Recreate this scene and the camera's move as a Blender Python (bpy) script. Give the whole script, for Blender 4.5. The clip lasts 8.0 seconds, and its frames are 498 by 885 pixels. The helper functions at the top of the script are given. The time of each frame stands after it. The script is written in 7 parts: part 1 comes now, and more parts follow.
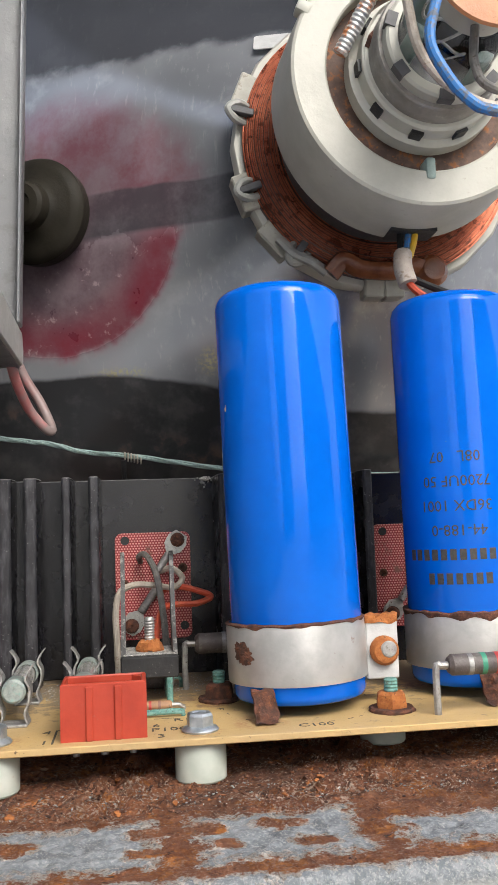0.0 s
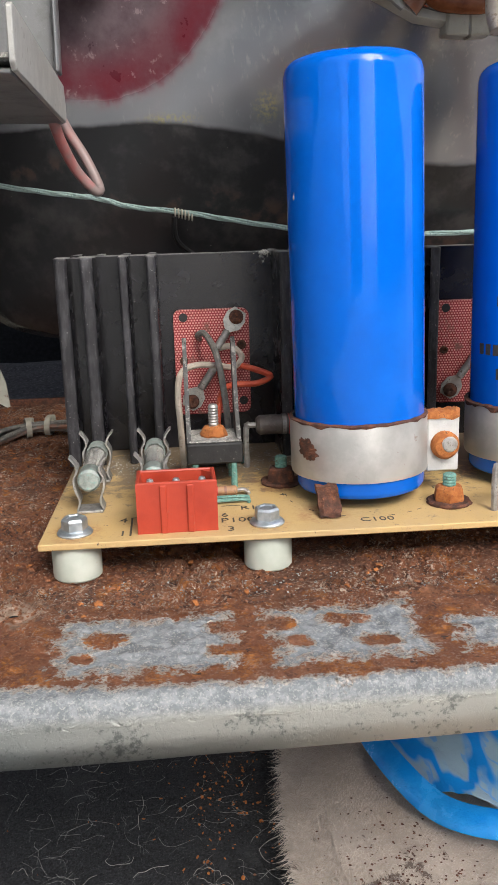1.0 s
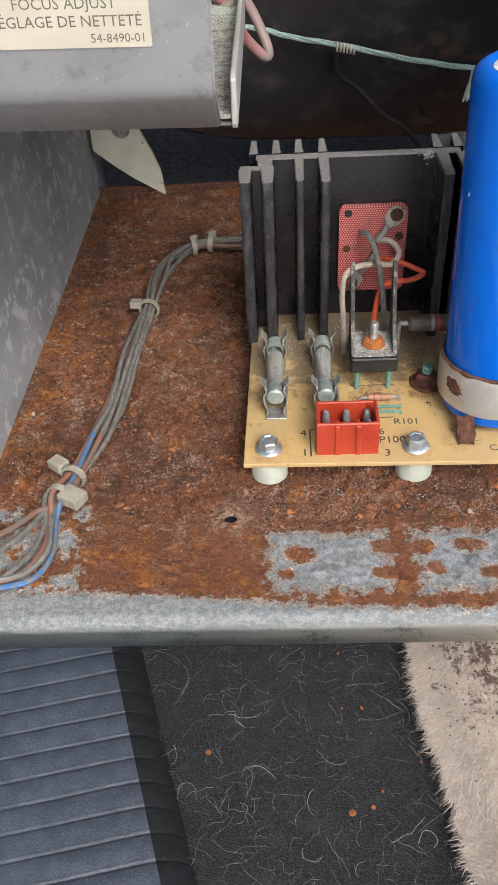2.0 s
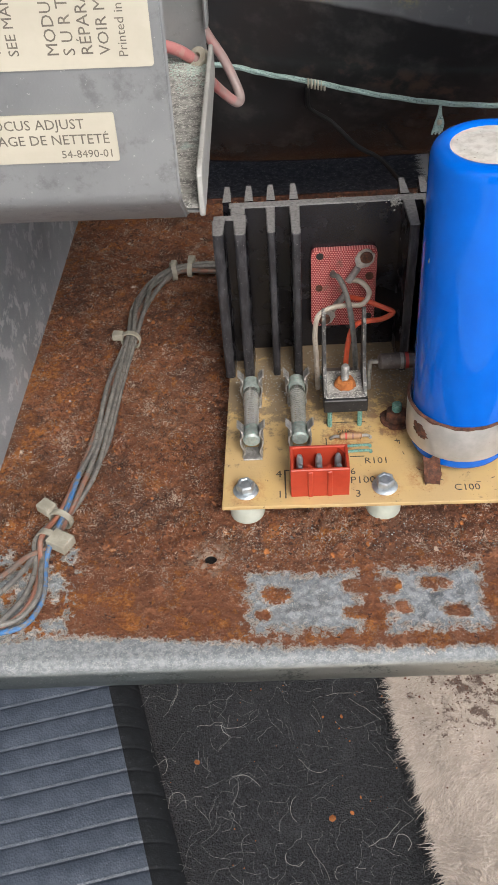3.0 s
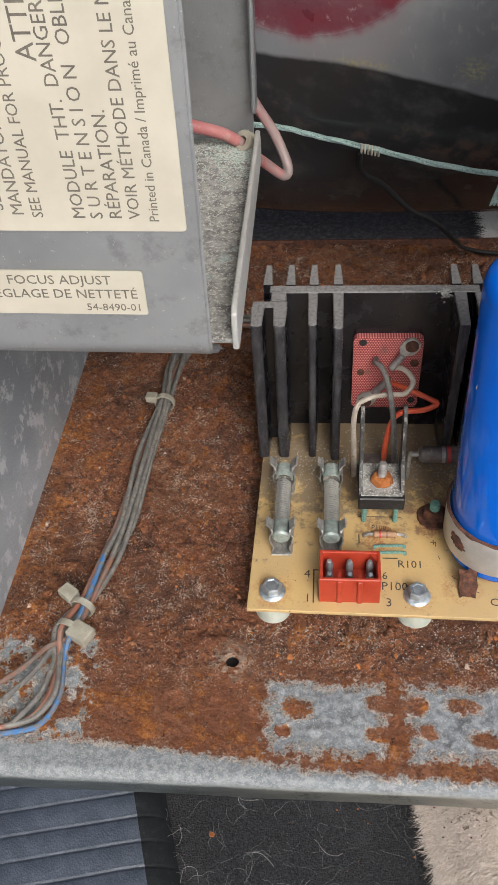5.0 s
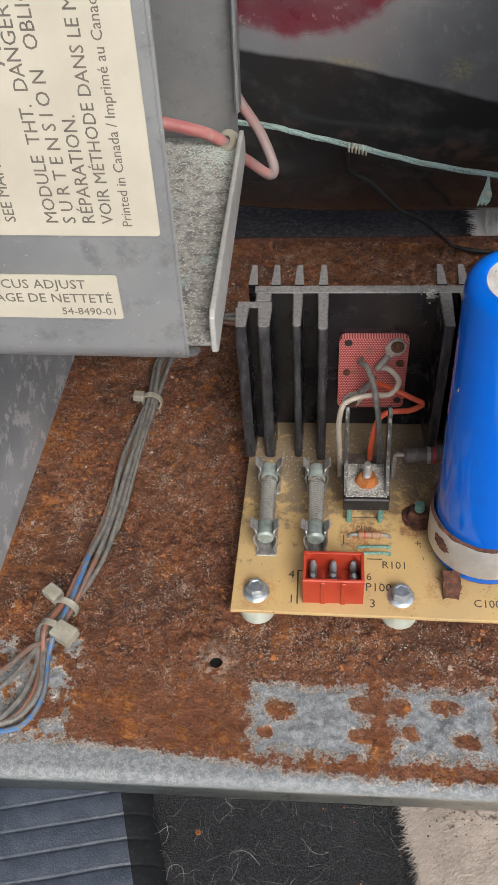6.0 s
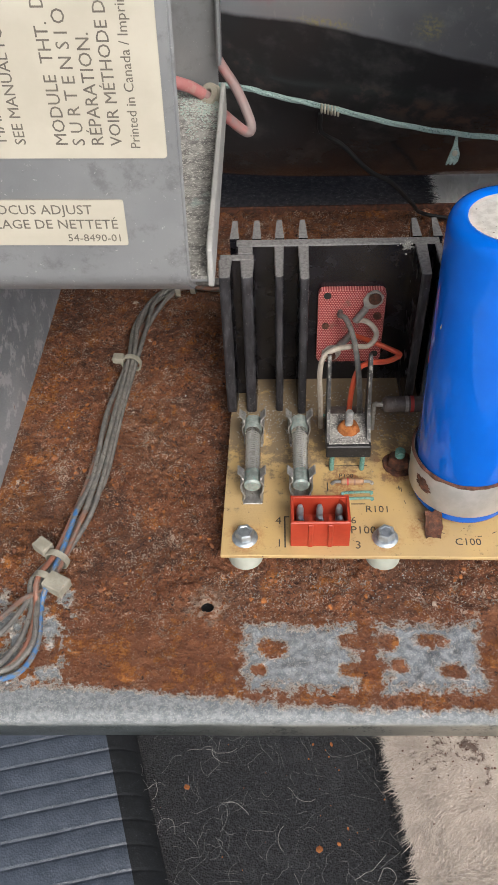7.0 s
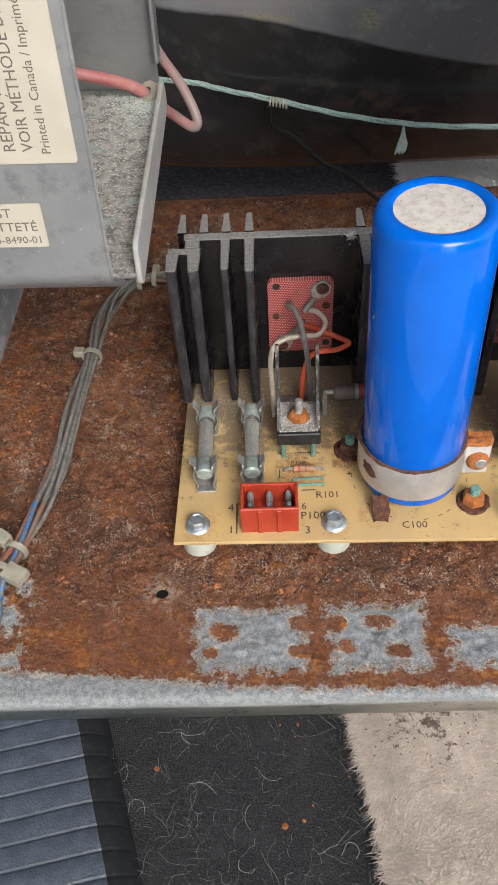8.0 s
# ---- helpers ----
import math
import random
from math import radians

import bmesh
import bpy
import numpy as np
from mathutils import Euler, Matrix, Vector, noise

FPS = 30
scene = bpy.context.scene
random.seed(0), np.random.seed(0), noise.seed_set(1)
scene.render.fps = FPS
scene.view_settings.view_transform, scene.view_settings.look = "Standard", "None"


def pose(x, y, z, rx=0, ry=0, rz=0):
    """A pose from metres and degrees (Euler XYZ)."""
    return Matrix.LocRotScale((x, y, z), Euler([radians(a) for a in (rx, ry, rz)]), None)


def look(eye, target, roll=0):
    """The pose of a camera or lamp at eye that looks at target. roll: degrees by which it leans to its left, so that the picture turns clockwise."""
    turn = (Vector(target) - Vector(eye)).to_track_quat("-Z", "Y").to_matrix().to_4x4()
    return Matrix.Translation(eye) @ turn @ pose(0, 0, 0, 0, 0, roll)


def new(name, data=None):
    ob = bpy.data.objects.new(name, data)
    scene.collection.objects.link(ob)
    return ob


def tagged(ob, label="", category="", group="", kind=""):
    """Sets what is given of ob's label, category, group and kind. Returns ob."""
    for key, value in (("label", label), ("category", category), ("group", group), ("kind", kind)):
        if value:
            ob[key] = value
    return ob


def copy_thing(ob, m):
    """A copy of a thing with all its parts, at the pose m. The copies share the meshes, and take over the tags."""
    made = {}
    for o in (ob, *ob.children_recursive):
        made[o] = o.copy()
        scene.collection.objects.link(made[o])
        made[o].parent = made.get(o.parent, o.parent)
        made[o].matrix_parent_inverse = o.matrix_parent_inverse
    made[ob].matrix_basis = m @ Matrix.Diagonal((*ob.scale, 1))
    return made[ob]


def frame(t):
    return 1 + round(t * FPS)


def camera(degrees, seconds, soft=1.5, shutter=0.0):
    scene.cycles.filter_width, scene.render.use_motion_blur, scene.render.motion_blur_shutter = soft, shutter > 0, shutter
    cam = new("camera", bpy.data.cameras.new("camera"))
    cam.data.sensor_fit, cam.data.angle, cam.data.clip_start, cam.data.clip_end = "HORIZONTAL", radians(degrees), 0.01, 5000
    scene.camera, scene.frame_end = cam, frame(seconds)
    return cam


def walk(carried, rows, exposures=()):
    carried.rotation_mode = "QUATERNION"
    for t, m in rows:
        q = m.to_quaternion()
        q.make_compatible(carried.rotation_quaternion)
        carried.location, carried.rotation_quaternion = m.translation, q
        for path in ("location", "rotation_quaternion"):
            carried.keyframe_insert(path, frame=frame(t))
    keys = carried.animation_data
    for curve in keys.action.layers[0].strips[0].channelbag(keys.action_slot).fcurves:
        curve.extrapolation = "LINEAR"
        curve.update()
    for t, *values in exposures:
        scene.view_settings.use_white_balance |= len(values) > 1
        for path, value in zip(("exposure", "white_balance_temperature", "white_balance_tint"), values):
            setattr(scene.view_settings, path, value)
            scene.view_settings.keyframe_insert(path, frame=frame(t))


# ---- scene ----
cam = camera(32.92, 8.0, soft=1.2)
PATH = [
    (0, (0.04120, -0.19726, 0.05901), (0.10974, 0.29580, 0.10594), -1.985),
    (0.3, (0.02759, -0.19936, 0.04162), (0.09741, 0.29489, 0.07067), -2.464),
    (0.5, (0.02693, -0.20107, 0.04271), (0.10027, 0.29349, 0.04867), -2.865),
    (0.7, (0.02546, -0.20336, 0.06034), (0.09534, 0.29037, 0.02365), -2.227),
    (0.8, (0.03132, -0.19871, 0.06690), (0.09082, 0.29401, 0.00622), -2.169),
    (1, (0.03423, -0.19113, 0.08305), (0.07661, 0.29087, -0.04294), -1.622),
    (1.2, (0.02980, -0.19524, 0.09770), (0.05842, 0.27074, -0.08130), -0.072),
    (1.3, (0.02112, -0.20186, 0.10122), (0.04346, 0.25545, -0.09971), 0.304),
    (1.5, (0.01437, -0.20298, 0.13815), (0.01647, 0.22556, -0.11944), -0.492),
    (1.7, (0.01162, -0.19601, 0.16936), (-0.00606, 0.20154, -0.13337), -2.492),
    (2.8, (0.02440, -0.19483, 0.22100), (0.00450, 0.15803, -0.13268), -5.511),
    (3, (0.02106, -0.18609, 0.22601), (0.00194, 0.16745, -0.12705), -4.639),
    (3.5, (0.02071, -0.18073, 0.22287), (0.00102, 0.17753, -0.12535), -2.531),
    (4, (0.03499, -0.18097, 0.23345), (-0.00375, 0.17241, -0.11815), -3.832),
    (4.5, (0.03114, -0.14836, 0.22645), (-0.00618, 0.20169, -0.12861), -4.242),
    (4.7, (0.02665, -0.14561, 0.23999), (-0.01660, 0.19346, -0.12492), -5.154),
    (5.8, (0.02321, -0.15252, 0.25410), (-0.01830, 0.18434, -0.11305), -4.242),
    (6, (0.02917, -0.14449, 0.24969), (-0.01374, 0.19066, -0.11887), -4.648),
    (6.2, (0.03138, -0.14614, 0.25155), (-0.01386, 0.19091, -0.11498), -5.156),
    (6.5, (0.03292, -0.14758, 0.25081), (0.01452, 0.18946, -0.11807), -2.534),
    (6.7, (0.03211, -0.15979, 0.24639), (0.01566, 0.17569, -0.12398), -2.601),
    (6.8, (0.02552, -0.16275, 0.24307), (0.00605, 0.17397, -0.12605), -2.910),
    (7, (0.01918, -0.16150, 0.24384), (0.00305, 0.17400, -0.12654), -2.588),
    (7.5, (0.02721, -0.16008, 0.24917), (0.00926, 0.17080, -0.12525), -3.374),
    (8, (0.03689, -0.16533, 0.24893), (0.01991, 0.16425, -0.12668), -4.016),
]
STOPS = [(0, 1.05), (0.5, 1.14), (1, 1.10), (1.5, 1.16), (3, 1.06), (4.5, 1.0), (6, 0.94), (8, 0.98)]
walk(cam, [(t, look(eye, target, roll)) for t, eye, target, roll in PATH], STOPS)

# ---- world, sun and surroundings ----
world = bpy.data.worlds.new("sky")
scene.world = world
world.use_nodes = True
wn, wl = world.node_tree.nodes, world.node_tree.links
sky = wn.new("ShaderNodeTexSky")
sky.sky_type = "NISHITA"
sky.sun_disc = False
sky.sun_elevation, sky.sun_rotation = radians(43), radians(156)
sky.air_density, sky.dust_density = 1.0, 3.0
haze = wn.new("ShaderNodeHueSaturation")
haze.inputs["Saturation"].default_value = 0.5
wl.new(sky.outputs["Color"], haze.inputs["Color"])
wl.new(haze.outputs["Color"], wn["Background"].inputs["Color"])
wn["Background"].inputs["Strength"].default_value = 0.15
sun_data = bpy.data.lights.new("sun", "SUN")
sun_data.energy, sun_data.angle, sun_data.color = 1.4, radians(30), (1.0, 0.965, 0.915)
sun = new("sun", sun_data)
sun.matrix_world = look((0.45, -1.0, 1.02), (0, 0, 0))


# ---- material helpers ----
class Nodes:
    """Short hand for node materials."""

    def __init__(self, name):
        self.mat = bpy.data.materials.new(name)
        self.mat.use_nodes = True
        self.tree = self.mat.node_tree
        self.bsdf = self.tree.nodes["Principled BSDF"]
        self.pos = self.node("ShaderNodeNewGeometry").outputs["Position"]

    def node(self, kind, **inputs):
        n = self.tree.nodes.new(kind)
        for k, v in inputs.items():
            self.set(n.inputs[k.replace("_", " ")], v)
        return n

    def set(self, socket, v):
        if isinstance(v, bpy.types.NodeSocket):
            self.tree.links.new(v, socket)
        elif isinstance(v, tuple) and len(v) == 3 and socket.type == "RGBA":
            socket.default_value = (*v, 1)
        else:
            socket.default_value = v

    def noise(self, scale, detail=4.0, rough=0.55, at=None, warp=0.0):
        n = self.node("ShaderNodeTexNoise", Scale=scale, Detail=detail, Roughness=rough, Distortion=warp, Vector=at or self.pos)
        return n.outputs["Fac"]

    def voronoi(self, scale, feature="F1", at=None, out="Distance", rand=1.0):
        n = self.node("ShaderNodeTexVoronoi", Scale=scale, Randomness=rand, Vector=at or self.pos)
        n.feature = feature
        return n.outputs[out]

    def ramp(self, v, lo, hi, a=0.0, b=1.0):
        n = self.node("ShaderNodeMapRange", Value=v)
        n.inputs["From Min"].default_value, n.inputs["From Max"].default_value = lo, hi
        n.inputs["To Min"].default_value, n.inputs["To Max"].default_value = a, b
        n.interpolation_type = "SMOOTHSTEP"
        return n.outputs["Result"]

    def math(self, op, a, b=0.0, c=0.0):
        n = self.node("ShaderNodeMath")
        n.operation = op
        for i, v in enumerate((a, b, c)):
            self.set(n.inputs[i], v)
        return n.outputs[0]

    def mix(self, fac, a, b):
        n = self.node("ShaderNodeMix")
        n.data_type = "RGBA"
        self.set(n.inputs["Factor"], fac)
        self.set(n.inputs[6], a)
        self.set(n.inputs[7], b)
        return n.outputs[2]

    def axis(self):
        n = self.node("ShaderNodeSeparateXYZ", Vector=self.pos)
        return n.outputs["X"], n.outputs["Y"], n.outputs["Z"]

    def random(self):
        return self.node("ShaderNodeObjectInfo").outputs["Random"]

    def done(self, color, rough=0.5, metal=0.0, bump=None, height=0.001, strength=0.6, **more):
        b = self.bsdf
        self.set(b.inputs["Base Color"], color)
        self.set(b.inputs["Roughness"], rough)
        self.set(b.inputs["Metallic"], metal)
        for k, v in more.items():
            self.set(b.inputs[k.replace("_", " ")], v)
        if bump is not None:
            n = self.node("ShaderNodeBump", Height=bump, Distance=height, Strength=strength)
            self.tree.links.new(n.outputs["Normal"], b.inputs["Normal"])
        return self.mat


def surface(name, c1, c2, scale=200.0, rough=0.5, metal=0.0, c3=None, spots=600.0, amount=0.62, bump=0.0003, **more):
    """Two-tone grain at one scale, spots of a third colour at another, fine relief."""
    n = Nodes(name)
    big, fine = n.noise(scale, 5, 0.6), n.noise(spots, 4, 0.65)
    color = n.mix(n.ramp(big, 0.35, 0.65), c1, c2)
    r = n.math("MULTIPLY_ADD", big, 0.3, rough - 0.15)
    if c3:
        mask = n.ramp(n.math("MULTIPLY_ADD", fine, 0.7, n.math("MULTIPLY", big, 0.3)), amount - 0.05, amount + 0.05)
        color = n.mix(mask, color, c3)
        r = n.math("MAXIMUM", r, n.math("MULTIPLY", mask, 0.85))
        if metal:
            metal = n.math("MULTIPLY", n.math("SUBTRACT", 1.0, mask), metal)
    return n.done(color, r, metal, n.math("ADD", fine, n.math("MULTIPLY", big, 0.6)), bump, **more)


RUST1, RUST2, RUST3 = (0.085, 0.03, 0.014), (0.30, 0.105, 0.03), (0.145, 0.058, 0.03)

rust = surface("rust", RUST1, RUST2, 350, 0.85, c3=(0.36, 0.12, 0.03), spots=1300, amount=0.56, bump=0.0006)
dark_rust = surface("dark_rust", (0.05, 0.022, 0.014), (0.13, 0.05, 0.03), 500, 0.9, c3=(0.22, 0.08, 0.03), spots=1800, amount=0.6, bump=0.0008)
orange_rust = surface("orange_rust", (0.30, 0.09, 0.02), (0.42, 0.15, 0.04), 600, 0.9, c3=(0.10, 0.04, 0.02), spots=1500, amount=0.6, bump=0.0006)
nylon = surface("white_nylon", (0.40, 0.43, 0.37), (0.50, 0.52, 0.46), 90, 0.45, c3=(0.36, 0.24, 0.14), spots=500, amount=0.68, bump=0.0001, Subsurface_Weight=0.15, Subsurface_Radius=(0.002, 0.002, 0.002))
zinc = surface("zinc", (0.34, 0.38, 0.41), (0.50, 0.54, 0.57), 350, 0.40, 0.75, (0.25, 0.21, 0.17), 900, 0.68, 0.0002)
dull_tin = surface("dull_tin", (0.26, 0.25, 0.24), (0.42, 0.41, 0.39), 400, 0.5, 0.6, (0.16, 0.14, 0.11), 1100, 0.6, 0.0003)
verdigris_tin = surface("verdigris_tin", (0.24, 0.28, 0.26), (0.38, 0.42, 0.39), 500, 0.5, 0.45, (0.26, 0.38, 0.35), 900, 0.57, 0.0004)
verdigris = surface("verdigris", (0.08, 0.22, 0.19), (0.18, 0.34, 0.29), 900, 0.7, 0.1, (0.08, 0.09, 0.07), 1600, 0.58, 0.0004)
red_plastic = surface("red_plastic", (0.33, 0.032, 0.014), (0.40, 0.045, 0.02), 150, 0.42, c3=(0.30, 0.09, 0.06), spots=700, amount=0.66, bump=0.0001)
black_plastic = surface("black_plastic", (0.010, 0.010, 0.011), (0.020, 0.0195, 0.020), 300, 0.5, c3=(0.2, 0.19, 0.17), spots=1200, amount=0.66, bump=0.0002)
grey_wire = surface("grey_wire", (0.11, 0.105, 0.098), (0.19, 0.178, 0.16), 300, 0.6, c3=(0.10, 0.085, 0.07), spots=900, amount=0.58)
white_wire = surface("white_wire", (0.37, 0.315, 0.255), (0.47, 0.41, 0.345), 300, 0.55, c3=(0.3, 0.23, 0.17), spots=900, amount=0.6)
hot_pink_wire = surface("hot_pink_wire", (0.36, 0.115, 0.115), (0.40, 0.155, 0.15), 120, 0.42, c3=(0.40, 0.22, 0.20), spots=300, amount=0.60)
red_wire = surface("red_wire", (0.50, 0.06, 0.025), (0.62, 0.10, 0.04), 200, 0.5, c3=(0.36, 0.12, 0.07), spots=800, amount=0.62)
orange_wire = surface("orange_wire", (0.26, 0.105, 0.066), (0.19, 0.11, 0.085), 220, 0.55, c3=(0.22, 0.16, 0.12), spots=700, amount=0.58)
rusty_wire = surface("rusty_wire", (0.21, 0.10, 0.066), (0.16, 0.105, 0.082), 220, 0.6, c3=(0.14, 0.12, 0.105), spots=600, amount=0.54)
blue_wire = surface("blue_wire", (0.02, 0.15, 0.42), (0.04, 0.18, 0.46), 200, 0.5, c3=(0.13, 0.15, 0.18), spots=700, amount=0.53)
yellow_wire = surface("yellow_wire", (0.75, 0.45, 0.02), (0.65, 0.4, 0.05), 200, 0.5)
dusty_blue_wire = surface("dusty_blue_wire", (0.035, 0.14, 0.34), (0.075, 0.145, 0.26), 180, 0.55, c3=(0.15, 0.15, 0.15), spots=500, amount=0.50)
black_wire = surface("black_wire", (0.006, 0.006, 0.0065), (0.011, 0.011, 0.0115), 200, 0.6, Specular_IOR_Level=0.25)
pink_wire = surface("pink_wire", (0.25, 0.20, 0.19), (0.29, 0.175, 0.165), 45, 0.45, c3=(0.42, 0.15, 0.14), spots=40, amount=0.57)
tie_nylon = surface("tie_nylon", (0.27, 0.25, 0.20), (0.35, 0.33, 0.27), 250, 0.5, c3=(0.30, 0.22, 0.14), spots=900, amount=0.63)
steel_strap = surface("steel_strap", (0.42, 0.415, 0.395), (0.52, 0.51, 0.49), 120, 0.42, 0.55, (0.19, 0.075, 0.03), 260, 0.66, 0.0002)
white_paint = surface("white_paint", (0.43, 0.43, 0.42), (0.51, 0.51, 0.50), 200, 0.5, c3=(0.45, 0.38, 0.3), spots=900, amount=0.67)
ink = surface("dark_ink", (0.035, 0.03, 0.022), (0.06, 0.05, 0.04), 900, 0.6)
faded_ink = surface("faded_ink", (0.10, 0.088, 0.072), (0.15, 0.13, 0.105), 500, 0.6)
pale_aluminium = surface("pale_aluminium", (0.38, 0.375, 0.355), (0.47, 0.465, 0.44), 120, 0.55, 0.2, (0.36, 0.35, 0.32), 500, 0.6, 0.0002)
brown_part = surface("brown_part", (0.075, 0.06, 0.055), (0.12, 0.10, 0.09), 350, 0.5, c3=(0.22, 0.2, 0.18), spots=1100, amount=0.62)
dusty_glass = Nodes("dusty_glass").done((0.94, 0.95, 0.92), 0.10, 0.0, Transmission_Weight=0.95, IOR=1.2)
glass = Nodes("clear_glass").done((0.93, 0.95, 0.94), 0.06, 0.0, Transmission_Weight=1.0, IOR=1.45)
copper = surface("copper_wire", (0.36, 0.095, 0.050), (0.50, 0.16, 0.085), 200, 0.3, 0.7, (0.10, 0.028, 0.016), 500, 0.6, 0.0001)
dark_varnish = surface("dark_varnish", (0.035, 0.012, 0.007), (0.06, 0.02, 0.01), 200, 0.35)
varnish = surface("brown_varnish", (0.12, 0.035, 0.014), (0.20, 0.065, 0.025), 160, 0.22, bump=0.0004)
ivory = surface("ivory_plastic", (0.41, 0.40, 0.34), (0.48, 0.47, 0.405), 60, 0.45, c3=(0.36, 0.33, 0.27), spots=320, amount=0.66, bump=0.0002)
grey_core = surface("grey_ferrite", (0.055, 0.055, 0.058), (0.085, 0.085, 0.088), 150, 0.55)
dusty_ivory = surface("dusty_ivory", (0.32, 0.31, 0.26), (0.40, 0.385, 0.33), 120, 0.55, c3=(0.24, 0.22, 0.18), spots=500, amount=0.6)
rusty_grey = surface("rusty_grey", (0.09, 0.055, 0.042), (0.19, 0.115, 0.085), 160, 0.7, c3=(0.33, 0.13, 0.05), spots=420, amount=0.57, bump=0.0005)
tag_tin = surface("tag_tin", (0.40, 0.39, 0.37), (0.55, 0.54, 0.51), 500, 0.38, 0.6, (0.17, 0.14, 0.11), 1100, 0.6, 0.0003)
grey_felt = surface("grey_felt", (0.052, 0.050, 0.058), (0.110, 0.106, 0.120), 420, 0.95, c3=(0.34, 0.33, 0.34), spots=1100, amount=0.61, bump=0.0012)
glue = surface("hot_glue", (0.24, 0.24, 0.22), (0.32, 0.32, 0.29), 200, 0.35, bump=0.0005)
black_rubber = surface("black_rubber", (0.016, 0.014, 0.010), (0.026, 0.023, 0.017), 60, 0.5, c3=(0.06, 0.05, 0.04), spots=300, amount=0.70, bump=0.0003, Specular_IOR_Level=0.12)
black_band = surface("black_band", (0.007, 0.007, 0.008), (0.014, 0.0135, 0.014), 90, 0.55, c3=(0.10, 0.08, 0.06), spots=700, amount=0.655, bump=0.0003, Specular_IOR_Level=0.25)
dark_bracket = surface("dark_bracket", (0.026, 0.025, 0.025), (0.055, 0.053, 0.050), 260, 0.5, 0.2, (0.24, 0.23, 0.21), 700, 0.57, 0.0003)
band_tan = surface("tan_grey_band", (0.20, 0.185, 0.165), (0.29, 0.27, 0.24), 160, 0.5, 0.15, (0.36, 0.34, 0.29), 420, 0.62, 0.0002)
rusty_zinc = surface("rusty_zinc", (0.40, 0.41, 0.41), (0.55, 0.55, 0.54), 300, 0.42, 0.4, (0.46, 0.17, 0.06), 260, 0.545, 0.0003)
pale_verdigris = surface("pale_verdigris", (0.40, 0.48, 0.44), (0.52, 0.56, 0.50), 500, 0.85, c3=(0.30, 0.42, 0.37), spots=900, amount=0.55, bump=0.0005)
cream_steel = surface("cream_steel", (0.50, 0.50, 0.42), (0.60, 0.59, 0.50), 80, 0.5, c3=(0.18, 0.09, 0.05), spots=200, amount=0.64)
paper = surface("cream_label", (0.44, 0.405, 0.325), (0.49, 0.455, 0.37), 60, 0.6, c3=(0.5, 0.42, 0.28), spots=250, amount=0.68, bump=0.00005)


def make_blue_sleeve():
    n = Nodes("blue_sleeve")
    x, y, z = n.axis()
    grain, dirt = n.noise(70, 4), n.noise(420, 5, 0.7)
    color = n.mix(n.ramp(grain, 0.3, 0.7), (0.0, 0.106, 0.55), (0.001, 0.120, 0.60))
    specks = n.ramp(dirt, 0.70, 0.76)
    color = n.mix(specks, color, (0.05, 0.16, 0.42))
    return n.done(color, n.math("MULTIPLY_ADD", dirt, 0.10, 0.03), 0.0, n.math("ADD", n.noise(90, 2), n.math("MULTIPLY", dirt, 0.1)), 0.00018, 0.3, Specular_IOR_Level=0.27)


def make_anodised():
    """Black anodised aluminium, dust on what faces up."""
    n = Nodes("black_anodised")
    big, fine = n.noise(120, 5), n.noise(900, 5, 0.7)
    up = n.node("ShaderNodeSeparateXYZ", Vector=n.node("ShaderNodeNewGeometry").outputs["Normal"]).outputs["Z"]
    color = n.mix(n.ramp(big, 0.35, 0.65), (0.005, 0.0047, 0.0066), (0.011, 0.0102, 0.0138))
    worn = n.ramp(n.math("ADD", n.math("MULTIPLY", fine, 0.6), n.math("MULTIPLY", big, 0.4)), 0.60, 0.68)
    color = n.mix(n.math("MULTIPLY", worn, 0.45), color, (0.14, 0.135, 0.13))
    dust = n.math("MULTIPLY", n.ramp(up, 0.5, 0.9), n.ramp(fine, 0.30, 0.62, 0.35, 0.95))
    color = n.mix(dust, color, (0.25, 0.24, 0.235))
    return n.done(color, n.math("MULTIPLY_ADD", dust, 0.45, n.math("MULTIPLY_ADD", big, 0.2, 0.16)), 0.0, n.math("ADD", fine, big), 0.00012, 0.4, Specular_IOR_Level=0.55)


def make_worn_edge():
    """Anodised edges rubbed grey in streaks, with pale pits."""
    n = Nodes("worn_anodised_edge")
    stretch = n.node("ShaderNodeMapping", Vector=n.pos)
    stretch.inputs["Scale"].default_value = (700, 700, 170)
    streak, fine, big = n.noise(1.0, 5, 0.7, stretch.outputs["Vector"]), n.noise(1300, 4, 0.7), n.noise(90, 4)
    wear = n.math("ADD", n.math("MULTIPLY", streak, 0.6), n.math("MULTIPLY", big, 0.4))
    color = n.mix(n.ramp(wear, 0.42, 0.66), (0.012, 0.0115, 0.014), (0.062, 0.060, 0.066))
    color = n.mix(n.ramp(fine, 0.62, 0.70, 0.0, 0.8), color, (0.33, 0.32, 0.30))
    return n.done(color, 0.48, 0.0, n.math("ADD", fine, streak), 0.0002)


def make_cap_end():
    n = Nodes("cap_end_disc")
    spots = n.noise(330, 5, 0.7)
    color = n.mix(n.ramp(spots, 0.4, 0.66), (0.60, 0.575, 0.53), (0.45, 0.42, 0.38))
    color = n.mix(n.ramp(n.noise(1200, 3), 0.66, 0.72), color, (0.12, 0.09, 0.06))
    return n.done(color, 0.7, 0.0, spots, 0.0003)


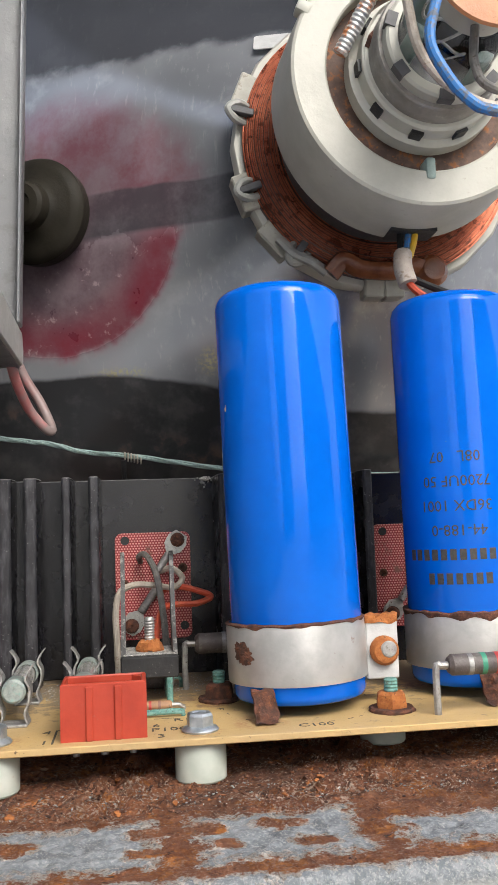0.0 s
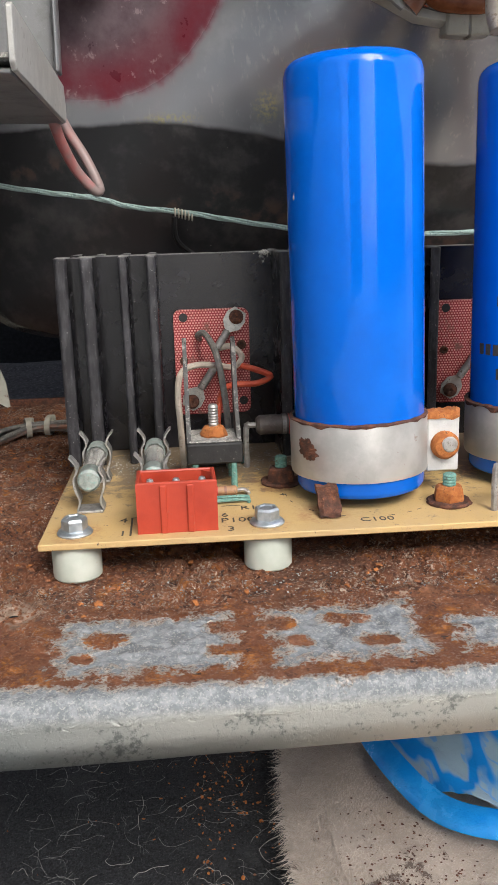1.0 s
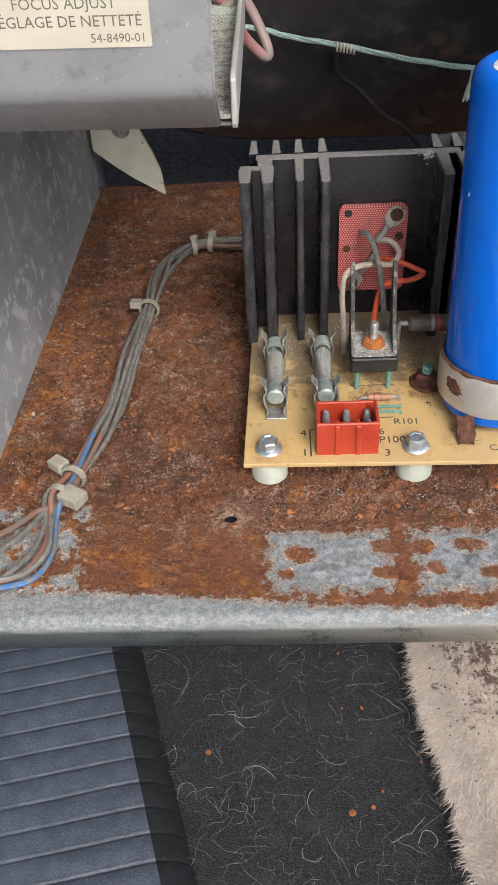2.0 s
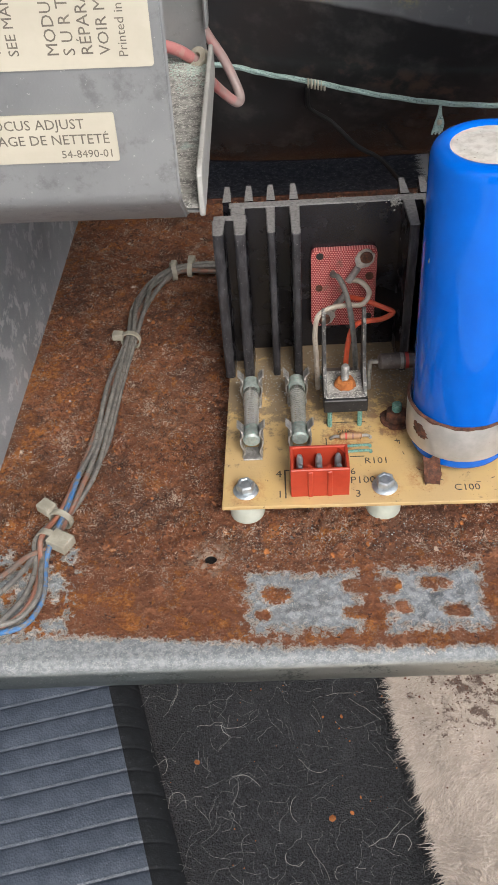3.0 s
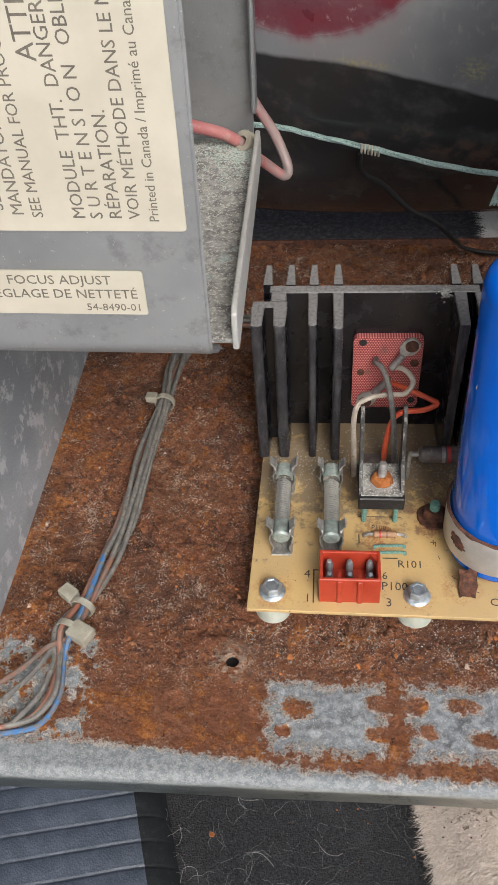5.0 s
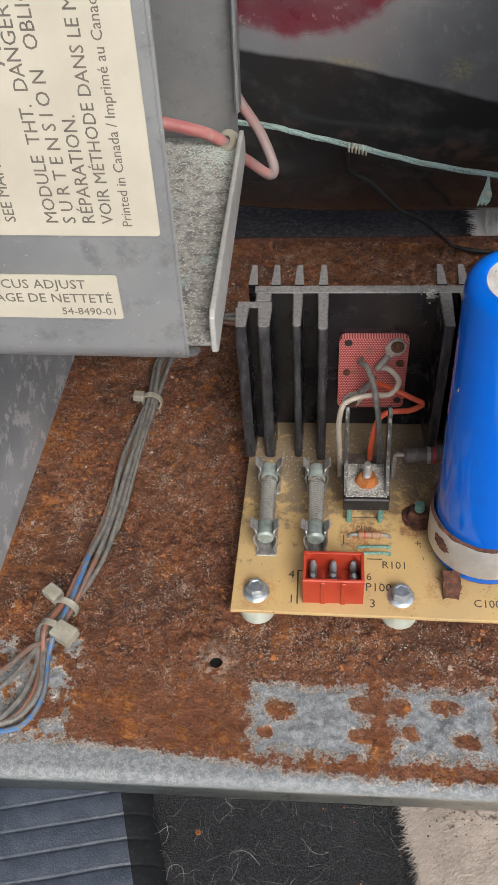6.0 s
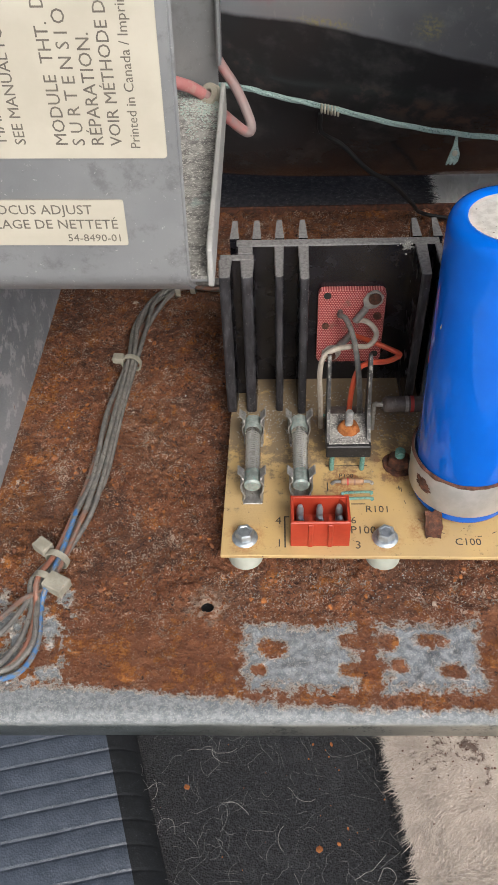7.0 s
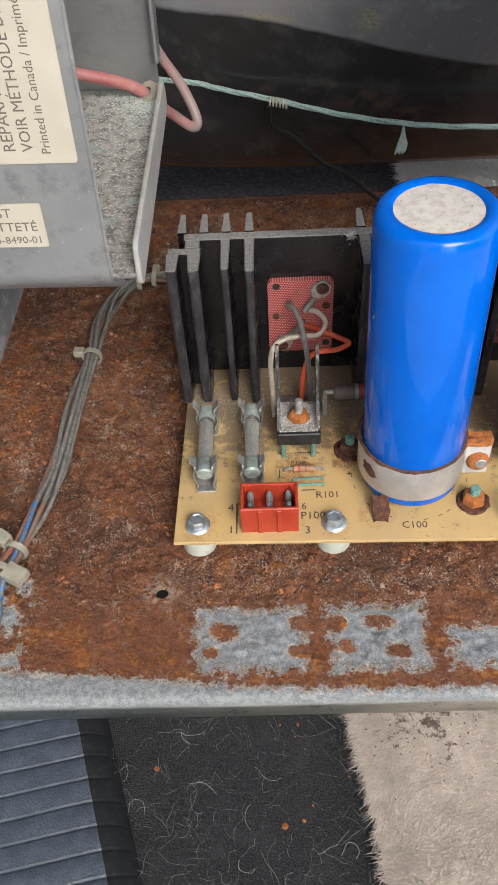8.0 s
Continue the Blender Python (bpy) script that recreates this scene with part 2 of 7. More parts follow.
def make_red_board():
    """Woven phenolic: rows of small pale knots on red."""
    n = Nodes("red_woven_board")
    x, y, z = n.axis()
    u, v = n.math("MULTIPLY", x, 1080.0), n.math("MULTIPLY", z, 1230.0)
    row = n.math("MULTIPLY", n.math("MODULO", n.math("FLOOR", v), 2.0), 0.5)
    fu = n.math("SUBTRACT", n.math("FRACT", n.math("ADD", u, row)), 0.5)
    fv = n.math("SUBTRACT", n.math("FRACT", v), 0.5)
    d = n.math("SQRT", n.math("ADD", n.math("MULTIPLY", fu, fu), n.math("MULTIPLY", fv, fv)))
    knot = n.ramp(d, 0.22, 0.44, 1.0, 0.0)
    dirt = n.noise(180, 5, 0.65)
    color = n.mix(knot, (0.30, 0.022, 0.028), (0.72, 0.32, 0.29))
    color = n.mix(n.ramp(dirt, 0.56, 0.72), color, (0.22, 0.09, 0.07))
    return n.done(color, 0.45, 0.0, knot, 0.0002)


def make_board():
    """Yellow paper-phenolic board, dusty and browner towards its back where dirt has gathered."""
    n = Nodes("board_laminate")
    x, y, z = n.axis()
    big, mid, fine = n.noise(45, 4), n.noise(240, 5, 0.65), n.noise(1100, 4, 0.7)
    color = n.mix(n.ramp(big, 0.35, 0.65), (0.53, 0.36, 0.150), (0.46, 0.32, 0.150))
    grime = n.math("ADD", n.ramp(y, 0.012, 0.066, -0.10, 0.26), n.math("ADD", mid, n.math("MULTIPLY", n.math("SUBTRACT", fine, 0.5), 0.35)))
    color = n.mix(n.ramp(grime, 0.50, 0.70, 0.0, 0.85), color, (0.165, 0.125, 0.085))
    color = n.mix(n.ramp(n.math("ADD", fine, n.math("MULTIPLY", mid, 0.25)), 0.78, 0.84), color, (0.05, 0.03, 0.02))
    for cx, cy, size in ((0.0083, 0.0060, 0.0085), (0.0555, 0.0056, 0.0075), (0.0633, 0.0380, 0.0120), (0.0700, 0.0100, 0.0090), (0.0445, 0.0290, 0.0100)):
        ex, ey = n.math("SUBTRACT", x, cx), n.math("SUBTRACT", y, cy)
        d = n.math("SQRT", n.math("ADD", n.math("MULTIPLY", ex, ex), n.math("MULTIPLY", ey, ey)))
        stain = n.math("MULTIPLY", n.ramp(d, size * 0.35, size, 1.0, 0.0), n.ramp(n.math("ADD", n.math("MULTIPLY", mid, 0.6), n.math("MULTIPLY", fine, 0.4)), 0.44, 0.58))
        color = n.mix(n.math("MULTIPLY", stain, 0.75), color, (0.30, 0.115, 0.04))
    return n.done(color, 0.55, 0.0, n.math("ADD", n.math("MULTIPLY", mid, 0.5), fine), 0.0002)


def box_mask(n, x, y, x0, x1, y0, y1, wob, soft=0.0034):
    """1 inside a rectangle with ragged edges."""
    dx = n.math("SUBTRACT", n.math("ABSOLUTE", n.math("SUBTRACT", x, (x0 + x1) / 2)), (x1 - x0) / 2)
    dy = n.math("SUBTRACT", n.math("ABSOLUTE", n.math("SUBTRACT", y, (y0 + y1) / 2)), (y1 - y0) / 2)
    d = n.math("ADD", n.math("MAXIMUM", dx, dy), wob)
    return n.ramp(d, -soft / 2, soft / 2, 1.0, 0.0)


def make_tray():
    """Rusted zinc-plated tray: flaking brown rust, orange blooms, pale crumbs, and zinc left in patches and along the front."""
    n = Nodes("rusted_tray")
    x, y, z = n.axis()
    big, mid, fine, grit = n.noise(28, 4), n.noise(110, 6, 0.65), n.noise(420, 6, 0.7), n.noise(1500, 4, 0.7)
    flake = n.noise(240, 6, 0.72, warp=0.5)
    color = n.mix(n.ramp(big, 0.36, 0.64), (0.225, 0.077, 0.034), (0.330, 0.118, 0.047))
    dusty = n.ramp(n.noise(48, 5, 0.65), 0.48, 0.62, 0.0, 0.55)
    color = n.mix(dusty, color, (0.330, 0.150, 0.080))
    color = n.mix(n.ramp(mid, 0.52, 0.60, 0.0, 0.65), color, (0.105, 0.040, 0.022))
    color = n.mix(n.ramp(fine, 0.53, 0.60, 0.0, 0.7), color, (0.065, 0.025, 0.015))
    color = n.mix(n.ramp(grit, 0.53, 0.60, 0.0, 0.65), color, (0.37, 0.165, 0.080))
    # a smooth orange stain beside the loom, and scaly orange blooms thickest along the side and the front
    sx, sy = n.math("DIVIDE", n.math("ADD", x, 0.0270), 0.0190), n.math("DIVIDE", n.math("SUBTRACT", y, 0.0600), 0.0230)
    stain = n.math("ADD", n.math("SQRT", n.math("ADD", n.math("MULTIPLY", sx, sx), n.math("MULTIPLY", sy, sy))), n.math("MULTIPLY", n.math("SUBTRACT", mid, 0.5), 1.6))
    color = n.mix(n.ramp(stain, 0.35, 1.1, 0.65, 0.0), color, (0.26, 0.108, 0.050))
    front = n.ramp(y, -0.036, -0.010, 1.0, 0.0)
    color = n.mix(n.math("MULTIPLY", front, n.ramp(mid, 0.38, 0.56, 0.0, 0.75)), color, (0.270, 0.095, 0.040))
    side = n.ramp(n.math("MULTIPLY_ADD", y, 0.13, x), -0.076, -0.042, 0.060, 0.0)
    cx, cy = n.math("DIVIDE", n.math("ADD", x, 0.0760), 0.0085), n.math("DIVIDE", n.math("SUBTRACT", y, 0.0230), 0.0170)
    crust = n.ramp(n.math("SQRT", n.math("ADD", n.math("MULTIPLY", cx, cx), n.math("MULTIPLY", cy, cy))), 0.6, 1.5, 0.10, 0.0)
    bloom = n.math("ADD", n.math("ADD", n.math("MULTIPLY", n.noise(85, 6, 0.68), 0.75), n.math("MULTIPLY", fine, 0.25)), n.math("ADD", n.math("ADD", side, crust), n.math("MULTIPLY", front, 0.025)))
    bloom = n.ramp(bloom, 0.540, 0.568)
    color = n.mix(n.math("MULTIPLY", bloom, 0.85), color, n.mix(n.ramp(fine, 0.42, 0.58), (0.52, 0.180, 0.032), (0.26, 0.080, 0.020)))
    color = n.mix(n.ramp(n.noise(300, 4, 0.7), 0.61, 0.65, 0.0, 0.85), color, (0.42, 0.145, 0.035))
    # rust pits; their colour also carries the shade inside them
    pits = n.ramp(flake, 0.395, 0.340, 0.0, 0.85)
    color = n.mix(pits, color, (0.024, 0.011, 0.008))
    color = n.mix(n.math("MULTIPLY", n.ramp(n.noise(24, 4, 0.6, warp=0.4), 0.50, 0.60, 0.0, 0.62), n.ramp(y, -0.03, 0.0)), color, (0.100, 0.042, 0.025))
    scaly = n.math("MULTIPLY", n.ramp(n.noise(60, 4, 0.6), 0.42, 0.58), n.ramp(y, -0.030, -0.008))
    # dark lines paint the shadow along flake edges
    flake_shadow = n.ramp(n.math("ABSOLUTE", n.math("SUBTRACT", n.noise(190, 5, 0.68), 0.5)), 0.004, 0.020, 0.85, 0.0)
    color = n.mix(n.math("MULTIPLY", flake_shadow, scaly), color, (0.022, 0.010, 0.007))
    clump = n.noise(135, 5, 0.7)
    crystal = n.math("ADD", n.math("MULTIPLY", grit, 0.55), n.math("ADD", n.math("MULTIPLY", clump, 0.30), n.math("MULTIPLY", n.noise(40, 4, 0.6), 0.15)))
    pale = n.math("MULTIPLY", n.ramp(crystal, 0.540, 0.572), n.ramp(y, -0.036, -0.006, 0.25, 0.85))
    hx, hy = n.math("ADD", x, 0.0043), n.math("ADD", y, 0.0140)
    near = n.ramp(n.math("SQRT", n.math("ADD", n.math("MULTIPLY", hx, hx), n.math("MULTIPLY", hy, hy))), 0.003, 0.009, 1.0, 0.0)
    pale = n.math("MAXIMUM", pale, n.math("MULTIPLY", near, n.ramp(fine, 0.44, 0.58, 0.0, 0.8)))
    color = n.mix(pale, color, (0.58, 0.43, 0.33))
    wob = n.math("ADD", n.math("MULTIPLY", n.math("SUBTRACT", n.noise(210, 6, 0.75), 0.5), 0.017),
                 n.math("MULTIPLY", n.math("SUBTRACT", n.noise(700, 5, 0.75), 0.5), 0.008))
    zinc_mask = 0.0
    for x0, x1, y0, y1 in ((0.0075, 0.0450, -0.0440, -0.0205), (0.0515, 0.0835, -0.0445, -0.0200), (0.0900, 0.150, -0.0440, -0.0290)):
        zinc_mask = n.math("MAXIMUM", zinc_mask, box_mask(n, x, y, x0, x1, y0, y1, n.math("ADD", wob, 0.0012)))
    spots = ((0.0168, -0.0295, 0.0050, 0.0038), (0.0132, -0.0371, 0.0026, 0.0022), (0.0425, -0.0270, 0.0040, 0.0034), (0.0425, -0.0369, 0.0050, 0.0028), (0.0680, -0.0268, 0.0060, 0.0026), (0.0568, -0.0356, 0.0030, 0.0028), (0.0737, -0.0376, 0.0045, 0.0032), (0.0545, -0.0270, 0.0034, 0.0036))
    for cx, cy, rx, ry in spots:
        ex = n.math("DIVIDE", n.math("SUBTRACT", x, cx), rx)
        ey = n.math("DIVIDE", n.math("SUBTRACT", y, cy), ry)
        e = n.math("ADD", n.math("SQRT", n.math("ADD", n.math("MULTIPLY", ex, ex), n.math("MULTIPLY", ey, ey))), n.math("MULTIPLY", wob, 130.0))
        zinc_mask = n.math("MULTIPLY", zinc_mask, n.ramp(e, 0.75, 1.20))
    lip_y = n.ramp(x, -0.06, 0.06, -0.0425, -0.0502)
    lip = n.ramp(n.math("SUBTRACT", n.math("ADD", y, n.math("MULTIPLY", wob, 0.55)), lip_y), -0.0012, 0.0012, 1.0, 0.0)
    corner = n.math("MULTIPLY", box_mask(n, x, y, -0.085, -0.050, -0.044, -0.008, n.math("MULTIPLY", wob, 1.6)), n.ramp(mid, 0.46, 0.56))
    zinc_all = n.math("MAXIMUM", n.math("MAXIMUM", zinc_mask, lip), corner)
    zcol = n.mix(n.ramp(fine, 0.42, 0.60), (0.165, 0.180, 0.192), (0.262, 0.276, 0.286))
    zcol = n.mix(n.ramp(grit, 0.60, 0.72, 0.0, 0.6), zcol, (0.14, 0.15, 0.16))
    for cx, cy, rx, ry in ((0.0319, -0.0310, 0.0026, 0.0034), (0.0626, -0.0385, 0.0018, 0.0040), (0.0676, -0.0330, 0.0024, 0.0044), (0.0240, -0.0345, 0.0050, 0.0020), (0.0760, -0.0300, 0.0016, 0.0050), (0.1000, -0.0370, 0.0050, 0.0022)):
        ex, ey = n.math("DIVIDE", n.math("SUBTRACT", x, cx), rx), n.math("DIVIDE", n.math("SUBTRACT", y, cy), ry)
        e = n.math("ADD", n.math("SQRT", n.math("ADD", n.math("MULTIPLY", ex, ex), n.math("MULTIPLY", ey, ey))), n.math("MULTIPLY", wob, 160.0))
        zcol = n.mix(n.ramp(e, 0.5, 1.15, 0.7, 0.0), zcol, (0.10, 0.105, 0.11))
    zcol = n.mix(n.ramp(n.noise(330, 5, 0.75), 0.53, 0.62, 0.0, 0.6), zcol, (0.125, 0.14, 0.155))
    zcol = n.mix(n.ramp(n.noise(620, 4, 0.7), 0.60, 0.68, 0.0, 0.5), zcol, (0.40, 0.40, 0.39))
    zcol = n.mix(n.ramp(n.noise(1900, 3, 0.7), 0.53, 0.61, 0.0, 0.6), zcol, (0.40, 0.395, 0.375))
    edge = n.math("MULTIPLY", n.math("MULTIPLY", zinc_all, n.math("SUBTRACT", 1.0, zinc_all)), 4.0)
    color = n.mix(zinc_all, color, zcol)
    color = n.mix(n.math("MULTIPLY", n.math("MINIMUM", edge, 0.9), n.ramp(grit, 0.36, 0.52)), color, (0.58, 0.53, 0.47))
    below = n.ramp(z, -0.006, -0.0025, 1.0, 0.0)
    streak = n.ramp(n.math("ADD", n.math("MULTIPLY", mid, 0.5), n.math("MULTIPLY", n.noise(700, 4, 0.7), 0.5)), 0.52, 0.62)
    # lip paler towards +x: its brighter reflection there is painted into the colour
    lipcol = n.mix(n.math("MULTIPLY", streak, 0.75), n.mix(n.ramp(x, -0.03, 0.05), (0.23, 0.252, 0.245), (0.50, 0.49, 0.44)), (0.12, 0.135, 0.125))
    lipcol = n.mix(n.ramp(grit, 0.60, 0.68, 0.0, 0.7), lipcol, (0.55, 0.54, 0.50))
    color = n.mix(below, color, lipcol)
    bare = n.math("MAXIMUM", zinc_all, below)
    rough = n.math("SUBTRACT", 0.92, n.math("MULTIPLY", below, 0.58))
    height = n.math("ADD", n.math("MULTIPLY", fine, 0.8), n.math("ADD", n.math("MULTIPLY", grit, 0.5), n.math("ADD", n.math("MULTIPLY_ADD", clump, 1.0, n.math("MULTIPLY", bloom, 0.25)), n.math("MULTIPLY_ADD", pits, -0.7, n.ramp(flake, 0.44, 0.53, 0.0, 0.55)))))
    height = n.math("MULTIPLY", n.math("SUBTRACT", height, 1.45), n.math("SUBTRACT", 1.0, n.math("MAXIMUM", n.math("MULTIPLY", bare, 0.95), n.math("MULTIPLY", below, 0.985))))
    return n.done(color, rough, n.math("ADD", n.math("MULTIPLY", bare, 0.1), n.math("MULTIPLY", below, 0.85)), height, 0.0026, 1.0)


def make_funnel():
    """Picture-tube glass: worn metallic coat, matt black below, and a red ring of lacquer round the anode."""
    n = Nodes("tube_coat")
    x, y, z = n.axis()
    big, mid, fine = n.noise(14, 3), n.noise(60, 5, 0.6), n.noise(650, 4, 0.7)
    stretch = n.node("ShaderNodeMapping", Vector=n.pos)
    stretch.inputs["Scale"].default_value = (420, 420, 30)
    brush = n.noise(1.0, 4, 0.7, stretch.outputs["Vector"])
    color = n.mix(n.ramp(big, 0.35, 0.65), (0.30, 0.314, 0.338), (0.44, 0.455, 0.478))
    color = n.mix(n.ramp(mid, 0.54, 0.72, 0.0, 0.5), color, (0.54, 0.55, 0.565))
    color = n.mix(n.ramp(brush, 0.56, 0.72, 0.0, 0.35), color, (0.66, 0.65, 0.63))
    wob = n.math("MULTIPLY", n.math("SUBTRACT", mid, 0.5), 0.012)
    dx, dz = n.math("SUBTRACT", x, 0.012), n.math("SUBTRACT", z, 0.178)
    d = n.math("ADD", n.math("SQRT", n.math("ADD", n.math("MULTIPLY", dx, dx), n.math("MULTIPLY", dz, dz))), wob)
    low = n.ramp(z, 0.168, 0.192, 1.0, 0.0)
    ringed = n.ramp(d, 0.0465, 0.0530, 1.0, 0.0)
    blush = n.ramp(d, 0.046, 0.068, 0.9, 0.0)
    patchy = n.ramp(n.math("ADD", n.math("MULTIPLY", mid, 0.8), n.math("MULTIPLY", fine, 0.2)), 0.36, 0.66)
    inside = n.mix(patchy, (0.13, 0.085, 0.10), (0.22, 0.170, 0.185))
    rim = n.ramp(d, 0.026, 0.044)
    redcol = n.mix(n.math("MULTIPLY", rim, n.math("MULTIPLY_ADD", patchy, -0.35, 0.95)), inside, (0.20, 0.022, 0.040))
    upper = n.mix(patchy, (0.31, 0.11, 0.145), (0.36, 0.25, 0.285))
    color = n.mix(n.math("MULTIPLY", ringed, low), color, redcol)
    color = n.mix(n.math("MULTIPLY", blush, n.math("SUBTRACT", 1.0, low)), color, upper)
    chips = n.math("MULTIPLY", n.math("MULTIPLY", ringed, low), n.ramp(n.noise(170, 5, 0.75), 0.60, 0.68, 0.0, 0.6))
    color = n.mix(chips, color, (0.46, 0.36, 0.36))
    arm_z = n.math("MULTIPLY_ADD", n.math("SUBTRACT", x, 0.03), 0.01, 0.1845)
    arm = n.math("ABSOLUTE", n.math("SUBTRACT", z, n.math("ADD", arm_z, n.math("MULTIPLY", n.math("SUBTRACT", big, 0.5), 0.010))))
    arm = n.math("MULTIPLY", n.ramp(arm, 0.0080, 0.0105, 1.0, 0.0), n.ramp(x, 0.010, 0.03))
    color = n.mix(n.math("MULTIPLY", arm, n.math("MULTIPLY_ADD", patchy, -0.15, 0.92)), color, (0.050, 0.049, 0.056))
    edge = n.math("ADD", n.ramp(x, 0.02, 0.15, 0.122, 0.103), n.math("MULTIPLY", wob, 0.25))
    black = n.ramp(n.math("SUBTRACT", z, edge), -0.0016, 0.0016, 1.0, 0.0)
    top_edge = n.math("MULTIPLY_ADD", x, 0.04, 0.2500)
    roof = n.ramp(n.math("SUBTRACT", z, n.math("ADD", top_edge, wob)), -0.004, 0.004)
    # two yellow-white sparkling reflections, painted into the coat colour
    for cx, cz, rx, rz in ((0.037, 0.1215, 0.012, 0.0028), (0.073, 0.124, 0.0050, 0.0055)):
        ex, ez = n.math("DIVIDE", n.math("SUBTRACT", x, cx), rx), n.math("DIVIDE", n.math("SUBTRACT", z, cz), rz)
        e = n.math("ADD", n.math("SQRT", n.math("ADD", n.math("MULTIPLY", ex, ex), n.math("MULTIPLY", ez, ez))), n.math("MULTIPLY", wob, 60.0))
        color = n.mix(n.math("MULTIPLY", n.ramp(e, 0.3, 1.3, 0.8, 0.0), n.ramp(fine, 0.42, 0.62)), color, (0.60, 0.56, 0.30))
    blackcol = n.mix(n.ramp(mid, 0.46, 0.72), (0.026, 0.026, 0.028), (0.056, 0.0555, 0.055))
    rusty = n.math("MULTIPLY", n.ramp(n.math("ABSOLUTE", n.math("SUBTRACT", z, n.math("MULTIPLY_ADD", x, -0.22, 0.103))), 0.002, 0.008, 1.0, 0.0), n.ramp(mid, 0.54, 0.62))
    blackcol = n.mix(n.math("MULTIPLY", rusty, 0.35), blackcol, (0.12, 0.06, 0.035))
    color = n.mix(n.math("MULTIPLY", roof, 0.92), color, (0.030, 0.032, 0.040))
    color = n.mix(black, color, blackcol)
    color = n.mix(n.ramp(fine, 0.735, 0.76), color, (0.42, 0.40, 0.37))
    dull = n.math("MAXIMUM", n.math("MAXIMUM", black, n.math("MULTIPLY", arm, 0.8)), n.math("MULTIPLY", roof, 0.8))
    rough = n.math("ADD", n.math("MULTIPLY", n.math("MULTIPLY", ringed, low), 0.12), n.math("MULTIPLY_ADD", mid, 0.24, 0.06))
    coat = n.math("SUBTRACT", 0.55, n.math("MULTIPLY", n.math("MULTIPLY", ringed, low), 0.45))
    return n.done(color, rough, n.math("MULTIPLY", n.math("SUBTRACT", 1.0, dull), coat), n.math("ADD", n.math("MULTIPLY", fine, 0.12), mid), 0.0005, 0.3)


def make_cage():
    n = Nodes("dull_aluminium")
    big, mid, fine = n.noise(25, 4), n.noise(140, 6, 0.7), n.noise(900, 4, 0.7)
    color = n.mix(n.ramp(big, 0.35, 0.65), (0.24, 0.243, 0.25), (0.32, 0.323, 0.325))
    color = n.mix(n.ramp(mid, 0.52, 0.68, 0.0, 0.7), color, (0.20, 0.20, 0.20))
    color = n.mix(n.ramp(fine, 0.64, 0.72, 0.0, 0.8), color, (0.55, 0.545, 0.52))
    return n.done(color, n.math("MULTIPLY_ADD", mid, 0.25, 0.36), 0.55, n.math("ADD", mid, fine), 0.0002, 0.4)


def make_corroded():
    n = Nodes("corroded_aluminium")
    mid, fine = n.noise(260, 6, 0.75), n.noise(1300, 4, 0.7)
    color = n.mix(n.ramp(mid, 0.40, 0.58), (0.18, 0.176, 0.166), (0.38, 0.37, 0.345))
    color = n.mix(n.ramp(fine, 0.52, 0.62), color, (0.60, 0.59, 0.54))
    color = n.mix(n.ramp(n.noise(90, 3), 0.60, 0.72, 0.0, 0.6), color, (0.36, 0.46, 0.44))
    return n.done(color, 0.75, 0.2, n.math("ADD", mid, fine), 0.0006)


def make_side_paint():
    n = Nodes("grey_side_paint")
    big, mid, fine = n.noise(22, 4), n.noise(120, 6, 0.7), n.noise(700, 4, 0.7)
    color = n.mix(n.ramp(big, 0.35, 0.65), (0.25, 0.272, 0.292), (0.36, 0.382, 0.405))
    color = n.mix(n.ramp(mid, 0.52, 0.60), color, (0.50, 0.515, 0.53))
    color = n.mix(n.ramp(n.math("ADD", n.math("MULTIPLY", big, 0.6), n.math("MULTIPLY", mid, 0.4)), 0.62, 0.66), color, (0.22, 0.10, 0.05))
    color = n.mix(n.ramp(fine, 0.68, 0.74), color, (0.12, 0.12, 0.12))
    return n.done(color, 0.55, 0.1, n.math("ADD", mid, fine), 0.0006)


def make_carpet():
    n = Nodes("black_felt_carpet")
    mid, fine = n.noise(60, 5, 0.65), n.noise(1100, 5, 0.75)
    fibre = n.voronoi(1300)
    color = n.mix(n.ramp(fine, 0.35, 0.68), (0.009, 0.009, 0.011), (0.042, 0.043, 0.048))
    color = n.mix(n.ramp(mid, 0.5, 0.75, 0.0, 0.5), color, (0.06, 0.06, 0.065))
    color = n.mix(n.ramp(n.noise(1500, 4, 0.8), 0.60, 0.68), color, (0.15, 0.15, 0.155))
    color = n.mix(n.ramp(n.noise(420, 4, 0.75), 0.44, 0.34, 0.0, 0.6), color, (0.006, 0.006, 0.008))
    return n.done(color, 0.95, 0.0, n.math("ADD", fine, fibre), 0.0016, 1.0)


def make_scale():
    n = Nodes("rust_scale_mix")
    v = n.node("ShaderNodeNewGeometry").outputs["Random Per Island"]
    color = n.mix(n.ramp(v, 0.0, 0.55), (0.055, 0.024, 0.016), (0.17, 0.070, 0.038))
    color = n.mix(n.ramp(v, 0.84, 0.88), color, (0.30, 0.105, 0.032))
    color = n.mix(n.ramp(v, 0.94, 0.96), color, (0.26, 0.17, 0.12))
    return n.done(color, 0.9, 0.0, n.noise(1500, 3), 0.0003)


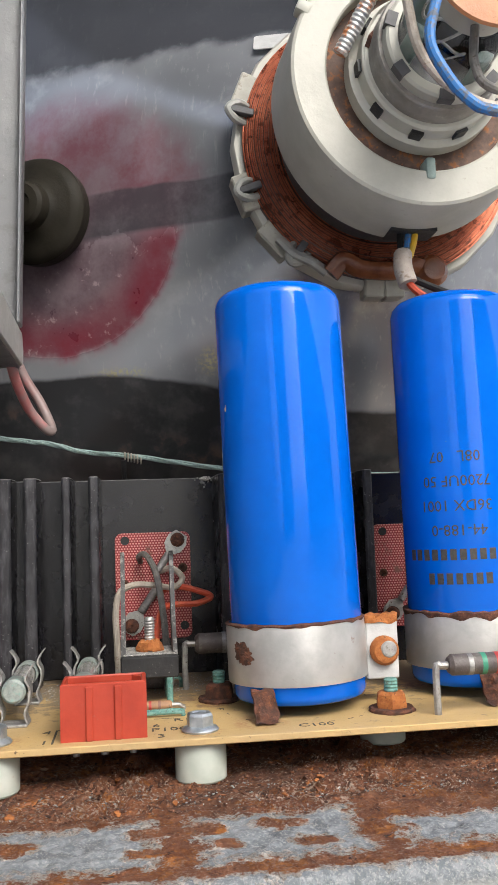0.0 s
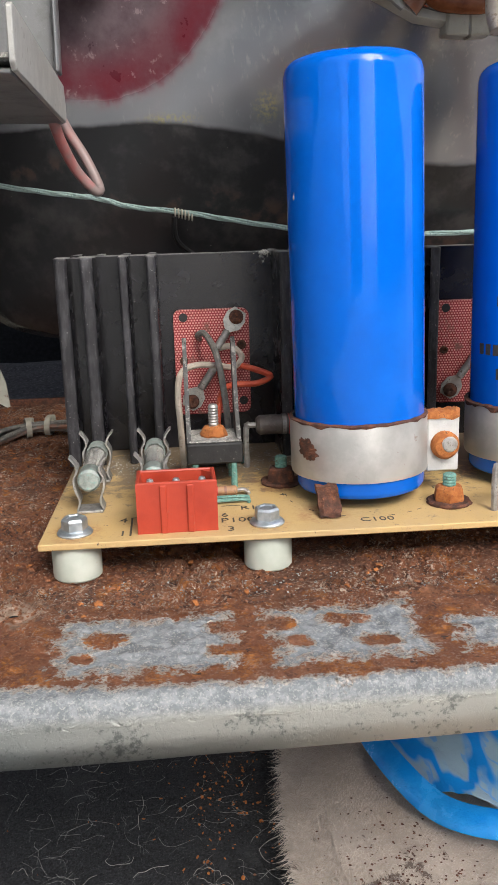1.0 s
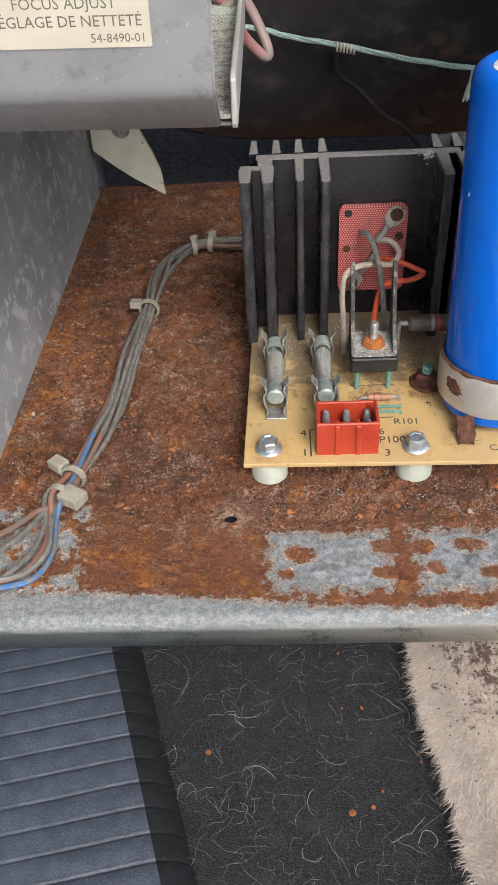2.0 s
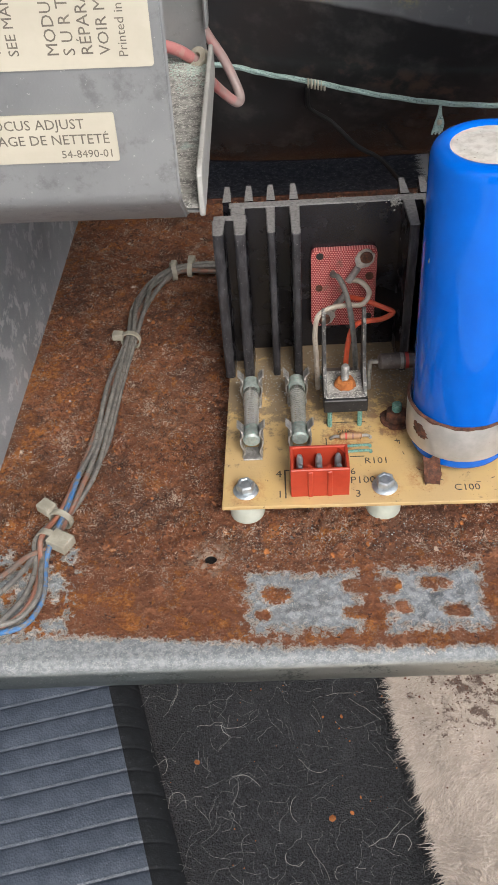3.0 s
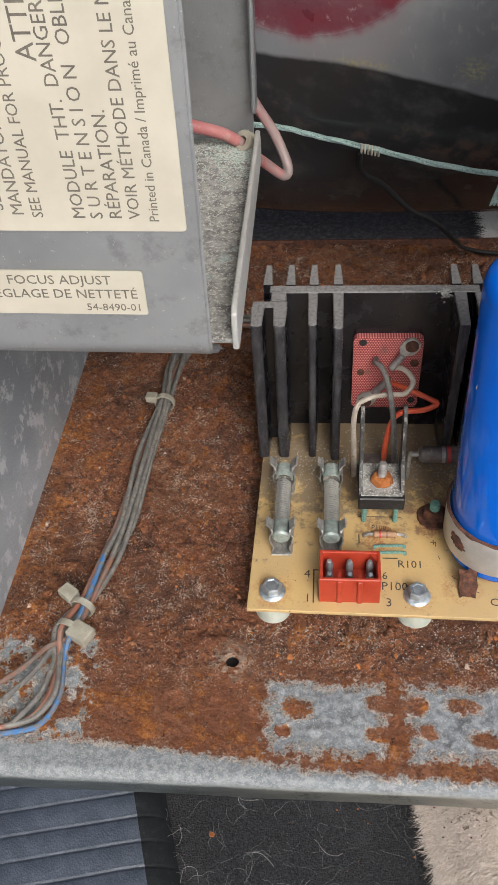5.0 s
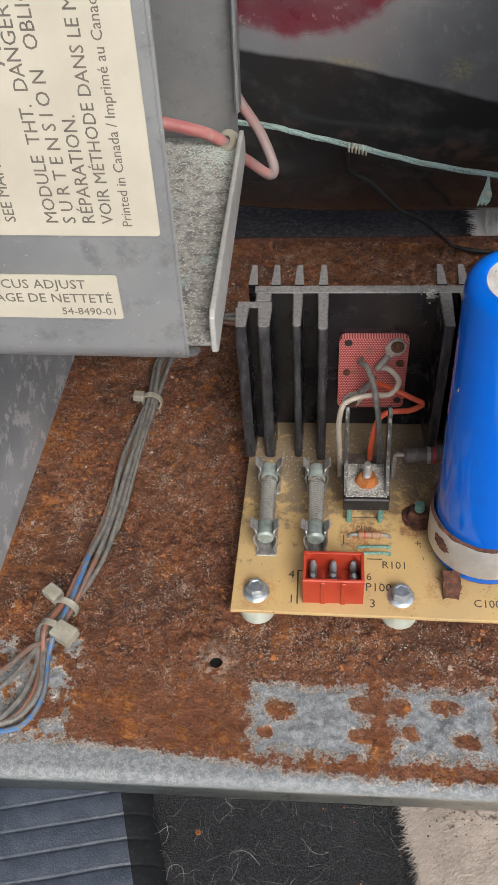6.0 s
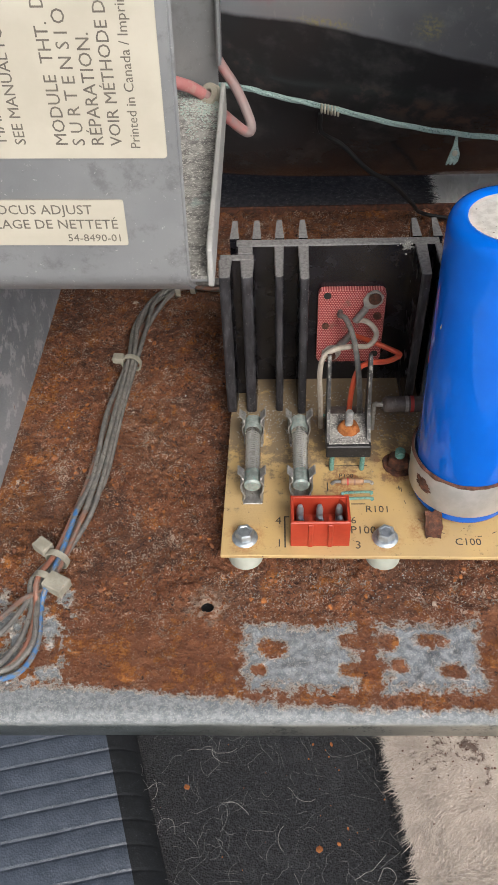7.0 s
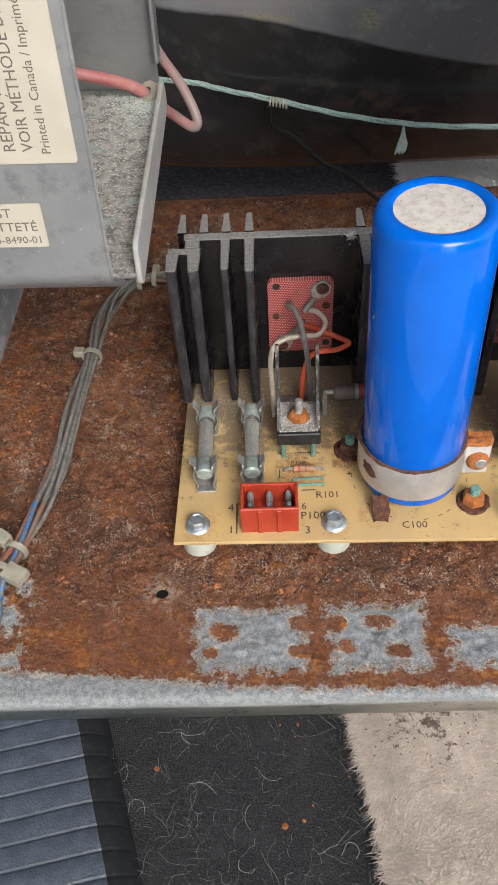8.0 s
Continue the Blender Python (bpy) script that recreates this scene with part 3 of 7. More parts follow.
def make_flake_mix():
    n = Nodes("rust_flake_mix")
    v = n.node("ShaderNodeNewGeometry").outputs["Random Per Island"]
    color = n.mix(n.ramp(v, 0.0, 0.55), (0.105, 0.040, 0.021), (0.260, 0.098, 0.042))
    color = n.mix(n.ramp(v, 0.62, 0.80), color, (0.36, 0.125, 0.034))
    color = n.mix(n.ramp(v, 0.95, 0.97), color, (0.46, 0.34, 0.26))
    color = n.mix(n.ramp(n.noise(1400, 4, 0.7), 0.52, 0.62, 0.0, 0.6), color, (0.075, 0.030, 0.018))
    return n.done(color, 0.9, 0.0, n.noise(1300, 4, 0.7), 0.0005)


def make_fur():
    n = Nodes("cream_wool")
    r = n.node("ShaderNodeNewGeometry").outputs["Random Per Island"]
    big = n.noise(22, 4, 0.6)
    color = n.mix(r, (0.40, 0.335, 0.28), (0.60, 0.525, 0.455))
    color = n.mix(n.ramp(n.noise(95, 4, 0.65), 0.42, 0.62, 0.0, 0.45), color, (0.34, 0.28, 0.235))
    color = n.mix(n.ramp(big, 0.55, 0.75, 0.0, 0.7), color, (0.36, 0.27, 0.20))
    x, y, z = n.axis()
    ex, ey = n.math("DIVIDE", n.math("SUBTRACT", x, 0.097), 0.020), n.math("DIVIDE", n.math("SUBTRACT", y, 0.004), 0.026)
    e = n.math("SQRT", n.math("ADD", n.math("MULTIPLY", ex, ex), n.math("MULTIPLY", ey, ey)))
    soil = n.ramp(n.math("SUBTRACT", n.noise(150, 5, 0.75), n.math("MULTIPLY", e, 0.10)), 0.45, 0.52, 0.0, 0.85)
    color = n.mix(soil, color, (0.075, 0.040, 0.026))
    return n.done(color, 0.9, 0.0, n.noise(900, 3), 0.0006, Sheen_Weight=0.3)


def make_rib_mat():
    n = Nodes("ribbed_vinyl")
    mid, fine, cells = n.noise(160, 5, 0.65), n.noise(1300, 4, 0.7), n.voronoi(1100)
    color = n.mix(n.ramp(mid, 0.4, 0.65), (0.037, 0.046, 0.062), (0.056, 0.067, 0.087))
    color = n.mix(n.ramp(fine, 0.58, 0.70, 0.0, 0.6), color, (0.16, 0.17, 0.195))
    return n.done(color, 0.42, 0.0, n.math("ADD", n.math("MULTIPLY", mid, 0.5), cells), 0.0002)


def make_bag():
    """Thin blue film: pale and see-through where single, deep blue along its gathered folds."""
    n = Nodes("blue_polythene")
    drawn = n.node("ShaderNodeMapping", Vector=n.pos)
    drawn.inputs["Scale"].default_value = (1.0, 0.30, 1.0)
    drawn.inputs["Rotation"].default_value = (0, 0, radians(12))
    flow = drawn.outputs["Vector"]
    ridge = n.math("ABSOLUTE", n.math("SUBTRACT", n.noise(34, 3, 0.5, flow, 0.5), 0.5))
    ridge2 = n.math("ABSOLUTE", n.math("SUBTRACT", n.noise(90, 3, 0.6, flow, 0.4), 0.5))
    deep = n.math("MAXIMUM", n.ramp(ridge, 0.025, 0.075, 1.0, 0.0), n.ramp(ridge2, 0.010, 0.035, 0.6, 0.0))
    color = n.mix(deep, (0.50, 0.70, 0.82), (0.01, 0.27, 0.75))
    return n.done(color, 0.20, 0.0, n.noise(110, 4, 0.6, warp=1.5), 0.001, 0.7, Alpha=n.math("MULTIPLY_ADD", deep, 0.38, 0.55))


worn_edge = make_worn_edge()
black_anodised, blue_sleeve, cap_end, red_board, laminate = make_anodised(), make_blue_sleeve(), make_cap_end(), make_red_board(), make_board()
tray_metal, tube_coat, aluminium, corroded = make_tray(), make_funnel(), make_cage(), make_corroded()
scale_mix, flake_mix = make_scale(), make_flake_mix()
side_paint, felt, wool, ribbed, polythene = make_side_paint(), make_carpet(), make_fur(), make_rib_mat(), make_bag()
blue_film = surface("blue_film", (0.004, 0.22, 0.66), (0.02, 0.29, 0.74), 90, 0.25, bump=0.0006)
dark_vinyl = surface("dark_vinyl", (0.0065, 0.0072, 0.0085), (0.013, 0.0142, 0.0165), 400, 0.7, c3=(0.05, 0.053, 0.056), spots=1000, amount=0.64, bump=0.0003, Specular_IOR_Level=0.3)
felt_dark = surface("dark_trim", (0.007, 0.008, 0.010), (0.015, 0.016, 0.019), 300, 0.95, c3=(0.05, 0.05, 0.055), spots=1300, amount=0.64, Specular_IOR_Level=0.15)
trim_plastic = surface("grey_trim_plastic", (0.22, 0.23, 0.26), (0.28, 0.29, 0.32), 80, 0.5, c3=(0.2, 0.15, 0.1), spots=400, amount=0.68)
# plain grey for the unseen walls added behind the camera
unseen_wall_grey = surface("plain_wall_grey", (0.17, 0.17, 0.17), (0.23, 0.228, 0.225), 3, 0.9)
concrete = surface("pale_concrete", (0.50, 0.49, 0.47), (0.58, 0.57, 0.55), 3, 0.9)
twine_fibre = surface("green_twine", (0.25, 0.35, 0.33), (0.34, 0.44, 0.42), 900, 0.85, c3=(0.12, 0.2, 0.19), spots=1800, amount=0.56, bump=0.0006)
bright_straw = surface("bright_pale_hair", (0.20, 0.19, 0.175), (0.34, 0.32, 0.295), 200, 0.6)
straw = surface("pale_hair", (0.12, 0.12, 0.12), (0.24, 0.235, 0.225), 200, 0.7)
board_disc = surface("orange_board", (0.42, 0.17, 0.07), (0.5, 0.22, 0.1), 100, 0.5, c3=(0.25, 0.1, 0.05), spots=500, amount=0.62)
sleeve_cloth = surface("pale_sleeving", (0.38, 0.32, 0.27), (0.46, 0.40, 0.345), 300, 0.7, c3=(0.28, 0.22, 0.17), spots=700, amount=0.58)
teal_glass = surface("getter_grey", (0.22, 0.30, 0.27), (0.30, 0.38, 0.34), 100, 0.4)

# ---- mesh helpers ----
PLACE = {}


def thing(name, label, category, at=(0, 0, 0), group="", kind="", turn=0.0):
    """An empty at the base of a thing; its parts are given in world coordinates."""
    ob = new(name)
    ob.empty_display_size = 0.005
    ob.matrix_basis = pose(*at, 0, 0, turn)
    PLACE[ob] = ob.matrix_basis.copy()
    return tagged(ob, label, category, group, kind)


def part(name, bm, material, parent=None, label="", smooth=True, sharp=35, kind=""):
    """Links a bmesh, in world coordinates, as one mesh object under a thing or a part."""
    if parent is not None:
        bm.transform(PLACE[parent].inverted())
    bm.normal_update()
    me = bpy.data.meshes.new(name)
    if smooth:
        for f in bm.faces:
            f.smooth = True
        for e in bm.edges:
            if len(e.link_faces) != 2 or e.calc_face_angle(0) > radians(sharp):
                e.smooth = False
    bm.to_mesh(me)
    bm.free()
    me.materials.append(material)
    ob = new(name, me)
    if parent is not None:
        ob.parent = parent
        PLACE[ob] = PLACE[parent].copy()
    else:
        PLACE[ob] = Matrix.Identity(4)
    if label:
        ob["label"] = label
    if kind:
        ob["kind"] = kind
    return ob


def box(x0, x1, y0, y1, z0, z1, bevel=0.0, seg=1, bm=None, m=None):
    own = bmesh.new()
    bmesh.ops.create_cube(own, size=1.0)
    for v in own.verts:
        v.co = Vector(((x0 + x1) / 2 + v.co.x * (x1 - x0), (y0 + y1) / 2 + v.co.y * (y1 - y0), (z0 + z1) / 2 + v.co.z * (z1 - z0)))
    if bevel:
        bmesh.ops.bevel(own, geom=own.edges[:], offset=bevel, segments=seg, affect="EDGES", profile=0.5)
    return into(own, bm, m)


def into(own, bm, m=None):
    if m is not None:
        own.transform(m)
    if bm is None:
        return own
    me = bpy.data.meshes.new("join")
    own.to_mesh(me)
    own.free()
    bm.from_mesh(me)
    bpy.data.meshes.remove(me)
    return bm


def lathe(profile, seg=32, m=None, bm=None, close=True):
    """Turns (radius, height) pairs about z; ends at radius 0 are closed."""
    own = bmesh.new()
    rings = []
    for r, h in profile:
        if r < 1e-7:
            rings.append([own.verts.new((0, 0, h))])
        else:
            rings.append([own.verts.new((r * math.cos(2 * math.pi * i / seg), r * math.sin(2 * math.pi * i / seg), h)) for i in range(seg)])
    for a, b in zip(rings, rings[1:]):
        for i in range(seg):
            j = (i + 1) % seg
            face = [a[i % len(a)], a[j % len(a)], b[j % len(b)], b[i % len(b)]]
            face = list(dict.fromkeys(face))
            if len(face) > 2:
                own.faces.new(face)
    if close:
        for ring in (rings[0], rings[-1]):
            if len(ring) > 1:
                own.faces.new(ring)
    bmesh.ops.recalc_face_normals(own, faces=own.faces[:])
    return into(own, bm, m)


def along(p, q):
    """A pose at p whose z axis points to q."""
    d = Vector(q) - Vector(p)
    return Matrix.Translation(p) @ d.to_track_quat("Z", "Y").to_matrix().to_4x4()


def rod(p, q, r, seg=16, r2=None, bm=None, bevel=0.0):
    h = (Vector(q) - Vector(p)).length
    r2 = r if r2 is None else r2
    prof = [(0, 0), (r - bevel, 0), (r, bevel), (r2, h - bevel), (r2 - bevel, h), (0, h)] if bevel else [(0, 0), (r, 0), (r2, h), (0, h)]
    return lathe(prof, seg, along(p, q), bm)


def smooth_line(points, n=8):
    """Catmull-Rom through the points."""
    p = [Vector(q) for q in points]
    p = [2 * p[0] - p[1]] + p + [2 * p[-1] - p[-2]]
    out = []
    for a, b, c, d in zip(p, p[1:], p[2:], p[3:]):
        for i in range(n):
            t = i / n
            out.append(0.5 * (2 * b + (c - a) * t + (2 * a - 5 * b + 4 * c - d) * t * t + (3 * b - a - 3 * c + d) * t ** 3))
    out.append(p[-2])
    return out


def tube(points, r, seg=8, n=8, bm=None, flat=1.0, taper=None):
    """A round (or flattened) cord along a smooth line."""
    line = smooth_line(points, n) if n > 1 else [Vector(q) for q in points]
    own = bmesh.new()
    rings = []
    side = None
    for i, c in enumerate(line):
        d = (line[min(i + 1, len(line) - 1)] - line[max(i - 1, 0)]).normalized()
        if side is None:
            side = d.orthogonal().normalized()
        side = (side - d * side.dot(d)).normalized()
        up = d.cross(side)
        rr = r if taper is None else r * (1 + (taper - 1) * i / (len(line) - 1))
        rings.append([own.verts.new(c + rr * (side * math.cos(2 * math.pi * k / seg) + up * flat * math.sin(2 * math.pi * k / seg))) for k in range(seg)])
    for a, b in zip(rings, rings[1:]):
        for k in range(seg):
            own.faces.new((a[k], a[(k + 1) % seg], b[(k + 1) % seg], b[k]))
    own.faces.new(rings[0])
    own.faces.new(rings[-1])
    bmesh.ops.recalc_face_normals(own, faces=own.faces[:])
    return into(own, bm)


def ring(radius, r, y, seg=64, seg2=6, centre=(0, 0), squash=1.0, bm=None, bot=0.0, top=2 * math.pi):
    """A torus round the y direction."""
    pts = [(centre[0] + radius * math.cos(bot + (top - bot) * i / seg), y, centre[1] + radius * math.sin(bot + (top - bot) * i / seg)) for i in range(seg + 1)]
    return tube(pts, r, seg2, 1, bm, squash)


def plate(outline, y0, y1, bm=None, m=None):
    """A flat plate with an outline of (x, z) pairs, from y0 to y1."""
    own = bmesh.new()
    a = [own.verts.new((x, y0, z)) for x, z in outline]
    b = [own.verts.new((x, y1, z)) for x, z in outline]
    own.faces.new(a)
    own.faces.new(b[::-1])
    for i in range(len(a)):
        j = (i + 1) % len(a)
        own.faces.new((a[i], b[i], b[j], a[j]))
    bmesh.ops.recalc_face_normals(own, faces=own.faces[:])
    return into(own, bm, m)


def rounded(x0, x1, z0, z1, r, n=4):
    out = []
    for cx, cz, a0 in ((x1 - r, z1 - r, 0), (x0 + r, z1 - r, 90), (x0 + r, z0 + r, 180), (x1 - r, z0 + r, 270)):
        for i in range(n + 1):
            a = radians(a0 + 90 * i / n)
            out.append((cx + r * math.cos(a), cz + r * math.sin(a)))
    return out


def lettering(text, size, m, material, parent, name="lettering", bend=None, label=""):
    """Words with the built-in font, as a thin mesh at pose m (x along the line, y up the letters)."""
    cu = bpy.data.curves.new("words", "FONT")
    cu.body, cu.size, cu.extrude, cu.resolution_u = text, size, 0.00003, 2
    cu.align_x = "LEFT"
    tmp = bpy.data.objects.new("words", cu)
    scene.collection.objects.link(tmp)
    me = bpy.data.meshes.new_from_object(tmp.evaluated_get(bpy.context.evaluated_depsgraph_get()))
    bpy.data.objects.remove(tmp)
    bpy.data.curves.remove(cu)
    bm = bmesh.new()
    bm.from_mesh(me)
    bpy.data.meshes.remove(me)
    if bend:
        bend(bm)
    else:
        bm.transform(m)
    return part(name, bm, material, parent, label, smooth=False)

# ---- the setting: floor, side panel, surroundings ----
FLOOR = -0.12


def make_floor():
    bm = bmesh.new()
    bmesh.ops.create_grid(bm, x_segments=90, y_segments=90, size=0.5)
    for v in bm.verts:
        v.co.y = v.co.y * 0.68 + 0.165
        v.co.z = FLOOR + 0.003 * noise.noise(v.co * 14) + 0.001 * noise.noise(v.co * 60)
    return tagged(part("carpet_floor", bm, felt), "black felt carpet with pale hairs and crumbs", "carpet", kind="structure")


make_floor()
ground = part("ground", box(-40, 40, -40, 40, -0.62, -0.6), concrete)
tagged(ground, "pale concrete ground round the place", "ground", kind="structure")


def make_side_panel():
    """Painted sheet-steel side, rounded where it turns away at its back edge."""
    prof = [(-0.086, -0.30), (-0.0855, 0.0), (-0.0825, 0.10), (-0.0805, 0.20), (-0.0800, 0.232), (-0.0815, 0.243), (-0.0860, 0.250), (-0.0930, 0.254), (-0.25, 0.256)]
    back = [(-0.25, 0.259), (-0.0930, 0.257), (-0.0880, 0.2545), (-0.0850, 0.249), (-0.0875, 0.232), (-0.0900, 0.20), (-0.0920, 0.10), (-0.0950, 0.0), (-0.0955, -0.30)]
    own = bmesh.new()
    pts = prof + back
    rows = []
    for k in range(25):
        z = -0.012 + 0.30 * k / 24
        rows.append([own.verts.new((x - 0.06 * max(0, z) + 0.0010 * noise.noise(Vector((x, y, z)) * 30), y + 0.18 * max(z, 0), z)) for x, y in pts])
    for a, b in zip(rows, rows[1:]):
        for i in range(len(pts)):
            j = (i + 1) % len(pts)
            own.faces.new((a[i], a[j], b[j], b[i]))
    own.faces.new(rows[0])
    own.faces.new(rows[-1])
    bmesh.ops.recalc_face_normals(own, faces=own.faces[:])
    return tagged(part("wall_side_panel", own, side_paint), "grey painted steel side panel, chipped and stained", "panel", kind="structure")


make_side_panel()


def make_back_panel():
    bm = box(-0.45, 0.65, 0.50, 0.52, -0.125, 0.75)
    return tagged(part("wall_back", bm, felt_dark), "dark trim wall behind the picture tube", "wall", kind="structure")


make_back_panel()
tagged(part("sill_body", box(-0.50, 0.50, -0.172, 0.50, -0.6, -0.126, 0.004), felt_dark), "dark body under the carpet", "sill", kind="structure")


def make_reflection_walls():
    """Unseen plain walls added behind the camera; two tall sky gaps shape the reflections."""
    for k, (x0, x1, z1) in enumerate(((-30.0, -10.6, 5.5), (-2.67, -0.25, 5.4), (3.2, 30.0, 5.6))):
        w = part(f"wall_outer_{k + 1}", box(x0, x1, -7.5, -7.2, -0.6, z1), unseen_wall_grey)
        tagged(w, "unseen grey wall with gaps beside it, added to shape reflections", "wall", kind="structure")


make_reflection_walls()
# unseen slab added overhead to keep high sky light off upward faces
sky_block = part("ceiling_tailgate", box(-0.38, 1.0, -0.34, 0.56, 0.86, 0.90, 0.01), felt_dark)
tagged(sky_block, "unseen dark slab overhead, added to block the high sky", "tailgate", kind="structure")


# ---- the rusted tray ----
def make_tray_body():
    tray = thing("chassis_tray", "rusted zinc-plated steel chassis tray with a bent front lip", "metal tray", (0.1, 0.09, -0.014))
    x0, x1, y0, y1 = -0.0860, 0.215, -0.0500, 0.2200
    hole, hr = (-0.0043, -0.0140), 0.0026
    xs = sorted(set([round(x0 + (x1 - x0) * i / 440, 6) for i in range(441)]))
    ys = [y0 + (y1 - y0) * i / 400 for i in range(401)]
    own = bmesh.new()

    def lift(x, y):
        edge = min(1.0, (y - y0) / 0.012)
        h = 0.0007 * noise.noise(Vector((x * 160, y * 160, 1))) + 0.0006 * noise.noise(Vector((x * 480, y * 480, 4)))
        scale = max(0.0, min(1.0, (y + 0.024) / 0.016)) * max(0.0, min(1.0, 0.5 + 1.6 * noise.noise(Vector((x * 38, y * 38, 9)))))
        rise = 0.0
        if scale > 0.02:
            v = noise.noise(Vector((x * 210, y * 210, 2))) + 0.5 * noise.noise(Vector((x * 520, y * 520, 6)))
            rise = 0.0013 * max(0.0, min(1.0, 0.5 + v * 9)) + 0.0008 * max(0.0, min(1.0, 0.5 + (v - 0.35) * 12)) - 0.0009 * max(0.0, min(1.0, 0.5 - (v + 0.5) * 10))
        clear = max(0.0, min(1.0, (x + 0.0840 - 0.0275 * y) / 0.0035))
        return clear * (h * max(0.0, edge) - 0.0005 * scale + scale * rise) - 0.0002
    grid = [[own.verts.new((x, y, lift(x, y))) for y in ys] for x in xs]
    for i in range(len(xs) - 1):
        for j in range(len(ys) - 1):
            cx, cy = (xs[i] + xs[i + 1]) / 2, (ys[j] + ys[j + 1]) / 2
            if math.hypot(cx - hole[0], cy - hole[1]) > hr:
                own.faces.new((grid[i][j], grid[i + 1][j], grid[i + 1][j + 1], grid[i][j + 1]))
    # bent front lip
    prev = [g[0] for g in grid]
    bend = [(-0.0510, -0.0003), (-0.0520, -0.0010), (-0.0526, -0.0022), (-0.0528, -0.0040), (-0.0528, -0.0085), (-0.0526, -0.0128), (-0.0520, -0.0136), (-0.0513, -0.0130), (-0.0513, -0.0050), (-0.0500, -0.0018), (-0.0300, -0.0018)]
    for y, z in bend:
        row = [own.verts.new((x, y + 0.00025 * noise.noise(Vector((x * 60, z * 100, 2))), z + (0.0003 * noise.noise(Vector((x * 25, 0, 7))) if z < -0.01 else 0))) for x in xs]
        for i in range(len(xs) - 1):
            own.faces.new((prev[i], row[i], row[i + 1], prev[i + 1]))
        prev = row
    bmesh.ops.recalc_face_normals(own, faces=own.faces[:])
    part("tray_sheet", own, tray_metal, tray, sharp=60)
    part("back_flange", box(x0, x1, 0.2200, 0.2216, -0.012, 0.0030, 0.0004), dark_rust, tray, "thin rusted back flange")
    rim = lathe([(0.0023, -0.0016), (0.0036, -0.0008), (0.0036, 0.0001), (0.0030, 0.0004), (0.0024, 0.0001), (0.0022, -0.0016)], 24, Matrix.Translation((*hole, 0)), close=False)
    part("hole_rim", rim, tray_metal, tray)
    # black disc set below the hole to give it deep shade
    part("hole_back", lathe([(0, -0.0045), (0.004, -0.0045), (0.004, -0.0040), (0, -0.0040)], 16, Matrix.Translation((*hole, 0))), black_plastic, tray, "black disc standing in for the shade under the hole")
    return tray


make_tray_body()


def make_ear():
    ear = thing("tube_lug_bracket", "cream painted steel lug bracket with a rusty screw", "bracket", (-0.062, 0.2185, 0.0))
    outline = [(-0.0455, -0.001), (-0.0465, 0.012), (-0.0500, 0.022), (-0.0545, 0.033), (-0.0590, 0.043), (-0.0655, 0.0485), (-0.0760, 0.0570), (-0.0790, 0.0520), (-0.0795, 0.024), (-0.0700, 0.0155), (-0.0600, 0.0080)]
    part("lug_plate", plate(outline, 0.2175, 0.2195), cream_steel, ear)
    part("screw", lathe([(0, 0), (0.0046, 0), (0.0046, 0.0008), (0.0036, 0.0022), (0.0014, 0.0027), (0.0012, 0.0018), (0, 0.0018)], 20, along((-0.0640, 0.2175, 0.0345), (-0.0640, 0.20, 0.0345))), dull_tin, ear, "dull screw with a rust ring")
    return ear


make_ear()

# ---- picture tube and deflection yoke ----
AX, AZ = 0.1345, 0.197


def tube_section(y):
    rows = [(-0.050, 0.0183, 0.0183, 2.0), (0.070, 0.0185, 0.0185, 2.0), (0.090, 0.026, 0.026, 2.0), (0.103, 0.042, 0.040, 2.0), (0.115, 0.062, 0.056, 2.05), (0.130, 0.088, 0.078, 2.15), (0.145, 0.115, 0.100, 2.35), (0.158, 0.138, 0.122, 2.7), (0.170, 0.158, 0.139, 3.3), (0.182, 0.175, 0.153, 4.4), (0.192, 0.187, 0.161, 6.0), (0.199, 0.1925, 0.1645, 7.5), (0.206, 0.1945, 0.1655, 9.0), (0.240, 0.1950, 0.1660, 9.0), (0.262, 0.1900, 0.1610, 9.0)]
    for a, b in zip(rows, rows[1:]):
        if a[0] <= y <= b[0]:
            t = (y - a[0]) / (b[0] - a[0])
            return [a[k] + (b[k] - a[k]) * t for k in (1, 2, 3)]
    return rows[-1][1:]


def tube_skin(y_list, seg=144):
    own = bmesh.new()
    rings = []
    for y in y_list:
        hx, hz, n = tube_section(y)
        r = []
        for i in range(seg):
            a = 2 * math.pi * (i + 0.5) / seg
            c, s = math.cos(a), math.sin(a)
            r.append(own.verts.new((AX + hx * math.copysign(abs(c) ** (2 / n), c), y, AZ + hz * math.copysign(abs(s) ** (2 / n), s))))
        rings.append(r)
    for a, b in zip(rings, rings[1:]):
        for i in range(seg):
            own.faces.new((a[i], a[(i + 1) % seg], b[(i + 1) % seg], b[i]))
    return own, rings


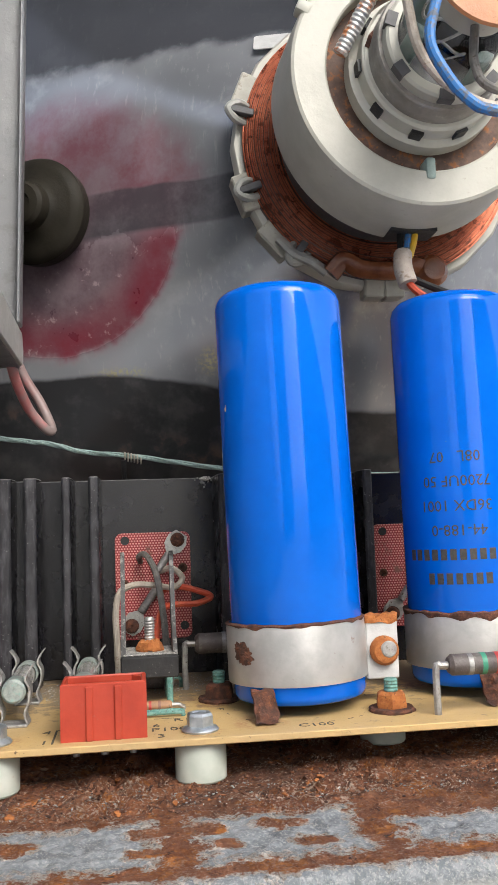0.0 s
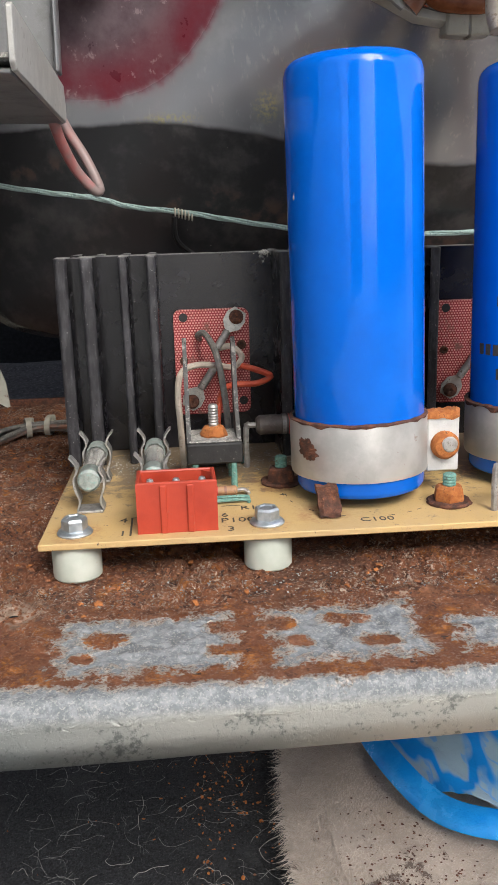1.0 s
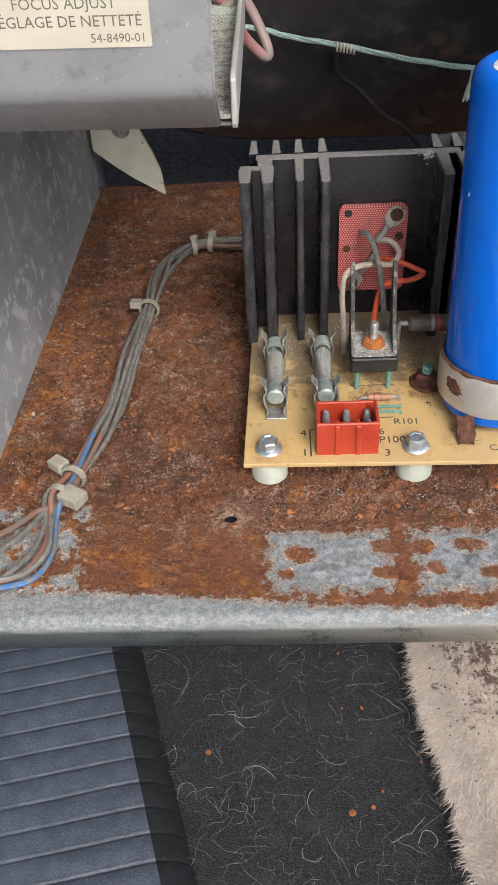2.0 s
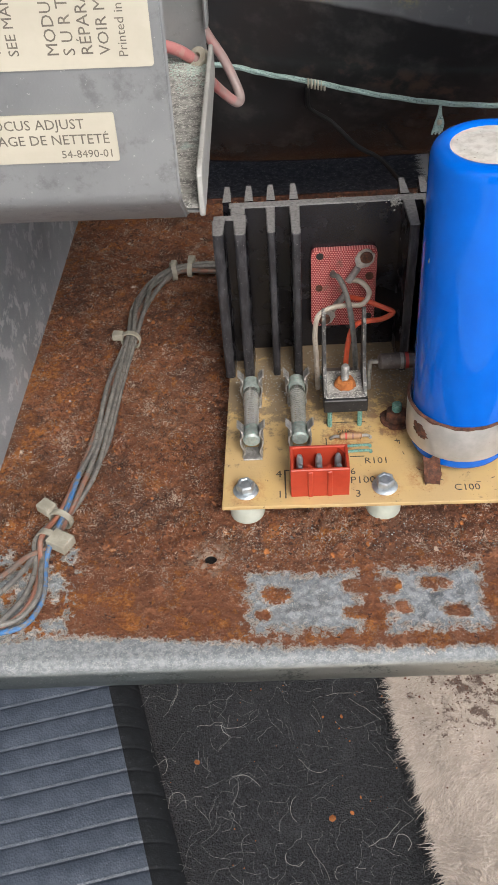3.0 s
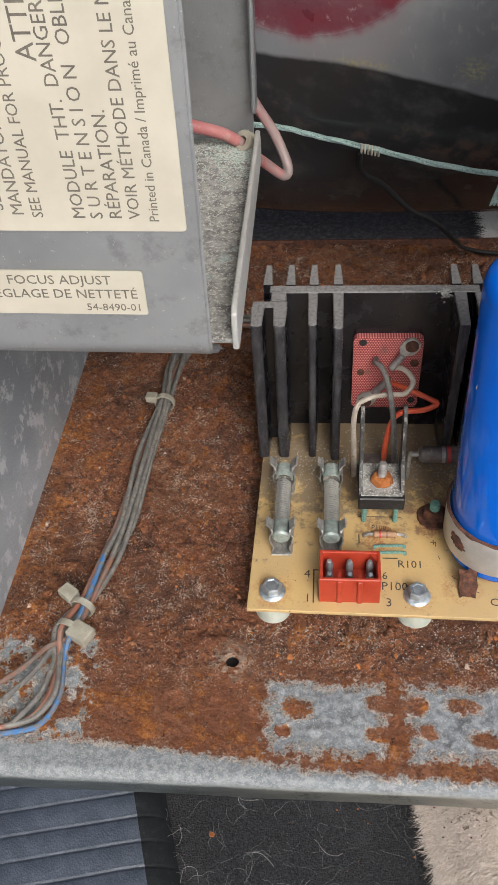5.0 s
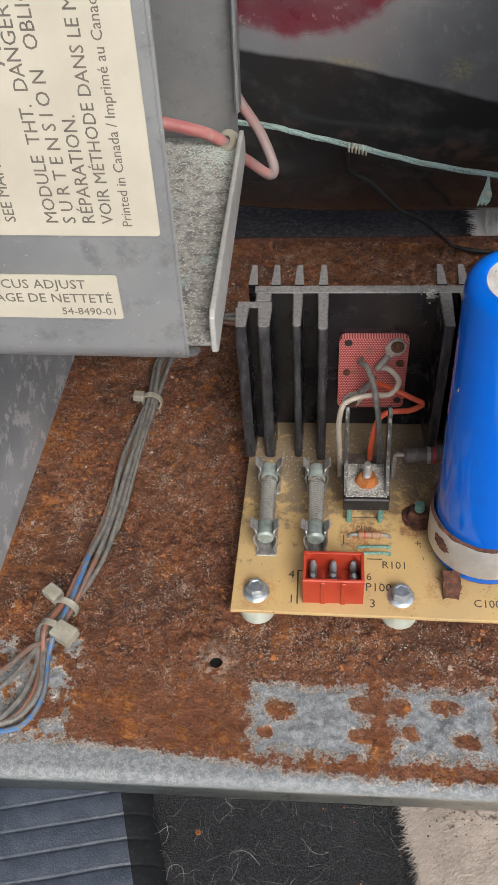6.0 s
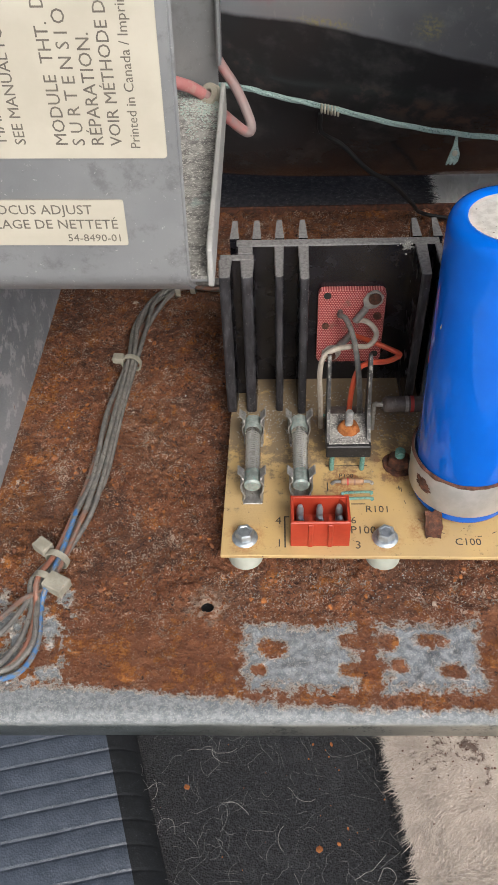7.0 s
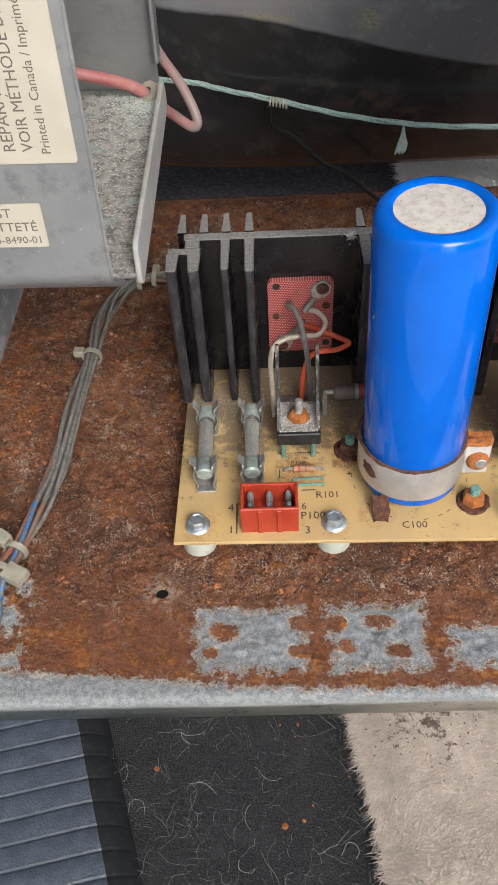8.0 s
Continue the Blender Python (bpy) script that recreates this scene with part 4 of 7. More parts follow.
def make_picture_tube():
    crt = thing("picture_tube", "grey coated glass picture tube with a red ring round its anode", "picture tube", (AX, 0.20, 0.032))
    own, rings = tube_skin([0.078 + (0.206 - 0.078) * i / 60 for i in range(61)])
    bmesh.ops.recalc_face_normals(own, faces=own.faces[:])
    part("funnel", own, tube_coat, crt, sharp=80)
    own, rings = tube_skin([0.2062, 0.212, 0.225, 0.240, 0.250, 0.262])
    own.faces.new(rings[-1])
    bmesh.ops.recalc_face_normals(own, faces=own.faces[:])
    part("screen_panel", own, black_band, crt, "black rim band and screen")
    neck = lathe([(0.0147, 0), (0.0147, 0.066), (0.0140, 0.0735), (0.011, 0.0775), (0.007, 0.079), (0, 0.079)], 40, along((AX, 0.085, AZ), (AX, 0, AZ)), close=False)
    part("glass_neck", neck, glass, crt)
    for k, (dx, dz, h) in enumerate(((-0.0088, -0.002, 0.026), (0.0062, -0.0075, 0.024), (0.001, 0.0100, 0.022))):
        part("gun_rod", rod((AX + dx, 0.018, AZ + dz), (AX + dx, 0.018 + h, AZ + dz), 0.0024, 12, bevel=0.0005), teal_glass, crt)
    for dz in (-0.0095, -0.0040, 0.0015):
        loop = [(AX - 0.0045 + 0.0045 * math.cos(a * 0.5), 0.0150 + 0.0016 * math.sin(a), AZ + dz + 0.0022 * math.sin(a * 0.5)) for a in range(13)]
        part("gun_wire", tube(loop, 0.00035, 6, 3), tag_tin, crt, "bright heater wire inside the neck")
    part("gun_cup", lathe([(0.004, 0), (0.0090, 0.001), (0.0095, 0.012), (0.0085, 0.016)], 28, along((AX, 0.032, AZ), (AX, 0.1, AZ))), grey_core, crt, "dark electron gun cup")
    # anode cup lies against the funnel
    c, q = Vector((0.0046, 0.1400, 0.1863)), Vector((0.0046 - 0.40, 0.1400 - 0.87, 0.1863 - 0.05))
    cup = lathe([(0.0210, -0.006), (0.0216, 0.0), (0.0202, 0.0022), (0.0170, 0.0036), (0.0124, 0.0042), (0.0098, 0.0060), (0.0092, 0.0105), (0.0078, 0.0120), (0.0045, 0.0124), (0.004, 0.0115), (0, 0.0115)], 48, along(c, q))
    part("anode_cup", cup, black_rubber, crt, "black rubber anode cup")
    sticker = plate(rounded(-0.0120, 0.0120, -0.0055, 0.0055, 0.0015), 0, 0.0004)
    sticker.transform(Matrix.Translation((0.1040, 0.1148, 0.2487)) @ Euler((radians(-34), 0, radians(-14))).to_matrix().to_4x4())
    st = part("sticker", sticker, white_paint, crt, "white sticker with faded print")
    return crt


make_picture_tube()


def make_yoke():
    yoke = thing("deflection_yoke", "ivory plastic deflection yoke with copper saddle windings", "deflection yoke", (AX, 0.09, AZ - 0.05))
    c = (AX, AZ)
    back = along((AX, 0.0, AZ), (AX, 1.0, AZ))
    # rear flange against the funnel, with square tabs
    part("rear_flange", lathe([(0.040, 0.098), (0.0540, 0.098), (0.0550, 0.0995), (0.0550, 0.1035), (0.0540, 0.1045), (0.040, 0.1045), (0.040, 0.098)], 20, back, close=False), ivory, yoke)
    for k, a in enumerate((266, 274, 200, 222, 158)):
        m = Matrix.Translation((AX, 0, AZ)) @ Euler((0, radians(-a + 90), 0)).to_matrix().to_4x4()
        w, h = (0.0038, 0.0575) if a in (266, 274) else (0.0070, 0.0570)
        part("flange_tab", box(-w, w, 0.0962, 0.1040, 0.0460, h, 0.0006, m=m), dusty_ivory, yoke)
    for k in range(26):
        r = 0.0345 + 0.0165 * k / 25
        wob = 0.0004 * math.sin(k * 2.4)
        part("copper_turn", ring(r, 0.00029, 0.0955 + wob - 0.0040 * math.sin(math.pi * k / 25), 80, 6, (c[0] + wob * 0.4, c[1] + wob * 0.6)), copper, yoke)
    part("coil_bed", lathe([(0.032, 0.0955), (0.040, 0.0920), (0.046, 0.0925), (0.0512, 0.0962), (0.0512, 0.0980), (0.032, 0.0980), (0.032, 0.0955)], 64, back, close=False), dark_varnish, yoke)
    part("varnish_band", tube([(AX - 0.0210, 0.0930, AZ - 0.0500), (AX - 0.0165, 0.0915, AZ - 0.0455), (AX - 0.0100, 0.0920, AZ - 0.0482), (AX + 0.0020, 0.0915, AZ - 0.0490), (AX + 0.0100, 0.0920, AZ - 0.0470), (AX + 0.0170, 0.0930, AZ - 0.0500)], 0.0038, 12, 6, flat=0.8), varnish, yoke, "brown varnished coil end")
    part("varnish_drop", lathe([(0, 0), (0.0052, 0), (0.006, 0.002), (0.004, 0.0045), (0, 0.005)], 20, along((AX + 0.0165, 0.0930, AZ - 0.0490), (AX + 0.0165, 0, AZ - 0.0490))), varnish, yoke)
    part("core", lathe([(0.030, 0.062), (0.0375, 0.062), (0.0405, 0.075), (0.0375, 0.0955), (0.030, 0.0955), (0.030, 0.062)], 56, back, close=False), grey_core, yoke)
    cover = part("rear_cover", lathe([(0.0316, 0.0560), (0.0316, 0.0446), (0.0322, 0.0440), (0.0418, 0.0440), (0.0427, 0.0446), (0.0434, 0.0470), (0.0446, 0.0705), (0.0442, 0.0712), (0.0425, 0.0712), (0.0415, 0.0580), (0.0316, 0.0560)], 96, back, close=False), ivory, yoke, sharp=28)
    m = Matrix.Translation((AX, 0, AZ)) @ Euler((0, radians(180), 0)).to_matrix().to_4x4()
    # nothing is cut out: a black plate stands for the opening's shade
    part("lead_opening", box(-0.0078, 0.0078, 0.0615, 0.0716, 0.0412, 0.0446, m=m), black_plastic, cover, "black plate standing in for the shaded opening where the leads come out")
    m = Matrix.Translation((AX, 0, AZ)) @ Euler((0, radians(-62), 0)).to_matrix().to_4x4()
    part("cover_nub", box(-0.0020, 0.0020, 0.0436, 0.0490, 0.0405, 0.0452, 0.0008, 2, m=m), ivory, cover)
    part("inner_disc", lathe([(0.0165, 0.0500), (0.0330, 0.0505), (0.0330, 0.0530), (0.0165, 0.0530), (0.0165, 0.0500)], 48, back, close=False), rusty_grey, yoke, "rusty inner ring")
    # purity magnets: a slotted ivory ring, a tan band and a castellated ivory collar on the neck
    part("magnet_ring", lathe([(0.0150, 0.0365), (0.0215, 0.0365), (0.0224, 0.0372), (0.0226, 0.0425), (0.0250, 0.0430), (0.0252, 0.0480), (0.0150, 0.0480), (0.0150, 0.0365)], 56, back, close=False), ivory, yoke, sharp=25)
    for k in range(10):
        m = Matrix.Translation((AX, 0, AZ)) @ Euler((0, radians(36 * k + 14), 0)).to_matrix().to_4x4()
        part("slot", box(-0.0019, 0.0019, 0.0385, 0.0436, 0.0212, 0.0234, m=m), black_plastic, yoke)
    part("clamp_band", lathe([(0.0172, 0.0285), (0.0198, 0.0285), (0.0202, 0.0292), (0.0205, 0.0364), (0.0172, 0.0364), (0.0172, 0.0285)], 56, back, close=False), band_tan, yoke, "tan clamp band", sharp=25)
    collar = part("neck_collar", lathe([(0.0150, 0.0250), (0.0176, 0.0250), (0.0184, 0.0256), (0.0186, 0.0286), (0.0150, 0.0286), (0.0150, 0.0250)], 56, back, close=False), ivory, yoke, sharp=25)
    for k in range(7):
        m = Matrix.Translation((AX, 0, AZ)) @ Euler((0, radians(51.4 * k + 30), 0)).to_matrix().to_4x4()
        part("notch", box(-0.0022, 0.0022, 0.0246, 0.0275, 0.0158, 0.0190, m=m), grey_core, collar)
    sx, sz = AX - 0.0225, AZ + 0.0130
    thread = [(0, 0)] + [(0.0021 + 0.0003 * (i % 2), 0.0007 * i) for i in range(30)] + [(0.0018, 0.0212), (0, 0.0212)]
    part("clamp_screw", lathe(thread, 16, along((sx - 0.0060, 0.0400, sz - 0.0105), (sx + 0.0046, 0.0336, sz + 0.0075))), rusty_zinc, yoke, "zinc screw with rust on its thread")
    part("clamp_nut", rod((sx + 0.0028, 0.0372, sz - 0.0074), (sx + 0.0062, 0.0360, sz - 0.0096), 0.0032, 6), dark_rust, yoke, "brown rusted nut")
    part("clamp_tab", box(sx + 0.001, sx + 0.0125, 0.0310, 0.0335, sz + 0.0052, sz + 0.0098, 0.0008), band_tan, yoke)
    part("locking_tooth", box(AX - 0.0016, AX + 0.0016, 0.0432, 0.0500, AZ - 0.0345, AZ - 0.0275, 0.0010, 2), teal_glass, yoke, "grey locking tooth")
    part("glue_lump", tube([(AX - 0.0385, 0.0960, AZ - 0.0365), (AX - 0.0340, 0.0940, AZ - 0.0420), (AX - 0.0275, 0.0935, AZ - 0.0455), (AX - 0.0225, 0.0940, AZ - 0.0490)], 0.0030, 10, 6, flat=0.6), glue, yoke, "grey glue smeared over the flange")
    for a in (168, 200, 232):
        m = Matrix.Translation((AX, 0, AZ)) @ Euler((0, radians(-a + 90), 0)).to_matrix().to_4x4()
        clip = tube([(-0.0030, 0.0965, 0.0490), (-0.0032, 0.0945, 0.0540), (0, 0.0935, 0.0575), (0.0032, 0.0945, 0.0540), (0.0030, 0.0965, 0.0500)], 0.0015, 8, 5)
        clip.transform(m)
        cl = part("glue_loop", clip, glue, yoke, "grey glue over a clip")
        part("clip", box(-0.0014, 0.0014, 0.0925, 0.0955, 0.0480, 0.0580, 0.0004, m=m), grey_core, yoke, "grey plastic clip")
    # lead bundle out of the cover
    for k, (mat, dx) in enumerate(((black_wire, -0.0028), (blue_wire, 0.0), (yellow_wire, 0.0024))):
        part("lead", tube([(AX - 0.0005 + dx, 0.066, AZ - 0.037), (AX - 0.0010 + dx, 0.0655, AZ - 0.0450), (AX - 0.0030 + dx * 0.6, 0.0630, AZ - 0.0530)], 0.0011, 8, 5), mat, yoke)
    part("lead_sleeve", tube([(AX - 0.0036, 0.0640, AZ - 0.0520), (AX - 0.0048, 0.0610, AZ - 0.0575), (AX - 0.0040, 0.0590, AZ - 0.0635)], 0.0031, 14, 5), sleeve_cloth, yoke, "pale cloth sleeve on the leads")
    part("lead", tube([(AX - 0.0045, 0.0595, AZ - 0.0615), (AX - 0.001, 0.0580, AZ - 0.0665), (AX + 0.011, 0.0600, AZ - 0.0720)], 0.0012, 8, 5), red_wire, yoke)
    part("lead", tube([(AX - 0.0030, 0.0595, AZ - 0.0612), (AX + 0.004, 0.0580, AZ - 0.0648), (AX + 0.020, 0.0620, AZ - 0.0690)], 0.0012, 8, 5), black_wire, yoke)
    return yoke


make_yoke()


def make_neck_socket():
    sock = thing("neck_socket", "round orange socket board with blue and white leads", "tube socket", (AX, -0.0085, AZ))
    m = along((AX, -0.0085, AZ), (AX, -1.0, AZ))
    part("socket_board", lathe([(0, 0), (0.0175, 0), (0.0180, 0.0006), (0.0175, 0.0014), (0, 0.0014)], 40, m), board_disc, sock)
    part("socket_body", lathe([(0, -0.0145), (0.0105, -0.0145), (0.0115, -0.0140), (0.0115, 0), (0, 0)], 32, m), ivory, sock)
    part("blue_lead", tube([(AX - 0.0165, -0.0100, AZ - 0.010), (AX - 0.0195, -0.0105, AZ - 0.0222), (AX - 0.0165, -0.0110, AZ - 0.0308), (AX - 0.0105, -0.0110, AZ - 0.0380), (AX - 0.0030, -0.0110, AZ - 0.0406), (AX + 0.0250, -0.0100, AZ - 0.0420)], 0.0014, 10, 8), blue_wire, sock)
    part("white_lead", tube([(AX - 0.0210, 0.000, AZ - 0.005), (AX - 0.0187, 0.0, AZ - 0.0180), (AX - 0.0135, 0.0, AZ - 0.0262), (AX - 0.0048, 0.0, AZ - 0.0318), (AX + 0.0030, 0.0, AZ - 0.0338), (AX + 0.0250, 0.0, AZ - 0.0350)], 0.0013, 10, 8), white_wire, sock)
    part("grey_lead", tube([(AX - 0.0030, 0.000, AZ - 0.012), (AX - 0.0035, 0.000, AZ - 0.0230), (AX + 0.0020, 0.000, AZ - 0.0290), (AX + 0.0250, 0.002, AZ - 0.0300)], 0.0012, 10, 8), grey_wire, sock)
    return sock


make_neck_socket()

# ---- high-voltage cage ----
def make_cage_box():
    cage = thing("high_voltage_cage", "dull aluminium high-voltage cage with cream warning labels", "metal box", (-0.035, 0.05, 0.118))
    th = 0.0014
    outer = [(-0.0113, 0.290), (-0.0113, 0.1335), (-0.0108, 0.1310), (-0.0095, 0.1290), (0.0030, 0.1185), (0.0050, 0.1176)]
    inner = [(0.0055, 0.1189), (0.0040, 0.1197), (-0.0084, 0.1301), (-0.0095, 0.1317), (-0.0099, 0.1340), (-0.0099, 0.290)]
    own = bmesh.new()
    pts = outer + inner
    rows = [[own.verts.new((x, y, z)) for y, z in pts] for x in (-0.0820, -0.06, -0.04, -0.02, 0.0005)]
    for a, b in zip(rows, rows[1:]):
        for i in range(len(pts)):
            j = (i + 1) % len(pts)
            own.faces.new((a[i], a[j], b[j], b[i]))
    own.faces.new(rows[0])
    own.faces.new(rows[-1])
    bmesh.ops.recalc_face_normals(own, faces=own.faces[:])
    bmesh.ops.bevel(own, geom=[e for e in own.edges if abs(e.verts[0].co.x - 0.0005) < 1e-6 and abs(e.verts[1].co.x - 0.0005) < 1e-6], offset=0.0007, segments=3, affect="EDGES")
    part("front_sheet", own, aluminium, cage)
    part("floor_sheet", box(-0.082, 0.0028, 0.0060, 0.1030, 0.1192, 0.1202), corroded, cage, "floor sheet with white corrosion", smooth=False)
    part("bottom_sheet", box(-0.0820, 0.0028, 0.0085, 0.1040, 0.1164, 0.1176, 0.0003), aluminium, cage, "dull bottom sheet")
    lip = plate([(0.0040, 0.1205), (0.0046, 0.1182), (0.0066, 0.1166), (0.0965, 0.1160), (0.0985, 0.1175), (0.0985, 0.1215), (0.0950, 0.1270), (0.0060, 0.1300), (0.0040, 0.1290)], 0, 0.0014)
    lip.transform(Matrix(((0, 1, 0, 0.0030), (1, 0, 0, 0), (0, 0, 1, 0), (0, 0, 0, 1))))
    bmesh.ops.recalc_face_normals(lip, faces=lip.faces[:])
    bmesh.ops.bevel(lip, geom=lip.edges[:], offset=0.0003, segments=1, affect="EDGES")
    part("side_lip", lip, pale_aluminium, cage, "upturned side lip", smooth=False)
    part("back_lip", box(0.0018, 0.0032, 0.0965, 0.1048, 0.1310, 0.290, 0.0005), aluminium, cage)
    part("back_sheet", box(-0.082, 0.0018, 0.1034, 0.1048, 0.1182, 0.290), aluminium, cage)
    part("left_sheet", box(-0.0835, -0.0822, -0.0113, 0.1050, 0.1175, 0.290), aluminium, cage)
    part("top_sheet", box(-0.082, 0.0, -0.0113, 0.1050, 0.2902, 0.2915), aluminium, cage)
    # big label: lines run upwards
    face = -0.0115
    lab = part("warning_label", plate(rounded(-0.075, -0.0022, 0.1612, 0.262, 0.0008), face - 0.0002, face + 0.0001), paper, cage, "cream warning label with black print", smooth=False)
    lines = [(-0.0362, 0.0036, "SERVICE", 0.1655), (-0.0326, 0.0033, "MANDATORY.", 0.1645), (-0.0290, 0.0030, "SEE MANUAL FOR PROCEDURE", 0.1640), (-0.0238, 0.0046, "ATTENTION", 0.1930), (-0.0210, 0.0034, "MODULE  THT.  DANGER", 0.1638), (-0.0177, 0.0034, "S U R T E N S I O N   OBLIGE", 0.1638), (-0.0141, 0.0034, "RÉPARATION.", 0.1638), (-0.0106, 0.0032, "VOIR MÉTHODE DANS LE MANUEL", 0.1638), (-0.0072, 0.0026, "Printed in Canada / Imprimé au Canada", 0.1632)]
    for x, size, text, z in lines:
        m = Matrix(((0, -1, 0, x), (0, 0, -1, face - 0.00022), (1, 0, 0, z), (0, 0, 0, 1)))
        lettering(text, size, m, faded_ink, lab)
    small = part("focus_label", plate(rounded(-0.0540, -0.0120, 0.1413, 0.1520, 0.0005), face - 0.0002, face + 0.0001), paper, cage, "cream focus label with black print", smooth=False)
    for x, z, size, text in ((-0.0398, 0.1488, 0.0031, "FOCUS ADJUST"), (-0.0450, 0.1454, 0.0031, "RÉGLAGE DE NETTETÉ"), (-0.0246, 0.1423, 0.0025, "54-8490-01")):
        m = Matrix(((1, 0, 0, x), (0, 0, -1, face - 0.00022), (0, 1, 0, z), (0, 0, 0, 1)))
        lettering(text, size, m, faded_ink, small)
    part("grommet", lathe([(0.0016, 0), (0.0034, 0), (0.0036, 0.0008), (0.0026, 0.0012), (0.0026, 0.0022), (0.0036, 0.0026), (0.0034, 0.0034), (0.0016, 0.0034), (0.0016, 0)], 20, along((-0.0014, 0.0972, 0.1224), (0.02, 0.118, 0.1000)), close=False), tie_nylon, cage, "yellowed grommet")
    rng, own = random.Random(21), bmesh.new()
    for k in range(900):
        p = Vector((0.0024 - abs(rng.gauss(0, 0.008)), 0.1020 - abs(rng.gauss(0, 0.011)), 0.1202))
        bmesh.ops.create_icosphere(own, subdivisions=1, radius=rng.uniform(0.00010, 0.00034), matrix=Matrix.Translation(p) @ Matrix.Diagonal((rng.uniform(0.8, 1.8), rng.uniform(0.8, 1.8), 0.7, 1)))
    part("green_crust", own, pale_verdigris, cage, "pale green crust round the lead hole", kind="stuff")
    cage.matrix_basis = cage.matrix_basis @ pose(0, 0, 0, 0, 1.2, 0)
    return cage


make_cage_box()


def make_hv_lead():
    lead = thing("high_voltage_lead", "pink silicone high-voltage lead, bent in a loop", "wire", (0.0115, 0.1490, 0.0985))
    part("clean_end", tube([(-0.030, 0.0900, 0.1330), (-0.020, 0.0930, 0.1300), (-0.008, 0.0962, 0.1250), (-0.0030, 0.0985, 0.1210)], 0.0019, 12, 8), hot_pink_wire, lead, "clean pink-red stretch inside the cage")
    part("insulation", tube([(-0.0030, 0.0985, 0.1210), (-0.0008, 0.1000, 0.1185), (0.0010, 0.1090, 0.1105), (0.0042, 0.1178, 0.1025), (0.0092, 0.1215, 0.0962), (0.0112, 0.1240, 0.0955), (0.0106, 0.1270, 0.0985), (0.0062, 0.1300, 0.1080), (0.0002, 0.1300, 0.1185), (-0.0050, 0.1270, 0.1330), (-0.0075, 0.1240, 0.1500)], 0.0018, 12, 8), pink_wire, lead)
    return lead


make_hv_lead()

# ---- circuit board on nylon spacers ----
TOP = 0.0108


def make_board_thing():
    pcb = thing("circuit_board", "yellow phenolic circuit board, dusty, with dark printing", "circuit board", (0.09, 0.05, TOP - 0.0016))
    own = bmesh.new()
    outline = [(0.0002, -0.0010), (0.19, -0.0040), (0.19, 0.106), (0.0030, 0.106)]
    a = [own.verts.new((x, y, TOP)) for x, y in outline]
    b = [own.verts.new((x, y, TOP - 0.0016)) for x, y in outline]
    own.faces.new(a)
    own.faces.new(b[::-1])
    for i in range(4):
        own.faces.new((a[i], b[i], b[(i + 1) % 4], a[(i + 1) % 4]))
    bmesh.ops.recalc_face_normals(own, faces=own.faces[:])
    bmesh.ops.bevel(own, geom=own.edges[:], offset=0.0002, segments=1, affect="EDGES")
    part("laminate", own, laminate, pcb, smooth=False)
    flat = lambda x, y: Matrix.Translation((x, y, TOP + 0.00004)) @ Euler((0, 0, radians(-1))).to_matrix().to_4x4()  # noqa: E731
    for x, y, s, text in ((0.0186, 0.0118, 0.0044, "4"), (0.0188, 0.0024, 0.0044, "1"), (0.0452, 0.0014, 0.0044, "3"), (0.0444, 0.0118, 0.0040, "6"), (0.0497, 0.0166, 0.0041, "R101"), (0.0440, 0.0076, 0.0044, "P100"), (0.0785, 0.0026, 0.0040, "C100"), (0.0415, 0.0322, 0.0026, "P100"), (0.0612, 0.0258, 0.0040, "+")):
        lettering(text, s, flat(x, y), ink, pcb, "printing")
    own = bmesh.new()
    for x0, x1, y0, y1 in ((0.0216, 0.0221, 0.0020, 0.0150), (0.0450, 0.0500, 0.0200, 0.0204), (0.0216, 0.0235, 0.0146, 0.0150), (0.0370, 0.0374, 0.0262, 0.0300), (0.0370, 0.0520, 0.0376, 0.0379)):
        box(x0, x1, y0, y1, TOP, TOP + 0.00005, bm=own)
    part("printed_lines", own, ink, pcb, smooth=False)
    own = bmesh.new()
    for i in range(56):
        a0 = radians(120 + 5.0 * i)
        if random.random() < 0.4:
            p = (0.0836 + 0.0205 * math.cos(a0), 0.0262 + 0.0205 * math.sin(a0))
            box(-0.0008, 0.0008, -0.00012, 0.00012, TOP, TOP + 0.00005, bm=own, m=Matrix.Translation((*p, 0)) @ Euler((0, 0, a0 + math.pi / 2)).to_matrix().to_4x4())
    part("printed_circle", own, ink, pcb, smooth=False)
    return pcb


make_board_thing()


def make_spacer(x, y, group="nylon spacers under the board"):
    sp = thing("nylon_spacer", "white nylon spacer standing on the rusty tray under the board", "spacer", (x, y, 0), group)
    part("sleeve", lathe([(0.0025, 0), (0.0056, 0), (0.0060, 0.0005), (0.0060, 0.0087), (0.0057, 0.0092), (0.0025, 0.0092)], 36, Matrix.Translation((x, y, 0))), nylon, sp)
    return sp


def make_bolt(x, y):
    b = thing("hex_bolt", "zinc-plated hex flange bolt through the board", "bolt", (x, y, TOP), "hex bolts on the board")
    m = Matrix.Translation((x, y, TOP))
    part("flange", lathe([(0, 0), (0.0042, 0), (0.0044, 0.0004), (0.0040, 0.0009), (0.0030, 0.0013), (0, 0.0013)], 32, m), zinc, b)
    part("head", lathe([(0, 0.001), (0.0032, 0.001), (0.0032, 0.0036), (0.0028, 0.0042), (0.0021, 0.0042), (0.0018, 0.0039), (0, 0.0039)], 6, m @ pose(0, 0, 0, 0, 0, 12)), zinc, b, sharp=20)
    return b


